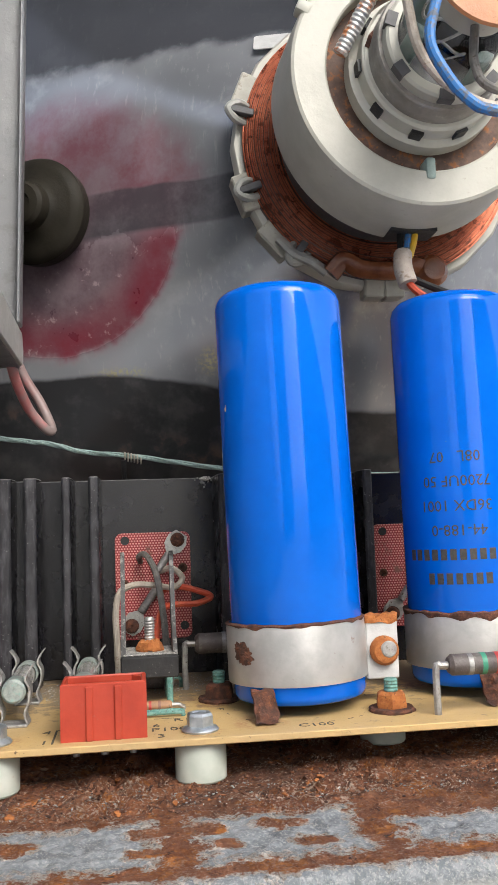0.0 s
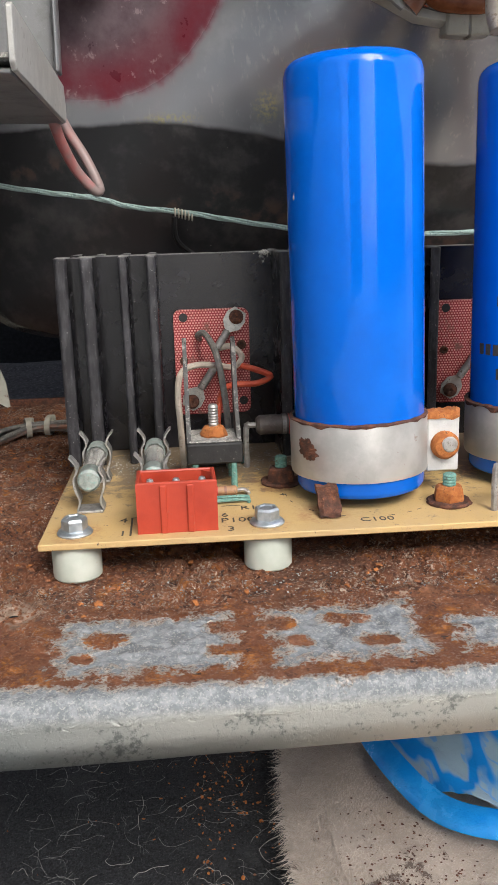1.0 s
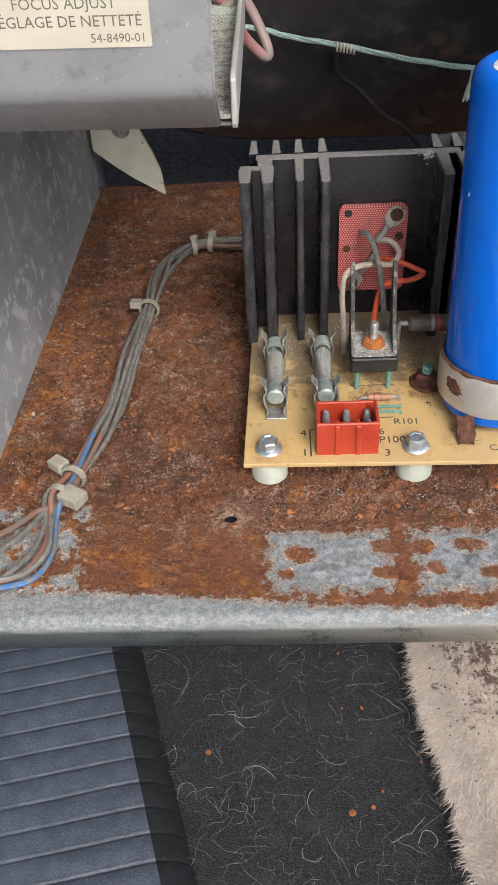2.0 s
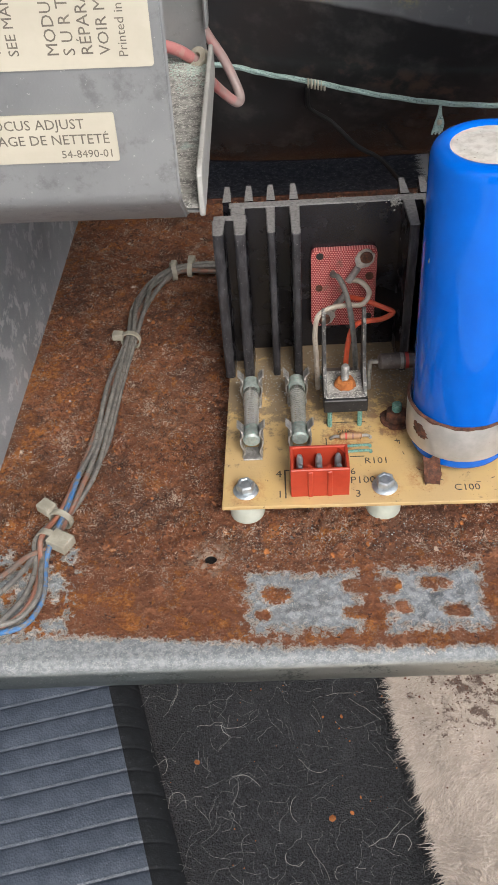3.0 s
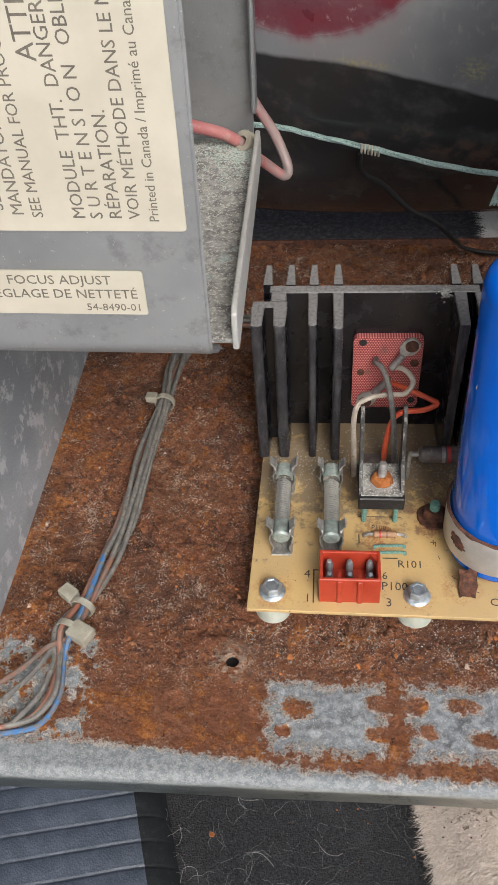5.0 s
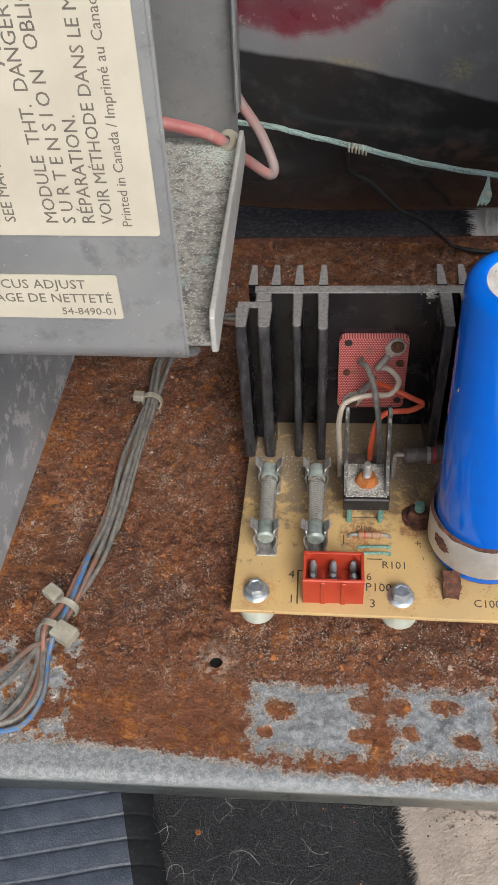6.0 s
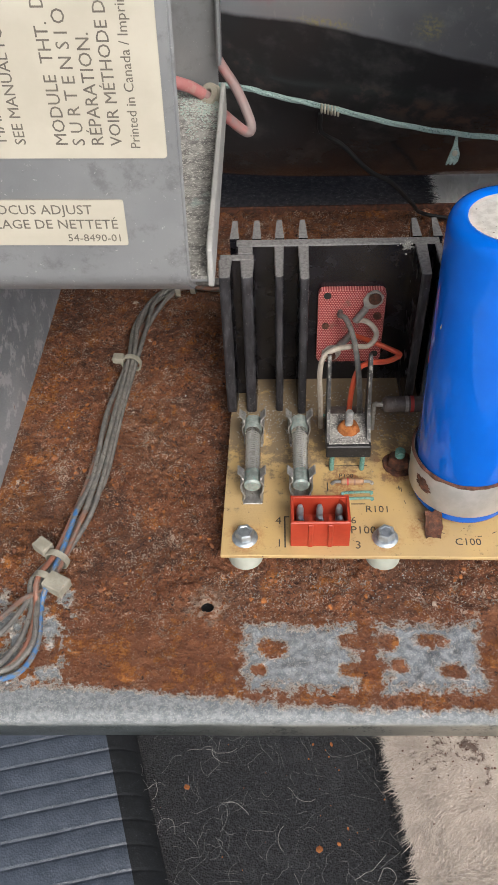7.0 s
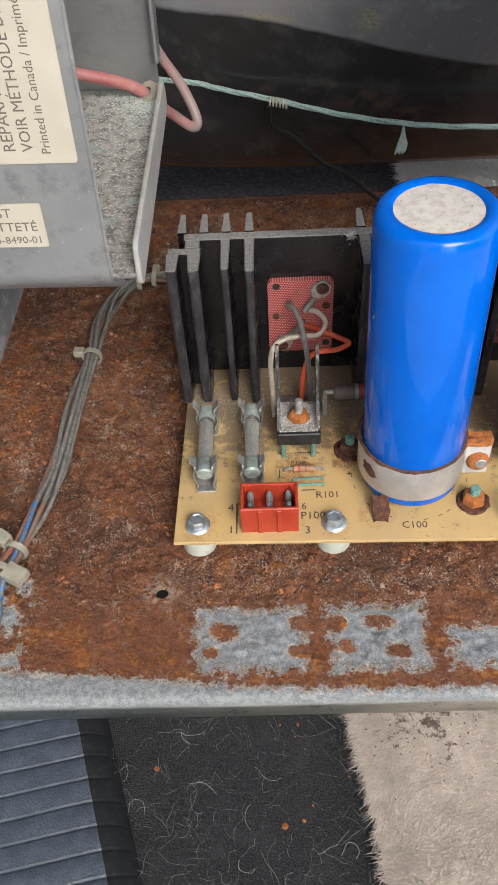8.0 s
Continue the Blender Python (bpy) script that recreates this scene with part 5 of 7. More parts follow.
spacer = make_spacer(0.0083, 0.0060)
bolt = make_bolt(0.0083, 0.0060)
for x, y in ((0.0555, 0.0056), (0.1056, 0.0270), (0.1500, 0.0052)):
    copy_thing(spacer, pose(x, y, 0))
    if y < 0.02:
        copy_thing(bolt, pose(x, y, TOP, 0, 0, 25))


# ---- heat sinks with transistor sockets ----
def make_heat_sink():
    hs = thing("heat_sink", "black anodised finned heat sink, chipped at one corner", "heat sink", (0.038, 0.085, TOP), "heat sinks on the board")
    z0, z1, b = TOP + 0.0001, 0.0745, 0.0003

    def fin(x0, x1, y0, y1, tip=0.8, top=0.0):
        cx, w = (x0 + x1) / 2, (x1 - x0) / 2
        out = [(cx - w, y1), (cx + w, y1), (cx + w * tip, y0 + 0.0006), (cx + w * tip * 0.6, y0), (cx - w * tip * 0.6, y0), (cx - w * tip, y0 + 0.0006)]
        own = bmesh.new()
        lo = [own.verts.new((x, y, z0)) for x, y in out]
        hi = [own.verts.new((x, y, z1 + top)) for x, y in out]
        own.faces.new(lo[::-1])
        own.faces.new(hi)
        for i in range(len(out)):
            j = (i + 1) % len(out)
            own.faces.new((lo[i], lo[j], hi[j], hi[i]))
        bmesh.ops.recalc_face_normals(own, faces=own.faces[:])
        bmesh.ops.bevel(own, geom=[e for e in own.edges if e.verts[0].co.z > 0.05 and e.verts[1].co.z > 0.05], offset=0.0003, segments=1, affect="EDGES")
        bmesh.ops.bevel(own, geom=[e for e in own.edges if e.verts[0].co.y < y0 + 0.001 and e.verts[1].co.y < y0 + 0.001], offset=0.0002, segments=1, affect="EDGES")
        own.normal_update()
        for f in own.faces:
            if f.normal.y < -0.35 and f.normal.z < 0.5:
                f.material_index = 1
        part("fin", own, black_anodised, hs, smooth=False).data.materials.append(worn_edge)
    part("base_plate", box(0.0060, 0.0760, 0.0832, 0.0872, z0, z1 - 0.0002, b), black_anodised, hs, smooth=False)
    part("corner_web", box(0.0006, 0.0122, 0.0755, 0.0788, z0, z1 - 0.0003, b), black_anodised, hs, smooth=False)
    part("corner_link", box(0.0066, 0.0118, 0.0789, 0.0831, z0, z1 - 0.0002, b), black_anodised, hs, smooth=False)
    for x0, x1 in ((0.0002, 0.0048), (0.0076, 0.0124)):
        fin(x0, x1, 0.0652, 0.0754)
    for x0, x1, y0 in ((0.0190, 0.0224, 0.0655), (0.0272, 0.0310, 0.0640), (0.0672, 0.0714, 0.0655), (0.0740, 0.0764, 0.0700)):
        fin(x0, x1, y0, 0.0831)
    for x in (0.0053, 0.0131, 0.0210, 0.0292, 0.0686, 0.0757):
        own = bmesh.new()
        out = [(x - 0.0016, 0.0873), (x - 0.0009, 0.0985), (x + 0.0009, 0.0985), (x + 0.0016, 0.0873)]
        lo = [own.verts.new((p, q, z0)) for p, q in out]
        hi = [own.verts.new((p, q, z1)) for p, q in out]
        own.faces.new(lo)
        own.faces.new(hi)
        for i in range(4):
            own.faces.new((lo[i], lo[(i + 1) % 4], hi[(i + 1) % 4], hi[i]))
        bmesh.ops.recalc_face_normals(own, faces=own.faces[:])
        part("fin", own, black_anodised, hs, smooth=False)
    own = bmesh.new()
    for i in range(110):
        p = Vector((0.0648 + random.gauss(0, 0.0011), 0.0836 + random.gauss(0, 0.0011), z1 - abs(random.gauss(0, 0.0012))))
        bmesh.ops.create_icosphere(own, subdivisions=1, radius=random.uniform(0.00015, 0.00045), matrix=Matrix.Translation(p))
    part("corrosion", own, corroded, hs, "pale corrosion crust at one corner", kind="stuff")
    return hs


sink = make_heat_sink()
copy_thing(sink, pose(0.038 + 0.0862, 0.085, TOP))


def make_socket_board():
    sb = thing("transistor_socket", "red woven transistor socket board with tarnished solder tags", "transistor socket", (0.047, 0.0832, 0.0228), "transistor sockets")
    y0, y1 = 0.0808, 0.0831
    part("board", plate(rounded(0.0349, 0.0592, 0.0226, 0.0567, 0.0022), y0, y1), red_board, sb, smooth=False)
    for x, z, r in ((0.0381, 0.0543, 0.0014), (0.0568, 0.0265, 0.0014)):
        part("board_hole", lathe([(0, 0), (r, 0), (r, 0.0002), (0, 0.0002)], 18, along((x, y0, z), (x, 0, z))), black_plastic, sb)
    for x, z, r in ((0.0566, 0.0450, 0.0015), (0.0475, 0.0375, 0.0013), (0.0378, 0.0405, 0.0013)):
        part("eyelet", lathe([(0, 0), (r, 0), (r, 0.0006), (r * 0.6, 0.0008), (r * 0.5, 0.0003), (0, 0.0003)], 18, along((x, y0, z), (x, 0, z))), dark_rust, sb)
    for sx, sz, tx, tz in ((0.0550, 0.0541, 0.0490, 0.0452), (0.0398, 0.0272, 0.0472, 0.0378)):
        d = Vector((tx - sx, 0, tz - sz)).normalized()
        nrm = Vector((d.z, 0, -d.x))
        s, t = Vector((sx, 0, sz)), Vector((tx, 0, tz))
        w = 0.0034
        pts = [s - d * w * 0.75 + nrm * w * 0.6, s - d * w * 0.75 - nrm * w * 0.6, s - nrm * w, s + d * w * 0.9 - nrm * w * 0.9, s + d * w * 1.5 - nrm * 0.0010, t - nrm * 0.0008, t + nrm * 0.0008, s + d * w * 1.5 + nrm * 0.0010, s + d * w * 0.9 + nrm * w * 0.9, s + nrm * w]
        tag = part("solder_tag", plate([(p.x, p.z) for p in pts], y0 - 0.0016, y0 - 0.0010), tag_tin, sb, "tarnished solder tag", smooth=False)
        part("screw", lathe([(0, 0), (0.0023, 0), (0.0023, 0.0012), (0.0016, 0.0018), (0.0006, 0.0019), (0, 0.0012)], 18, along((sx, y0 - 0.0012, sz), (sx, 0, sz))), dark_rust, tag, "rusty screw")
        part("crimp_barrel", rod(s + d * w * 1.5 + Vector((0, y0 - 0.0018, 0)), t + d * 0.0012 + Vector((0, y0 - 0.0024, 0)), 0.0013, 12, bevel=0.0003), dull_tin, tag, "crimped barrel")
        part("spacer_washer", lathe([(0, 0), (0.0026, 0), (0.0026, 0.0011), (0, 0.0011)], 18, along((sx, y0, sz), (sx, 0, sz))), dull_tin, sb)
    return sb


socket = make_socket_board()
copy_thing(socket, pose(0.047 + 0.0862, 0.0832, 0.0228))


# ---- capacitors and their clamps ----
def make_capacitor():
    cap = thing("electrolytic_capacitor", "blue sleeved electrolytic can capacitor with a pale end disc", "capacitor", (0, 0, 0), "blue capacitors")
    r, h = 0.0173, 0.1076
    prof = [(0.010, 0.0), (r - 0.0016, 0.0), (r - 0.0004, 0.0006), (r, 0.0018), (r, h - 0.0040), (r - 0.0004, h - 0.0022), (r - 0.0013, h - 0.0009), (r - 0.0026, h - 0.0002), (r - 0.0036, h), (r - 0.0048, h - 0.0004), (r - 0.0054, h - 0.0012)]
    part("sleeve", lathe(prof, 96, close=False), blue_sleeve, cap, sharp=70)
    part("end_disc", lathe([(0, h - 0.0010), (0.004, h - 0.0008), (r - 0.0052, h - 0.0010), (r - 0.0050, h - 0.0030)], 48, close=False), cap_end, cap, "pale speckled end disc")
    return cap


def lean(x, y, z, tx, ty):
    """Stands at x, y, z and leans so that a point 0.109 m up is moved by tx, ty."""
    return Matrix.Translation((x, y, z)) @ Vector((0, 0, 1)).rotation_difference(Vector((tx, ty, 0.109))).to_matrix().to_4x4()


CAPS = ((0.0836, 0.0258, -0.0022, 0.0022), (0.1350, 0.0340, -0.0010, 0.0010))
cap_one = make_capacitor()
cap_two = copy_thing(cap_one, lean(CAPS[1][0], CAPS[1][1], 0.0135, *CAPS[1][2:]))
cap_one.matrix_basis = lean(CAPS[0][0], CAPS[0][1], 0.0135, *CAPS[0][2:])
for k, ob in enumerate((cap_one, cap_two)):
    PLACE[ob] = ob.matrix_basis.copy()
cap_two["label"] = "blue sleeved electrolytic can capacitor with dark upside-down printing"
own = bmesh.new()
for k in range(3):
    bmesh.ops.create_icosphere(own, subdivisions=1, radius=0.0006 + 0.0002 * k, matrix=Matrix.Translation((-0.0164 + 0.0003 * k, -0.0055, 0.0755 + 0.0007 * k)) @ Matrix.Diagonal((0.5, 0.5, 1.2, 1)))
own.transform(PLACE[cap_one])
part("tan_spot", own, tie_nylon, cap_one, "tan spot of dried glue")


def print_on_can(ob, text, size, z, a0, bars=0):
    """Upside-down printing wrapped round the can; lines start at angle a0 and run to smaller x."""
    r = 0.01735

    def bend(bm):
        for v in bm.verts:
            a = a0 - v.co.x / r
            rr = r + v.co.z
            v.co = Vector((rr * math.sin(a), -rr * math.cos(a), z - v.co.y))
        bm.transform(PLACE[ob])
    if bars:
        for i in range(bars):
            bm = box(i * size * 0.62, i * size * 0.62 + size * 0.42, 0, size * 0.70, -0.00002, 0.00003)
            bmesh.ops.subdivide_edges(bm, edges=bm.edges[:], cuts=1)
            bend(bm)
            part("printed_bar", bm, ink, ob, smooth=False)
    else:
        lettering(text, size, None, ink, ob, "printing", bend)


for text, z, a0, bars in (("", 0.0300, 0.00, 7), ("", 0.0364, 0.08, 10), ("44-188-0", 0.0428, -0.02, 0), ("36DX 1001", 0.0494, 0.08, 0), ("7200UF 50", 0.0560, 0.08, 0), ("08L   07", 0.0626, -0.06, 0)):
    print_on_can(cap_two, text, 0.0042, z, a0, bars)


def make_clamp(k):
    cx, cy, lx, ly = CAPS[k]
    cl = thing("capacitor_clamp", ("grey steel clamp band with rust spots round the blue can", "grey steel clamp band with a rusty top edge")[k], "clamp", (cx, cy, TOP), "capacitor clamps")
    m = lean(cx, cy, 0, lx, ly)
    own = bmesh.new()
    seg, rows = 90, []
    r0 = 0.01745
    ragged = [(0.0007 if k else 0.00025) * noise.noise(Vector((math.cos(2 * math.pi * i / seg) * 6, math.sin(2 * math.pi * i / seg) * 6, k))) for i in range(seg)]
    for r, z, top in ((r0, 0.0185, 0), (r0 + 0.0008, 0.0183, 0), (r0 + 0.0009, 0.0190, 0), (r0 + 0.0009, 0.0326, 1), (r0 + 0.0007, 0.0332, 1), (r0, 0.0332, 1)):
        rows.append([own.verts.new((r * math.cos(2 * math.pi * i / seg), r * math.sin(2 * math.pi * i / seg), z + top * ragged[i])) for i in range(seg)])
    for a, b in zip(rows, rows[1:] + rows[:1]):
        for i in range(seg):
            own.faces.new((a[i], a[(i + 1) % seg], b[(i + 1) % seg], b[i]))
    bmesh.ops.recalc_face_normals(own, faces=own.faces[:])
    own.transform(m)
    band = part("band", own, steel_strap, cl)
    # rust along the upper edge, and one patch
    own = bmesh.new()
    top, low = [], []
    for i in range(seg):
        c, sn = math.cos(2 * math.pi * i / seg), math.sin(2 * math.pi * i / seg)
        deep = (0.0007, 0.0022)[k] * max(0.12, 0.55 + 1.3 * noise.noise(Vector((c * 5, sn * 5, 3 + k))))
        top.append(own.verts.new(((r0 + 0.0002) * c, (r0 + 0.0002) * sn, 0.0335 + ragged[i])))
        low.append((own.verts.new(((r0 + 0.00112) * c, (r0 + 0.00112) * sn, 0.0331 + ragged[i])), own.verts.new(((r0 + 0.00098) * c, (r0 + 0.00098) * sn, 0.0331 - deep))))
    for i in range(seg):
        j = (i + 1) % seg
        own.faces.new((top[i], low[i][0], low[j][0], top[j]))
        own.faces.new((low[i][0], low[i][1], low[j][1], low[j][0]))
    own.transform(m)
    part("rust_edge", own, dark_rust, cl, "rust along the band's upper edge")
    if k == 0:
        own = bmesh.new()
        hub = own.verts.new(((r0 + 0.0014) * math.cos(radians(212)), (r0 + 0.0014) * math.sin(radians(212)), 0.0262))
        rim = []
        for i in range(56):
            t = 2 * math.pi * i / 56
            rad = 1 + 0.35 * noise.noise(Vector((math.cos(t) * 1.6, math.sin(t) * 1.6, 5))) + 0.35 * noise.noise(Vector((math.cos(t) * 4.5, math.sin(t) * 4.5, 9)))
            a, z = radians(212) + 0.20 * rad * math.cos(t), 0.0262 + 0.0026 * rad * math.sin(t) - 0.0006 * math.cos(t)
            rim.append(own.verts.new(((r0 + 0.0010) * math.cos(a), (r0 + 0.0010) * math.sin(a), z)))
        for i in range(56):
            own.faces.new((hub, rim[i], rim[(i + 1) % 56]))
        bmesh.ops.subdivide_edges(own, edges=own.edges[:], cuts=2)
        for v in own.verts:
            d = Vector((v.co.x, v.co.y, 0))
            v.co += d.normalized() * max(0, r0 + 0.00105 - d.length)
        own.transform(m)
        part("rust_patch", own, dark_rust, cl, "brown rust patch")
    # bent foot tab, ears with a screw
    a = radians(231 if k == 0 else 262)
    fx, fy = cx + 0.0190 * math.cos(a), cy + 0.0190 * math.sin(a)
    path = [(0.0004, 0.0180), (-0.0003, 0.0158), (-0.0012, 0.0135), (-0.0030, 0.0118), (-0.0048, TOP + 0.0006)]
    tab = plate([(fy + p - 0.0011, z) for p, z in path] + [(fy + p, z + 0.0003) for p, z in path[::-1]], -0.0030, 0.0028)
    tab.transform(Matrix(((0, 1, 0, fx - 0.0002), (1, 0, 0, 0), (0, 0, 1, 0), (0, 0, 0, 1))))
    bmesh.ops.recalc_face_normals(tab, faces=tab.faces[:])
    bmesh.ops.subdivide_edges(tab, edges=tab.edges[:], cuts=5, use_grid_fill=True)
    for v in tab.verts:
        v.co += Vector((noise.noise(v.co * 330), noise.noise(v.co * 420 + Vector((4, 0, 0))), 0.5 * noise.noise(v.co * 420 + Vector((0, 4, 0))))) * 0.0014
    part("foot_tab", tab, dark_rust, cl, "rusty foot tab")
    ex = cx + 0.0215
    part("ear", box(ex - 0.0046, ex + 0.0040, cy - 0.0052, cy - 0.0040, 0.0172, 0.0325, 0.0003), white_paint, cl, "pale painted clamp ear", smooth=False)
    part("ear", box(ex - 0.0046, ex + 0.0040, cy - 0.0018, cy - 0.0006, 0.0172, 0.0325, 0.0003), steel_strap, cl, smooth=False)
    scr = part("clamp_screw", lathe([(0, 0), (0.0038, 0), (0.0038, 0.0012), (0.0030, 0.0022), (0.0010, 0.0026), (0, 0.0026)], 24, along((ex, cy - 0.0052, 0.0245), (ex, -1, 0.0245))), orange_rust, cl, "rusty screw with a bright face")
    part("bright_face", lathe([(0, 0), (0.0022, 0), (0.0018, 0.0004), (0, 0.0005)], 20, along((ex + 0.0007, cy - 0.0076, 0.0250), (ex + 0.0007, -1, 0.0250))), dull_tin, scr)
    own = box(ex - 0.0048, ex + 0.0042, cy - 0.0055, cy - 0.0003, 0.0316, 0.0336)
    bmesh.ops.subdivide_edges(own, edges=own.edges[:], cuts=7, use_grid_fill=True)
    for v in own.verts:
        v.co += Vector((noise.noise(v.co * 420), noise.noise(v.co * 420 + Vector((4, 0, 0))), 1.3 * noise.noise(v.co * 520 + Vector((0, 7, 0))))) * 0.0009
    part("ear_rust", own, orange_rust, cl, "rust on the ear's top", kind="stuff")
    return cl


make_clamp(0)
make_clamp(1)


def make_terminal(x, y, nut, group="terminal studs on the board"):
    t = thing("terminal_stud", "green corroded threaded stud with a rusty nut", "stud", (x, y, TOP), group)
    m = Matrix.Translation((x, y, TOP))
    own = bmesh.new()
    prof = [(0, 0)] + [(0.0016 + 0.0002 * (i % 2), 0.0004 * i) for i in range(20)] + [(0.0014, 0.0080), (0, 0.0080)]
    part("thread", lathe(prof, 16, m, own), verdigris, t, "green corroded thread")
    part("nut", lathe([(0, 0), (0.0040, 0), (0.0042, 0.0010), (0.0038, 0.0034), (0.0030, 0.0040), (0, 0.0040)], 6, m @ pose(0, 0, 0.0008, 0, 0, 17)), nut, t)
    wash = lathe([(0, 0), (0.0056, 0), (0.0058, 0.0005), (0.0054, 0.0010), (0, 0.0010)], 28, m)
    for v in wash.verts:
        v.co += Vector((noise.noise(v.co * 900), noise.noise(v.co * 900 + Vector((5, 0, 0))), 0)) * 0.0006
    part("washer", wash, dark_rust, t, "rusty washer")
    return t


make_terminal(0.1042, 0.0128, orange_rust)
make_terminal(0.0633, 0.0380, dark_rust)


# ---- fuses and clips ----
def make_fuse(x):
    y0, y1, z, r = 0.0215, 0.0535, 0.0192, 0.0030
    f = thing("fuse", "glass cartridge fuse with green tarnished caps and a spring inside", "fuse", (x, (y0 + y1) / 2, z - r), "cartridge fuses")
    part("glass_tube", rod((x, y0 + 0.0055, z), (x, y1 - 0.0055, z), r - 0.0002, 24), dusty_glass, f)
    for a, b in ((y0, y0 + 0.0062), (y1, y1 - 0.0062)):
        d = 1 if b > a else -1
        part("end_cap", lathe([(0, 0), (r - 0.0006, 0), (r, 0.0006), (r + 0.0001, 0.0058), (r - 0.0001, 0.0062), (r - 0.0004, 0.0062)], 26, along((x, a, z), (x, a + d, z)), close=False), verdigris_tin, f, "green tarnished end cap")
    n = 150
    pts = [(x + 0.0018 * math.cos(i * 0.75), y0 + 0.0070 + 0.018 * i / n, z + 0.0018 * math.sin(i * 0.75)) for i in range(n)]
    part("spring", tube(pts, 0.00030, 5, 1), pale_aluminium, f)
    part("dust_core", rod((x, y0 + 0.005, z), (x, y1 - 0.005, z), 0.0006, 8), dull_tin, f)
    return f


def make_clip(x, y, d):
    c = thing("fuse_clip", "springy tinned fuse clip soldered to the board", "fuse clip", (x, y, TOP), "fuse clips")
    w = 0.0026
    part("base", box(x - 0.0034, x + 0.0034, y - w - 0.0012, y + w, TOP, TOP + 0.0007, 0.0002), dull_tin, c)
    for s in (-1, 1):
        line = [(x + s * 0.0032, TOP + 0.0004), (x + s * 0.0024, TOP + 0.0030), (x + s * 0.0034, TOP + 0.0060), (x + s * 0.0036, TOP + 0.0090), (x + s * 0.0026, TOP + 0.0112), (x + s * 0.0032, TOP + 0.0130), (x + s * 0.0044, TOP + 0.0146)]
        sm = smooth_line([(p, 0, q) for p, q in line], 4)
        own = bmesh.new()
        rows = []
        for i, p in enumerate(sm):
            nar = 1.0 if i < len(sm) * 0.75 else 0.75
            rows.append([own.verts.new((p.x + e, y + f * w * nar, p.z)) for e, f in ((0, -1), (0.0005 * s, -1), (0.0005 * s, 1), (0, 1))])
        for a, b in zip(rows, rows[1:]):
            for i in range(4):
                own.faces.new((a[i], a[(i + 1) % 4], b[(i + 1) % 4], b[i]))
        own.faces.new(rows[0])
        own.faces.new(rows[-1])
        bmesh.ops.recalc_face_normals(own, faces=own.faces[:])
        part("jaw", own, dull_tin, c, sharp=50)
    return c


for x in (0.0108, 0.0276):
    make_fuse(x)
    make_clip(x, 0.0240, 1)
    make_clip(x, 0.0510, -1)


# ---- red six-pin plug ----
def make_connector():
    c = thing("pin_header", "red plastic six-pin power header", "connector", (0.0335, 0.008, TOP))
    x0, x1, y0, y1, z0, z1, t = 0.0237, 0.0432, 0.0025, 0.0142, TOP, 0.0236, 0.0011
    own = bmesh.new()
    loops = []
    for d, z in ((0, z0), (0, z1 - 0.0003), (0.0003, z1), (t - 0.0002, z1), (t, z1 - 0.0003), (t, z0 + 0.0035)):
        loops.append([own.verts.new(p) for p in ((x0 + d, y0 + d, z), (x1 - d, y0 + d, z), (x1 - d, y1 - d, z), (x0 + d, y1 - d, z))])
    for a, b in zip(loops, loops[1:]):
        for i in range(4):
            own.faces.new((a[i], a[(i + 1) % 4], b[(i + 1) % 4], b[i]))
    own.faces.new(loops[0])
    own.faces.new(loops[-1])
    bmesh.ops.recalc_face_normals(own, faces=own.faces[:])
    part("housing", own, red_plastic, c, smooth=False)
    for k in (1, 2):
        x = x0 + (x1 - x0) * k / 3
        part("front_rib", box(x - 0.0009, x + 0.0009, y0 - 0.0006, y0, z0, z1 - 0.0006, 0.0003), red_plastic, c, smooth=False)
        part("inner_wall", box(x - 0.0005, x + 0.0005, y0 + t, y0 + t + 0.0022, z0 + 0.0035, z1 - 0.001), red_plastic, c, smooth=False)
    part("key", plate([(x1 - 0.0034, 0), (x1 - t, 0), (x1 - t, 0.0028)], z0 + 0.003, z1 - 0.0004, m=Matrix(((1, 0, 0, 0), (0, 0, -1, y1 - t), (0, 1, 0, 0), (0, 0, 0, 1)))), red_plastic, c, smooth=False)
    for i in range(3):
        for j in range(2):
            x, y = x0 + (x1 - x0) * (i + 0.5) / 3, y0 + 0.0036 + 0.0048 * j
            part("pin", lathe([(0, z0 - 0.004), (0.0008, z0 - 0.004), (0.0012, z0), (0.0012, 0.0204), (0.0008, 0.0220), (0, 0.0223)], 12, Matrix.Translation((x, y, 0))), zinc, c)
    return c


make_connector()


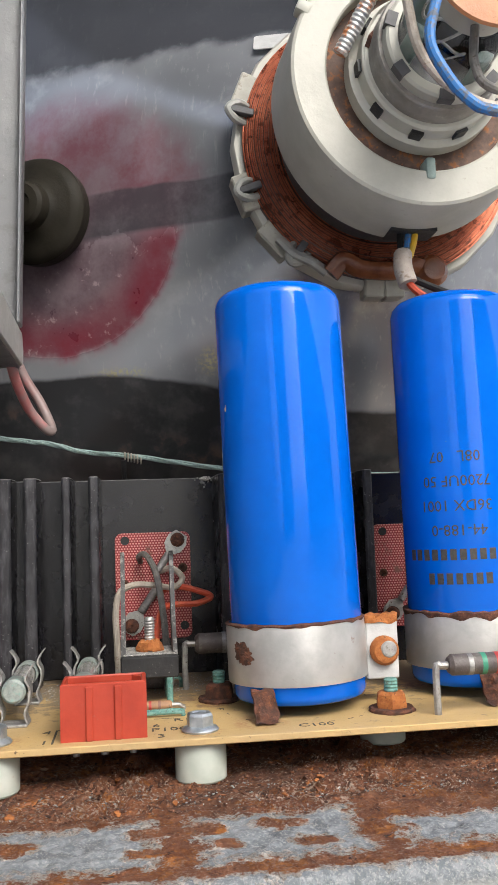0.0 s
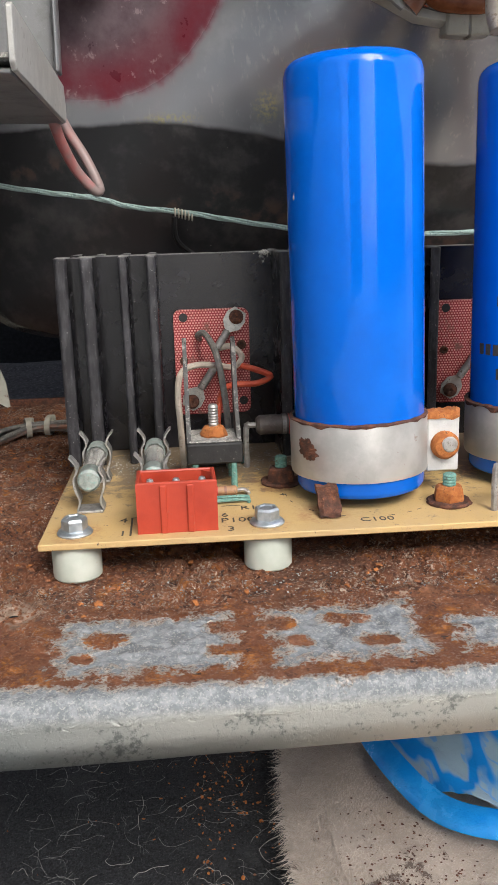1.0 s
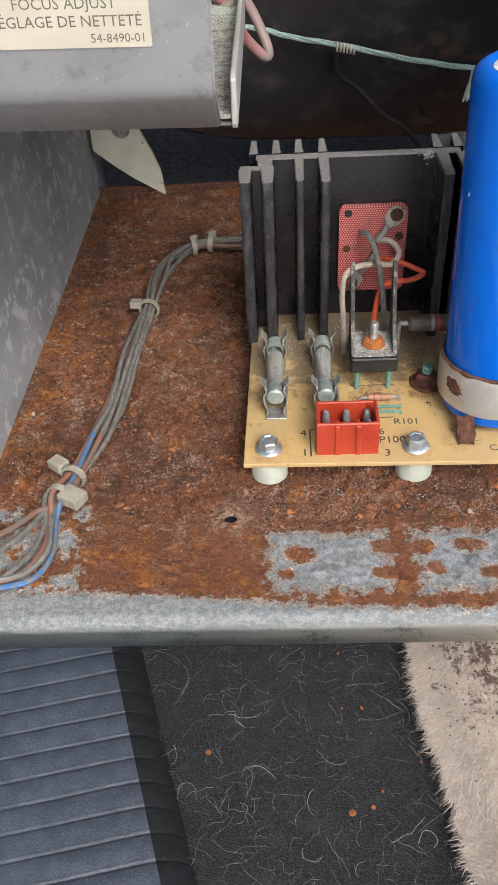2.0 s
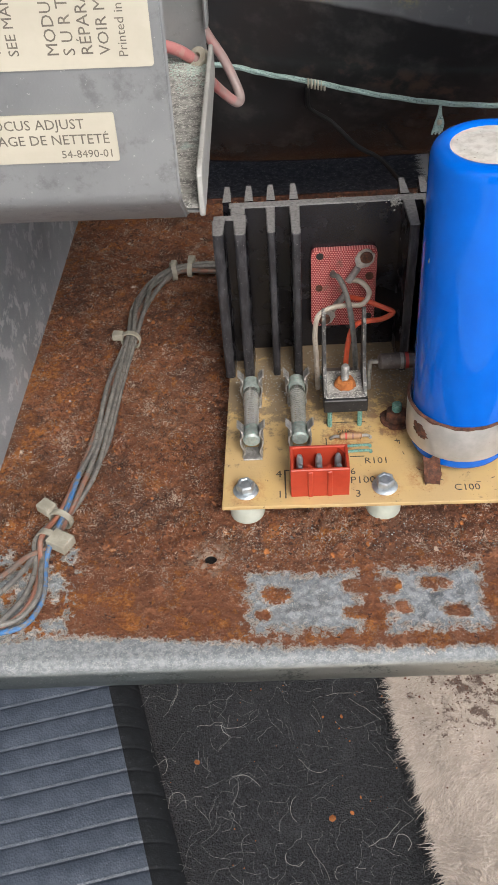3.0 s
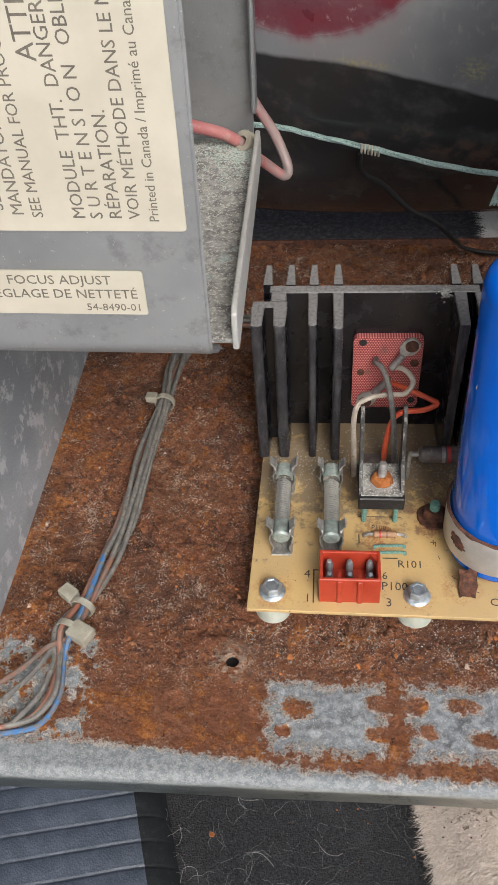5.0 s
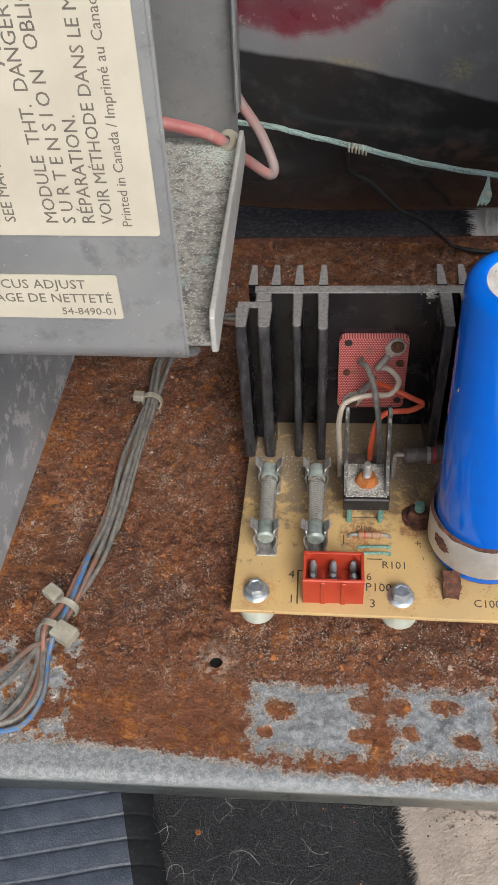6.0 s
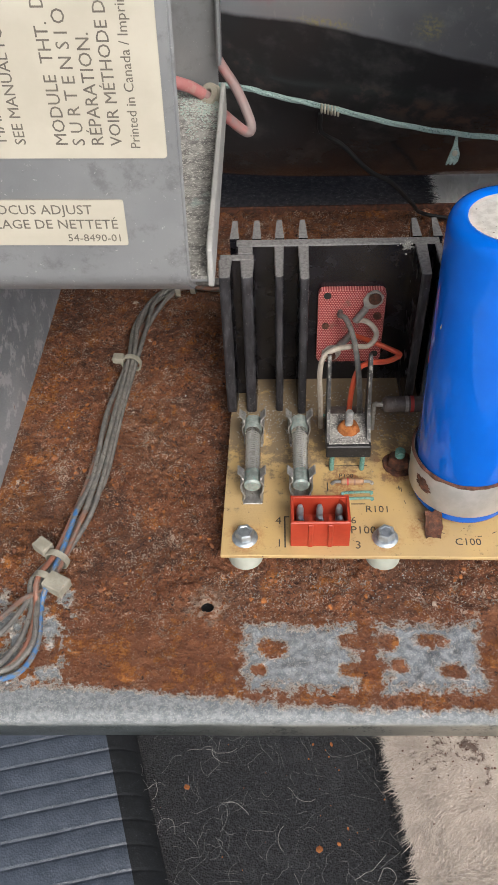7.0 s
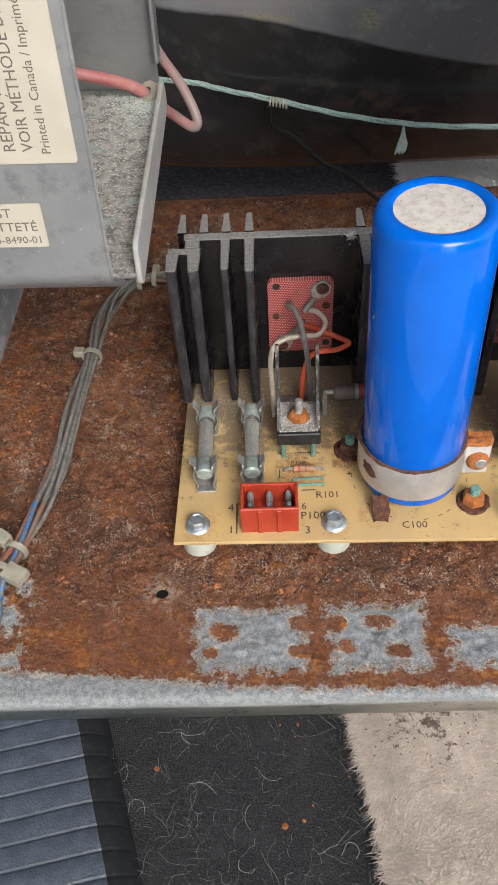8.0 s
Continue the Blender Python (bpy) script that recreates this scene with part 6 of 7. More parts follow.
# ---- rectifier block with its bracket ----
def make_rectifier():
    r = thing("bridge_rectifier", "black rectifier block in a forked bracket with a rusty stud", "rectifier", (0.0445, 0.044, TOP))
    x0, x1, y0, y1, z0, z1 = 0.0368, 0.0524, 0.0350, 0.0510, 0.0182, 0.0240
    part("body", box(x0, x1, y0, y1, z0, z1, 0.0004), black_plastic, r, smooth=False)
    own = box(x0 + 0.0008, x1 - 0.0008, y0 + 0.0012, y1, z1, z1 + 0.0005, 0.0002)
    part("dusty_top", own, corroded, r, "top crusted with pale dust", smooth=False)
    for x, w in ((x0 + 0.0002, 0.0012), (x1 - 0.0014, 0.0012)):
        out = [(0.0372, z1), (0.0500, z1), (0.0512, 0.0300), (0.0540, 0.0505), (0.0520, 0.0515), (0.0500, 0.0500), (0.0440, 0.0320)]
        own = plate(out, 0, w)
        own.transform(Matrix(((0, 1, 0, x), (1, 0, 0, 0), (0, 0, 1, 0), (0, 0, 0, 1))))
        bmesh.ops.recalc_face_normals(own, faces=own.faces[:])
        part("bracket_arm", own, dark_bracket, r, "dark upright bracket arm", smooth=False)
    prof = [(0, 0)] + [(0.0013 + 0.0002 * (i % 2), 0.0004 * i) for i in range(22)] + [(0.0011, 0.0092), (0, 0.0092)]
    part("stud", lathe(prof, 14, Matrix.Translation((0.0448, 0.0430, z1 + 0.0004))), dull_tin, r, "threaded stud")
    nut = lathe([(0, 0), (0.0036, 0), (0.0038, 0.0006), (0.0033, 0.0024), (0.0024, 0.0030), (0, 0.0030)], 22, Matrix.Translation((0.0448, 0.0430, z1 + 0.0004)))
    for v in nut.verts:
        v.co += Vector((noise.noise(v.co * 900), noise.noise(v.co * 900 + Vector((3, 0, 0))), noise.noise(v.co * 900 + Vector((0, 9, 0))))) * 0.0007
    part("rusted_nut", nut, orange_rust, r, "orange rusted nut")
    for x in (x0 + 0.0022, x1 - 0.0026):
        for y in (y0 + 0.0012, y1 - 0.003):
            part("leg", rod((x, y, TOP), (x, y, z0), 0.0009, 8), verdigris, r, "green tarnished leg")
    return r


make_rectifier()


def make_low_block():
    b = thing("block_resistor", "dusty brown block resistor lying on the board behind the rectifier", "resistor", (0.0452, 0.0604, TOP), "resistors")
    part("body", box(0.0385, 0.0520, 0.0576, 0.0632, TOP + 0.0003, TOP + 0.0052, 0.0006, 2), brown_part, b)
    for x in (0.0372, 0.0533):
        s = 1 if x > 0.045 else -1
        part("lead", tube([(x - s * 0.0016, 0.0604, TOP + 0.0028), (x, 0.0604, TOP + 0.0028), (x + s * 0.0008, 0.0604, TOP + 0.0020), (x + s * 0.0008, 0.0604, TOP)], 0.0006, 8, 4), verdigris, b, "green tarnished lead")
    return b


make_low_block()


def wire(name, label, pts, r, mat, seg=8, group="wires"):
    w = thing(name, label, "wire", pts[0], group)
    part("insulation", tube(pts, r, seg, 8), mat, w)
    return w


wire("lead_wire", "grey lead curled over the red socket board", [(0.0430, 0.0800, 0.0475), (0.0425, 0.0760, 0.0492), (0.0442, 0.0735, 0.0500), (0.0462, 0.0700, 0.0475), (0.0478, 0.0640, 0.0430), (0.0492, 0.0590, 0.0330), (0.0498, 0.0560, 0.0230), (0.0498, 0.0560, TOP)], 0.0010, grey_wire)
wire("lead_wire", "white lead looped in front of the red socket board", [(0.0488, 0.0795, 0.0442), (0.0530, 0.0770, 0.0450), (0.0560, 0.0740, 0.0420), (0.0530, 0.0705, 0.0395), (0.0470, 0.0690, 0.0405), (0.0410, 0.0670, 0.0410), (0.0365, 0.0650, 0.0390), (0.0352, 0.0620, 0.0330), (0.0355, 0.0590, 0.0250), (0.0360, 0.0570, TOP)], 0.0010, white_wire)
wire("lead_wire", "red lead looped past the heat sink", [(0.0478, 0.0795, 0.0370), (0.0540, 0.0730, 0.0395), (0.0610, 0.0700, 0.0380), (0.0645, 0.0690, 0.0362), (0.0600, 0.0675, 0.0345), (0.0530, 0.0665, 0.0345), (0.0490, 0.0640, 0.0330), (0.0470, 0.0610, 0.0250), (0.0465, 0.0600, TOP)], 0.0010, red_wire)


def make_resistor(name, label, p, q, r, mat, bands, legs=True):
    t = thing(name, label, "resistor", (*((Vector(p) + Vector(q)) / 2).xy, TOP), "resistors")
    p, q = Vector(p), Vector(q)
    d = (q - p).normalized()
    length = (q - p).length
    body = part("body", lathe([(0, 0), (r * 0.7, 0), (r, r * 0.35), (r, length - r * 0.35), (r * 0.7, length), (0, length)], 20, along(p, q)), mat, t)
    for f, m in bands:
        part("band", lathe([(r * 1.015, 0), (r * 1.03, 0.0001), (r * 1.03, length * 0.08), (r * 1.015, length * 0.081)], 20, along(p + d * length * f, q), close=False), m, body)
    if legs:
        for e, s in ((p, -1), (q, 1)):
            o = e + d * s * 0.003
            part("lead", tube([e, e + d * s * 0.0018, o + Vector((0, 0, -0.0008)), (o.x, o.y, TOP)], 0.0006 if r < 0.002 else 0.0009, 8, 4), dull_tin, t, "tarnished lead")
    return t


red_band = surface("red_band", (0.4, 0.03, 0.03), (0.45, 0.05, 0.04), 300, 0.5)
green_band = surface("green_band", (0.04, 0.25, 0.15), (0.06, 0.3, 0.18), 300, 0.5)
tan_body = surface("tan_body", (0.30, 0.165, 0.085), (0.36, 0.20, 0.105), 500, 0.5, c3=(0.2, 0.14, 0.09), spots=1200, amount=0.58)
make_resistor("power_resistor", "grey-brown power resistor with a red band", (0.0582, 0.0560, 0.0238), (0.0740, 0.0560, 0.0238), 0.0030, brown_part, ((0.62, red_band), (0.5, dull_tin)))
make_resistor("small_resistor", "small tan resistor lying on the board", (0.0420, 0.0292, TOP + 0.0014), (0.0500, 0.0292, TOP + 0.0014), 0.0013, tan_body, ((0.25, red_band), (0.55, orange_wire)))
make_resistor("power_resistor", "brown power resistor with a green band on bent leads", (0.1165, 0.0050, 0.0225), (0.1320, 0.0045, 0.0225), 0.0026, brown_part, ((0.52, green_band), (0.3, dull_tin), (0.75, red_band)))
for k, y in enumerate((0.0245, 0.0218)):
    j = thing("jumper_wire", "green corroded wire jumper on the board", "wire", (0.048, y, TOP), "jumpers")
    part("bare_wire", tube([(0.0425, y, TOP), (0.0428, y, TOP + 0.0009), (0.0520, y + 0.0003, TOP + 0.0009), (0.0523, y, TOP)], 0.0005, 8, 4), verdigris, j)


# ---- cable loom, ties ----
LOOM = [(0.012, 0.1530, 0.0035), (-0.0071, 0.1530, 0.0035), (-0.0186, 0.1550, 0.004), (-0.0268, 0.1525, 0.004), (-0.0362, 0.1410, 0.004), (-0.0402, 0.1236, 0.004), (-0.0416, 0.1016, 0.004), (-0.0444, 0.0710, 0.004), (-0.0478, 0.0395, 0.004), (-0.0521, 0.0225, 0.004), (-0.0558, 0.0042, 0.004), (-0.0600, -0.0079, 0.004)]


def make_loom():
    loom = thing("cable_loom", "grey, orange and blue wires tied in a loom on the tray", "cable", (-0.045, 0.07, 0.0))
    fan = [((-0.0640, -0.0150, 0.004), (-0.0680, -0.0240, 0.005), (-0.0760, -0.0360, 0.007)), ((-0.0622, -0.0170, 0.003), (-0.0640, -0.0290, 0.003), (-0.0700, -0.0395, 0.004)), ((-0.0606, -0.0170, 0.003), (-0.0612, -0.0300, 0.003), (-0.0670, -0.0385, 0.003), (-0.080, -0.0420, 0.004)), ((-0.0590, -0.0160, 0.003), (-0.0580, -0.0290, 0.002), (-0.0625, -0.0390, 0.002), (-0.075, -0.0425, 0.002)), ((-0.0650, -0.0140, 0.005), (-0.0700, -0.0220, 0.007), (-0.079, -0.032, 0.009)), ((-0.0600, -0.0165, 0.004), (-0.0590, -0.0290, 0.004), (-0.0640, -0.0370, 0.003), (-0.072, -0.0405, 0.004))]
    mats = (grey_wire, grey_wire, orange_wire, dusty_blue_wire, rusty_wire, grey_wire)
    for k in range(6):
        pts = []
        for i, p in enumerate(LOOM):
            a = 2 * math.pi * k / 6 + 0.5 * i
            tight = i in (2, 3, 6, 10)
            rr = 0.0016 if tight else 0.0023 + 0.0012 * math.sin(i * 1.7 + k)
            q = LOOM[min(i + 1, len(LOOM) - 1)], LOOM[max(i - 1, 0)]
            d = (Vector(q[0]) - Vector(q[1])).normalized()
            side = Vector((d.y, -d.x, 0))
            pts.append(Vector(p) + side * rr * math.cos(a) * 1.25 + Vector((0, 0, max(-0.0026, rr * math.sin(a) * 0.8))))
        pts += [Vector(p) for p in fan[k]]
        if k in (2, 3, 4):
            part("wire", tube(pts[:10], 0.00095, 8, 6), (rusty_wire if k == 2 else grey_wire), loom, ("dusty red wire" if k == 2 else "grey dusty wire"))
            pts = pts[9:]
        part("wire", tube(pts, 0.00095, 8, 6), mats[k], loom, ("grey wire", "grey wire", "orange wire", "dusty blue wire", "dusty red wire", "grey wire")[k])
    return loom


make_loom()


def make_tie(i, head, size=1.0, f=0.0):
    p, q = Vector(LOOM[i]), Vector(LOOM[i + 1])
    c = p.lerp(q, f)
    d = (q - p).normalized()
    t = thing("cable_tie", "yellowed nylon cable tie round the loom", "cable tie", (c.x, c.y, 0), "cable ties")
    m = along(c, c + d)
    own = lathe([(0.0037, -0.0011), (0.0043, -0.0011), (0.0043, 0.0011), (0.0037, 0.0011), (0.0037, -0.0011)], 24, Matrix.Diagonal((1.0, 1.0, 1, 1)), close=False)
    own.transform(m)
    for v in own.verts:
        v.co.z = max(0.0006, v.co.z)
    part("strap", own, tie_nylon, t)
    h = c + Vector(head)
    side = Vector((d.y, -d.x, 0)).normalized()
    hm = Matrix.Translation(h) @ Vector((head[0], head[1], 0)).to_track_quat("X", "Z").to_matrix().to_4x4()
    part("head", box(-0.0030 * size, 0.0022 * size, -0.0021 * size, 0.0021 * size, -0.0016, 0.0016 * size, 0.0005, 2, m=hm), tie_nylon, t, smooth=False)
    return t


make_tie(1, (0.0003, 0.0035, 0.0025), 0.8, 0.95)
make_tie(2, (0.0003, 0.0035, 0.0022), 0.7, 0.95)
make_tie(6, (-0.0056, 0.0006, 0.0024), 0.9)
make_tie(10, (-0.0056, 0.0042, 0.0020), 1.15, 0.15)
make_tie(10, (0.0054, -0.0030, 0.0014), 1.5, 0.85)


# ---- twine across the tube, black cable ----
def make_twine():
    t = thing("twine", "green braided twine knotted across the picture tube", "twine", (0.04, 0.153, 0.088))
    base = [(-0.0470, 0.1610, 0.1030), (-0.0300, 0.1600, 0.0997), (-0.0086, 0.1600, 0.0963), (0.0076, 0.1600, 0.0941), (0.0210, 0.1595, 0.0905), (0.0414, 0.1545, 0.0878), (0.0650, 0.1500, 0.0835), (0.0905, 0.1480, 0.0795), (0.1150, 0.1470, 0.0775), (0.1450, 0.1470, 0.0770), (0.1900, 0.148, 0.078)]
    line = smooth_line(base, 10)
    for k in range(3):
        pts = []
        for i, p in enumerate(line):
            a = i * 0.35 + 2 * math.pi * k / 3
            pts.append(p + Vector((0, math.cos(a), math.sin(a))) * 0.0005)
        part("strand", tube(pts, 0.00065, 6, 1), twine_fibre, t)
    kn = Vector((0.0414, 0.1545, 0.0878))
    for i in range(6):
        x = kn.x - 0.0034 + 0.0013 * i
        part("whipping", ring(0.0016, 0.0004, 0, 20, 6, (0, 0), bm=None), tie_nylon, t)
        ob = t.children[-1]
        ob.data.transform(PLACE[t])
        ob.data.transform(Matrix.Translation((x, kn.y, kn.z - 0.0003 * i)) @ Euler((0, 0, radians(90))).to_matrix().to_4x4())
        ob.data.transform(PLACE[t].inverted())
    own = bmesh.new()
    for i in range(9):
        dx = (i - 4) * 0.0006
        tube([(0.0905, 0.1478, 0.0790), (0.0905 + dx * 0.3, 0.1472, 0.0745), (0.0905 + dx * 0.7, 0.1468, 0.0715), (0.0903 + dx * 0.8 - 0.0005, 0.1465, 0.0672 + 0.0006 * (i % 3))], 0.0004, 5, 4, own)
    part("tassel", own, twine_fibre, t, "frayed twine end")
    part("tassel_knot", lathe([(0, 0), (0.0012, 0.0002), (0.0015, 0.0012), (0.0011, 0.0024), (0, 0.0026)], 12, Matrix.Translation((0.0905, 0.1474, 0.0708))), tie_nylon, t)
    return t


make_twine()
wire("black_cable", "thin black cable hanging from the twine", [(0.0375, 0.1535, 0.0862), (0.0385, 0.1560, 0.0770), (0.0475, 0.1600, 0.0690), (0.0590, 0.1600, 0.0575), (0.0700, 0.1660, 0.0480), (0.0830, 0.1830, 0.0270), (0.0920, 0.2050, 0.0080), (0.1050, 0.2080, 0.0030), (0.1300, 0.2060, 0.0020)], 0.0010, black_wire)


# ---- floor around the tray ----
def make_rib_mat_thing():
    m = thing("ribbed_sill_mat", "blue-grey ribbed vinyl sill strip with a dark rolled edge", "floor mat", (-0.09, -0.05, FLOOR))
    z = FLOOR + 0.012
    ang = Matrix.Translation((-0.0529, -0.0200, 0)) @ Euler((0, 0, radians(17.5))).to_matrix().to_4x4()
    n = 660

    def rib(y):
        """A narrow groove, then a low ridge nearer its far side."""
        ph = ((0.0138 - y) / 0.0100) % 1.0
        gap = min(ph, 1 - ph)
        return 0.00045 * math.sin(math.pi * min(1.0, ph / 0.84) ** 0.9) - 0.0006 * math.exp(-(gap / 0.05) ** 2)

    def strip(xs, deep):
        own, rows = bmesh.new(), []
        for i in range(n + 1):
            y = -0.14 + 0.30 * i / n
            rows.append([own.verts.new((x, y - 0.10 * (x + 0.02) + 0.0004 * noise.noise(Vector((x * 60, y * 60, 0))), z + drop + deep * rib(y))) for x, drop in xs])
        for a, b in zip(rows, rows[1:]):
            for i in range(len(xs) - 1):
                own.faces.new((a[i], a[i + 1], b[i + 1], b[i]))
        own.transform(ang)
        bmesh.ops.recalc_face_normals(own, faces=own.faces[:])
        return own
    part("ribbed_top", strip(((-0.16, 0), (-0.12, 0), (-0.08, 0), (-0.055, 0), (-0.03, 0), (-0.012, 0), (-0.003, 0), (0.0, -0.0003)), 1.0), ribbed, m, sharp=80)
    part("rolled_edge", strip(((0.0, -0.0003), (0.0030, -0.0014), (0.0060, -0.0034), (0.0090, -0.0064), (0.0112, -0.0094), (0.0122, -0.0118)), 0.5), dark_vinyl, m, "dark rolled edge", sharp=80)
    own = box(-0.16, -0.001, -0.13, 0.16, FLOOR, z - 0.002)
    own.transform(ang)
    part("core", own, felt_dark, m)
    return m


make_rib_mat_thing()


def make_sheepskin():
    s = thing("sheepskin_rug", "cream sheepskin rug, matted and dirty", "rug", (0.17, 0.05, FLOOR))

    def edge(y):
        return 0.066 + 0.010 * noise.noise(Vector((y * 14, 2, 0))) + 0.18 * max(0, -(y + 0.02)) + 0.02 * max(0, y)

    def height(x, y):
        return FLOOR + 0.013 + 0.004 * noise.noise(Vector((x * 25, y * 25, 3)))
    own = bmesh.new()
    rows = []
    for j in range(60):
        y = -0.17 + 0.52 * j / 59
        e = edge(y)
        row = []
        for i in range(30):
            x = e + 0.003 + 0.28 * i / 29
            row.append(own.verts.new((x, y, height(x, y) - (0.012 if i == 0 else 0.0) - 0.004)))
        rows.append(row)
    for a, b in zip(rows, rows[1:]):
        for i in range(29):
            own.faces.new((a[i], a[i + 1], b[i + 1], b[i]))
    part("hide", own, wool, s)
    verts, faces = [], []
    rng = random.Random(5)
    for k in range(85000):
        y = rng.uniform(-0.14, 0.14)
        x = edge(y) + (0.10 * rng.random() ** 1.2 if k > 20000 else abs(rng.gauss(0, 0.004)) - 0.002 * noise.noise(Vector((y * 260, 1, 2))))
        z = height(x, y) - 0.005
        flow = noise.noise(Vector((x * 30, y * 30, 8))) * 2.2 + math.pi
        out = Vector((math.cos(flow) - (0.7 if k < 20000 else 0.2), math.sin(flow) - 0.4, 0.05 + 0.14 * rng.random()))
        out = (out + Vector((rng.gauss(0, 0.55), rng.gauss(0, 0.55), 0))).normalized()
        length, w = rng.uniform(0.0014, 0.0036 if k < 20000 else 0.009), rng.uniform(0.00008, 0.00020)
        side = out.cross(Vector((0, 0, 1))).normalized() * w
        p = Vector((x, y, z))
        mid = p + out * length * 0.55 + Vector((0, 0, 0.0012))
        tip = p + out * length + Vector((rng.gauss(0, 0.001), rng.gauss(0, 0.001), -0.0006))
        up = out.cross(side).normalized() * w * 0.6
        b = len(verts)
        verts += [p - side, p + side, p + up, mid - side * 0.8, mid + side * 0.8, mid + up * 0.8, tip]
        faces += [(b, b + 1, b + 4, b + 3), (b + 1, b + 2, b + 5, b + 4), (b + 2, b, b + 3, b + 5), (b + 3, b + 4, b + 6), (b + 4, b + 5, b + 6), (b + 5, b + 3, b + 6)]
    me = bpy.data.meshes.new("wool_pile")
    me.from_pydata(verts, [], faces)
    me.transform(PLACE[s].inverted())
    me.materials.append(wool)
    ob = new("wool_pile", me)
    ob.parent = s
    ob["kind"] = "stuff"
    rng = random.Random(9)
    own = bmesh.new()
    for k in range(700):
        y = rng.gauss(0.004, 0.018)
        x = max(edge(y) + 0.004, rng.gauss(0.097, 0.012))
        bmesh.ops.create_icosphere(own, subdivisions=1, radius=rng.uniform(0.0001, 0.00042), matrix=Matrix.Translation((x, y, height(x, y) + 0.001)) @ Matrix.Diagonal((rng.uniform(0.6, 1.6), rng.uniform(0.6, 1.6), 0.5, 1)))
    part("soil", own, dark_rust, s, "dark dirt caught in the wool", kind="stuff")
    return s


make_sheepskin()


def make_back_fur():
    s = thing("fleece_pad", "white fleece edge lying behind the tray", "rug", (0.16, 0.26, -0.03))
    rng = random.Random(8)
    own = bmesh.new()
    bmesh.ops.create_grid(own, x_segments=30, y_segments=16, size=0.5)
    for v in own.verts:
        x, y = 0.179 + v.co.x * 0.13, 0.262 + v.co.y * 0.075
        x += max(0, -v.co.x - 0.2) * 0.05 * noise.noise(Vector((0, y * 70, 5)))
        v.co = Vector((x, y, -0.016 + 0.006 * noise.noise(Vector((x * 40, y * 40, 0))) - 0.01 * max(0, abs(v.co.x) - 0.42) * 10))
    part("pad", own, white_fleece, s)
    verts, faces = [], []
    for k in range(14000):
        x, y = 0.115 + 0.12 * rng.random() ** 2.2, rng.uniform(0.225, 0.30)
        out = Vector((-0.8 + rng.gauss(0, 0.4), -0.5 + rng.gauss(0, 0.4), 0.2 + 0.6 * rng.random())).normalized()
        p, ln, w = Vector((x, y, -0.012)), rng.uniform(0.004, 0.014), rng.uniform(0.00015, 0.0004)
        side = out.cross(Vector((0, 0, 1))).normalized() * w
        b = len(verts)
        verts += [p - side, p + side, p + Vector((0, 0, w)), p + out * ln]
        faces += [(b, b + 1, b + 3), (b + 1, b + 2, b + 3), (b + 2, b, b + 3)]
    me = bpy.data.meshes.new("fleece_pile")
    me.from_pydata(verts, [], faces)
    me.transform(PLACE[s].inverted())
    me.materials.append(white_fleece)
    ob = new("fleece_pile", me)
    ob.parent = s
    ob["kind"] = "stuff"
    return s


white_fleece = surface("white_fleece", (0.84, 0.83, 0.81), (0.90, 0.89, 0.87), 60, 0.9, c3=(0.4, 0.37, 0.33), spots=300, amount=0.66)
make_back_fur()


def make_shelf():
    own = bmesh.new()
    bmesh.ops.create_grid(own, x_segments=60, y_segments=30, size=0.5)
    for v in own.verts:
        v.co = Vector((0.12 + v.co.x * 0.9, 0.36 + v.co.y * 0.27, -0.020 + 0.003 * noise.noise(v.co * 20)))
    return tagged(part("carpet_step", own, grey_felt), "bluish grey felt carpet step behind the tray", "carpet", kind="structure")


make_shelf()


def make_hairs():
    own = bmesh.new()
    rng = random.Random(3)
    for k in range(760):
        p = Vector((rng.uniform(-0.05, 0.10), rng.uniform(-0.10, 0.16), FLOOR + 0.0022))
        a = rng.uniform(0, 2 * math.pi)
        pts, ln = [p.copy()], rng.uniform(0.002, 0.0075)
        for i in range(4):
            a += rng.gauss(0, 0.55)
            p = p + Vector((math.cos(a), math.sin(a), 0)) * ln / 2
            pts.append(p + Vector((0, 0, rng.uniform(0, 0.001))))
        tube(pts, rng.uniform(0.00003, 0.00008), 4, 3, own)
    tagged(part("pet_hairs", own, straw), "pale hairs strewn on the black carpet", "hair", kind="stuff")
    own = bmesh.new()
    for k in range(48):
        p = Vector((rng.uniform(-0.035, 0.075), rng.uniform(-0.09, 0.12), FLOOR + 0.0026))
        a, ln, curl = rng.uniform(0, 2 * math.pi), rng.uniform(0.002, 0.0065), rng.gauss(0, 0.35)
        pts = [p.copy()]
        for i in range(6):
            a += curl + rng.gauss(0, 0.25)
            p = p + Vector((math.cos(a), math.sin(a), 0)) * ln / 2
            pts.append(p + Vector((0, 0, rng.uniform(0, 0.0014))))
        tube(pts, rng.uniform(0.00006, 0.00012), 5, 3, own)
    return tagged(part("long_pet_hairs", own, bright_straw), "long curled pale hairs on the black carpet", "hair", kind="stuff")


make_hairs()


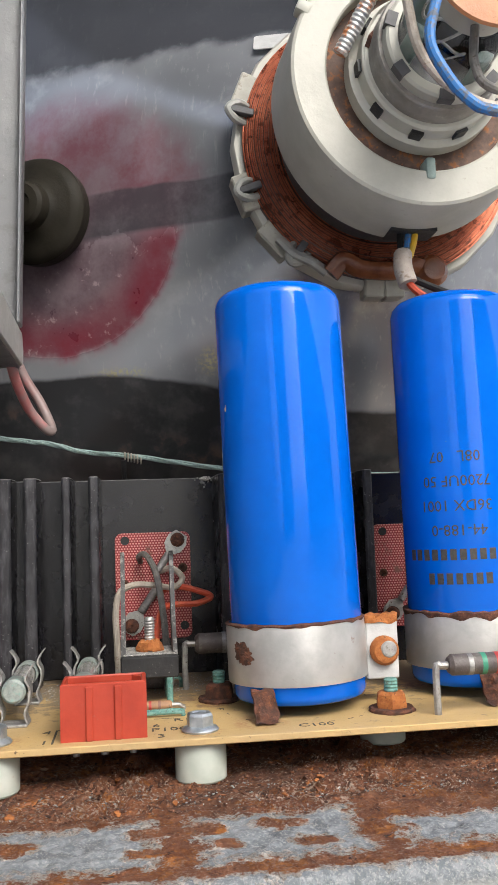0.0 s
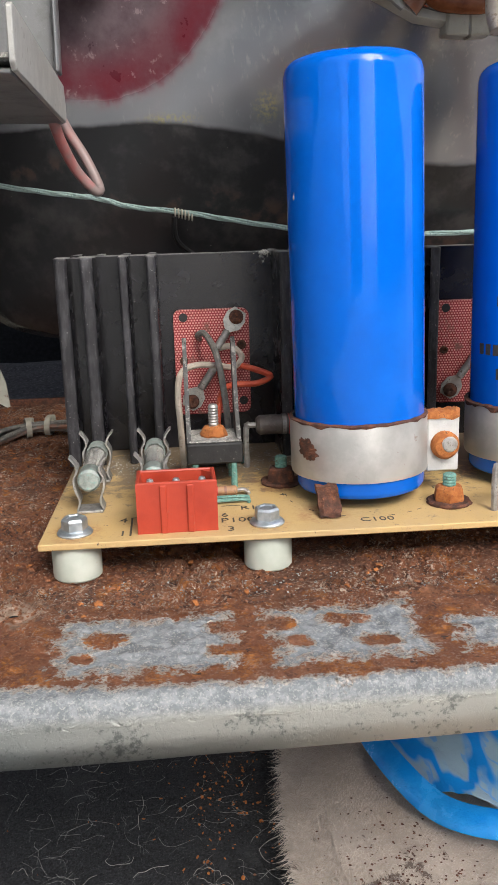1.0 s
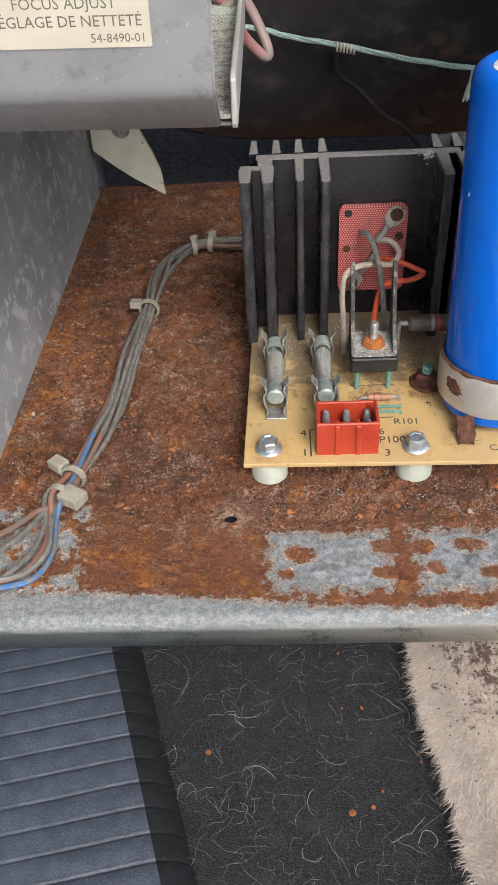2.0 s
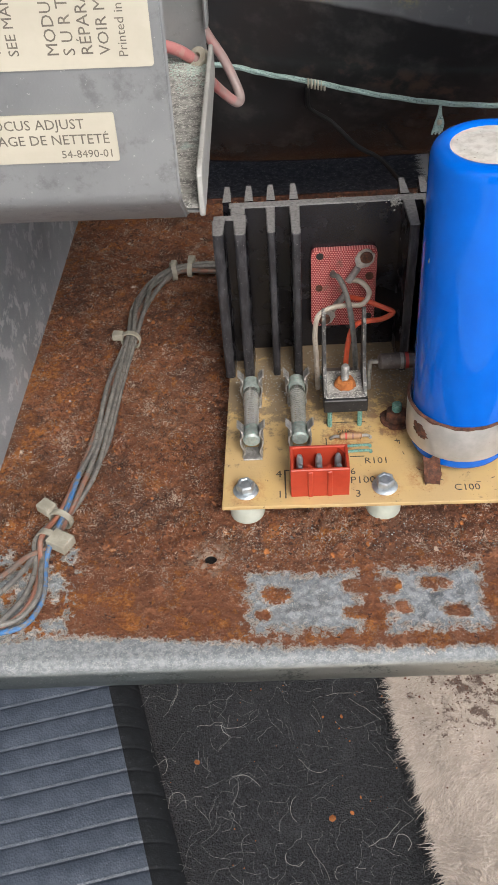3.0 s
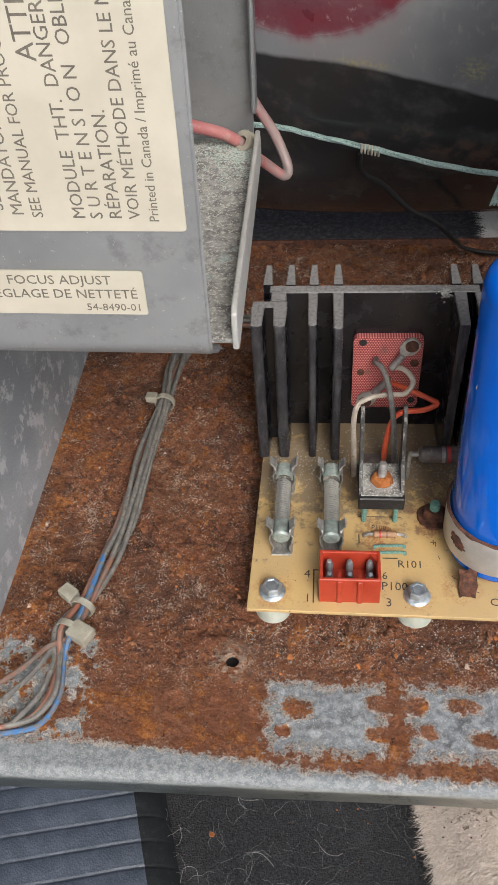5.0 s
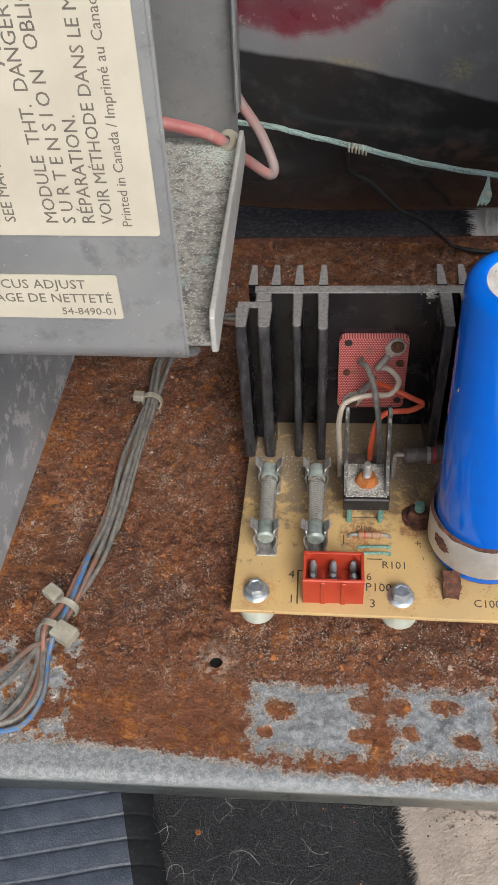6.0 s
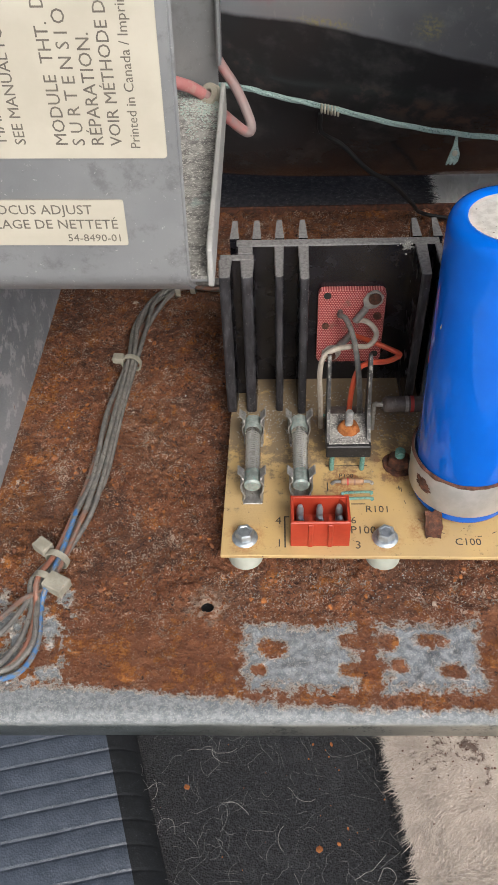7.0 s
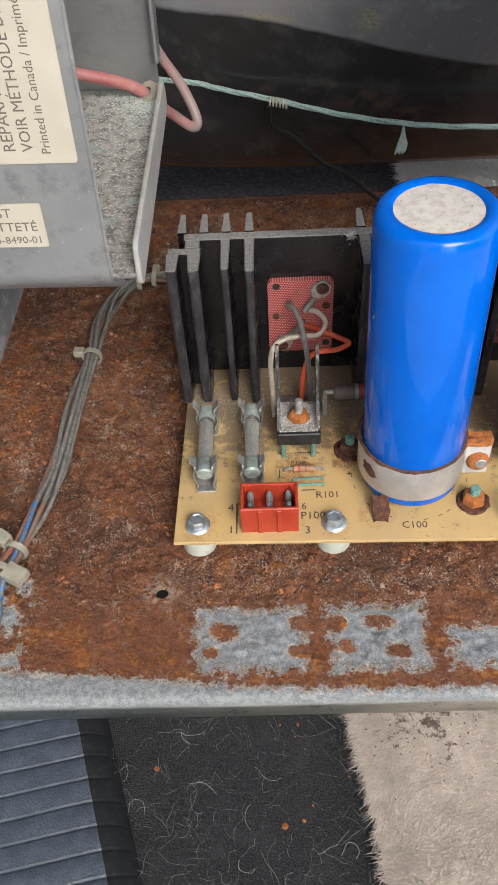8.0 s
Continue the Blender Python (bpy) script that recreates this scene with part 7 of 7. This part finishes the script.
def make_flakes():
    own = bmesh.new()
    rng = random.Random(4)
    spots = [(-0.0200, -0.0305, 0.0016), (0.035, -0.055, 0.0016), (0.043, -0.053, 0.0011), (0.042, -0.012, 0.0010), (0.034, -0.012, 0.0007), (0.047, -0.047, 0.0008)]
    spots += [(rng.gauss(0.03, 0.03), rng.gauss(0.0, 0.05), rng.uniform(0.00015, 0.0005)) for k in range(80)] + [(rng.gauss(0.045, 0.012), rng.gauss(0.085, 0.03), rng.uniform(0.0002, 0.0008)) for k in range(260)]
    for x, y, r in spots:
        bmesh.ops.create_icosphere(own, subdivisions=1, radius=r, matrix=Matrix.Translation((x, y, FLOOR + 0.0022)) @ Euler((rng.random(), rng.random(), rng.random() * 6)).to_matrix().to_4x4() @ Matrix.Diagonal((1, rng.uniform(0.5, 1.2), 0.4, 1)))
    return tagged(part("rust_flakes", own, orange_rust), "orange rust flakes fallen on the carpet", "rust flakes", kind="stuff")


make_flakes()


def make_crumbs():
    """Loose scale and pale crumbs on the tray and the back of the board."""
    rng = random.Random(11)
    for name, mat, n, label in (("rust_scale", scale_mix, 7500, "loose brown and orange rust scale on the tray"), ("rust_flake_bed", flake_mix, 2600, "thick brown and orange rust flakes lifting off the tray"), ("pale_crumbs", corroded, 2100, "pale crumbs on tray and board")):
        verts, faces = [], []
        ico = bmesh.new()
        bmesh.ops.create_icosphere(ico, subdivisions=1, radius=1.0)
        vs, fs = [v.co.copy() for v in ico.verts], [[v.index for v in f.verts] for f in ico.faces]
        ico.free()
        for k in range(n):
            on_board = name == "pale_crumbs" and k < 1500
            if on_board:
                x, y, z = rng.uniform(0.004, 0.078), rng.choice((0.064, 0.066, 0.072, 0.080)) - abs(rng.gauss(0, 0.008)), TOP
            else:
                x, y, z = rng.uniform(-0.080, 0.13), rng.uniform(-0.018, 0.19), 0.0
                if y > 0.0 and x > 0 and name == "pale_crumbs":
                    y = rng.uniform(-0.015, 0.0)
            r = rng.uniform(0.0002, 0.0008) if name == "rust_scale" else rng.uniform(0.00015, 0.0005)
            if name == "rust_flake_bed":
                thick = noise.noise(Vector((x * 42, y * 42, 3))) + (0.25 if x < -0.055 + 0.1 * y else 0.0) + (0.12 if y < 0.03 else 0.0)
                r = rng.uniform(0.0005, 0.0014) * (1.0 if thick > rng.uniform(-0.15, 0.3) else 0.3)
                x = max(x, -0.080 + 0.0275 * y)
            m = Matrix.Translation((x, y, z)) @ Euler((rng.gauss(0, 0.25), rng.gauss(0, 0.25), rng.random() * 6)).to_matrix().to_4x4() @ Matrix.Diagonal((r, r * rng.uniform(0.5, 1), min(r * 0.4, 0.0004), 1))
            b = len(verts)
            verts += [m @ (v * rng.uniform(0.45, 1.25)) for v in vs]
            faces += [[b + i for i in f] for f in fs]
        me = bpy.data.meshes.new(name)
        me.from_pydata(verts, [], faces)
        me.materials.append(mat)
        tagged(new(name, me), label, "crumbs", kind="stuff")


make_crumbs()


def make_trim_tray():
    t = thing("plastic_trim", "grey plastic trim panel with a recessed dark slot on the carpet", "plastic trim", (0.060, 0.185, FLOOR))
    m = Matrix.Translation((0.0205, 0.112, FLOOR)) @ Euler((0, 0, radians(15))).to_matrix().to_4x4()
    outer, inner = rounded(0, 0.082, 0, 0.125, 0.0105, 6), rounded(0.0115, 0.0725, 0.024, 0.110, 0.004, 6)
    own, loops = bmesh.new(), []
    for line, z in ((outer, 0.0002), (outer, 0.0064), ([(x + 0.0016 * (1 if x < 0.041 else -1), y + 0.0016 * (1 if y < 0.06 else -1)) for x, y in outer], 0.0080), (inner, 0.0080), (inner, 0.0030)):
        loops.append([own.verts.new((x, y, z)) for x, y in line])
    for a, b in zip(loops, loops[1:]):
        for i in range(len(a)):
            j = (i + 1) % len(a)
            own.faces.new((a[i], a[j], b[j], b[i]))
    bmesh.ops.recalc_face_normals(own, faces=own.faces[:])
    own.transform(m)
    part("frame", own, trim_plastic, t, sharp=30)
    part("flap", box(0.0117, 0.0450, 0.0300, 0.1098, 0.0028, 0.0060, 0.0012, 2, m=m), trim_plastic, t)
    part("ledge", box(0.0453, 0.0723, 0.0242, 0.0410, 0.0028, 0.0050, 0.0008, 2, m=m), trim_plastic, t)
    part("slot_floor", box(0.0117, 0.0723, 0.0242, 0.1098, 0.0008, 0.0026, m=m), black_plastic, t, "dark recess")
    return t


make_trim_tray()


def make_bag_thing():
    b = thing("plastic_bag", "crumpled translucent blue plastic bag on the sheepskin", "plastic bag", (0.15, 0.09, FLOOR + 0.012))
    own = bmesh.new()
    bmesh.ops.create_grid(own, x_segments=80, y_segments=80, size=0.5)
    for v in own.verts:
        u, w = v.co.x * 2, v.co.y * 2
        r = max(abs(u), abs(w))
        x = 0.173 + u * 0.071 + 0.003 * noise.noise(Vector((w * 2.2, 0, 4)))
        y = 0.105 + w * 0.092 - 0.036 * u + 0.004 * noise.noise(Vector((u * 2.2, 3, 4)))
        y -= -0.008 + 0.018 * (1 - u * u) * max(0.0, -w)
        fold = abs(noise.noise(Vector((u * 3 + w * 1.5, w * 2, 1)))) * 0.010 + abs(noise.noise(Vector((u * 8, w * 7 + u * 4, 2)))) * 0.005
        z = FLOOR + 0.017 + 0.006 * max(0.0, 1 - r ** 3) + fold * 0.7
        v.co = Vector((x, y, z))
    bmesh.ops.solidify(own, geom=own.faces[:], thickness=0.0002)
    part("film", own, polythene, b)
    hem = [(0.0950, 0.170), (0.0985, 0.118), (0.0940, 0.092), (0.0945, 0.070), (0.0985, 0.0470), (0.1060, 0.0310), (0.1150, 0.0205), (0.1330, 0.0120), (0.1550, 0.0060)]
    part("hem", tube([(x + 0.005, y + 0.008, FLOOR + 0.0195 + 0.0012 * math.sin(i * 2.1)) for i, (x, y) in enumerate(hem)], 0.0046, 10, 8, flat=0.30), blue_film, b, "deep blue folded hem")
    return b


make_bag_thing()
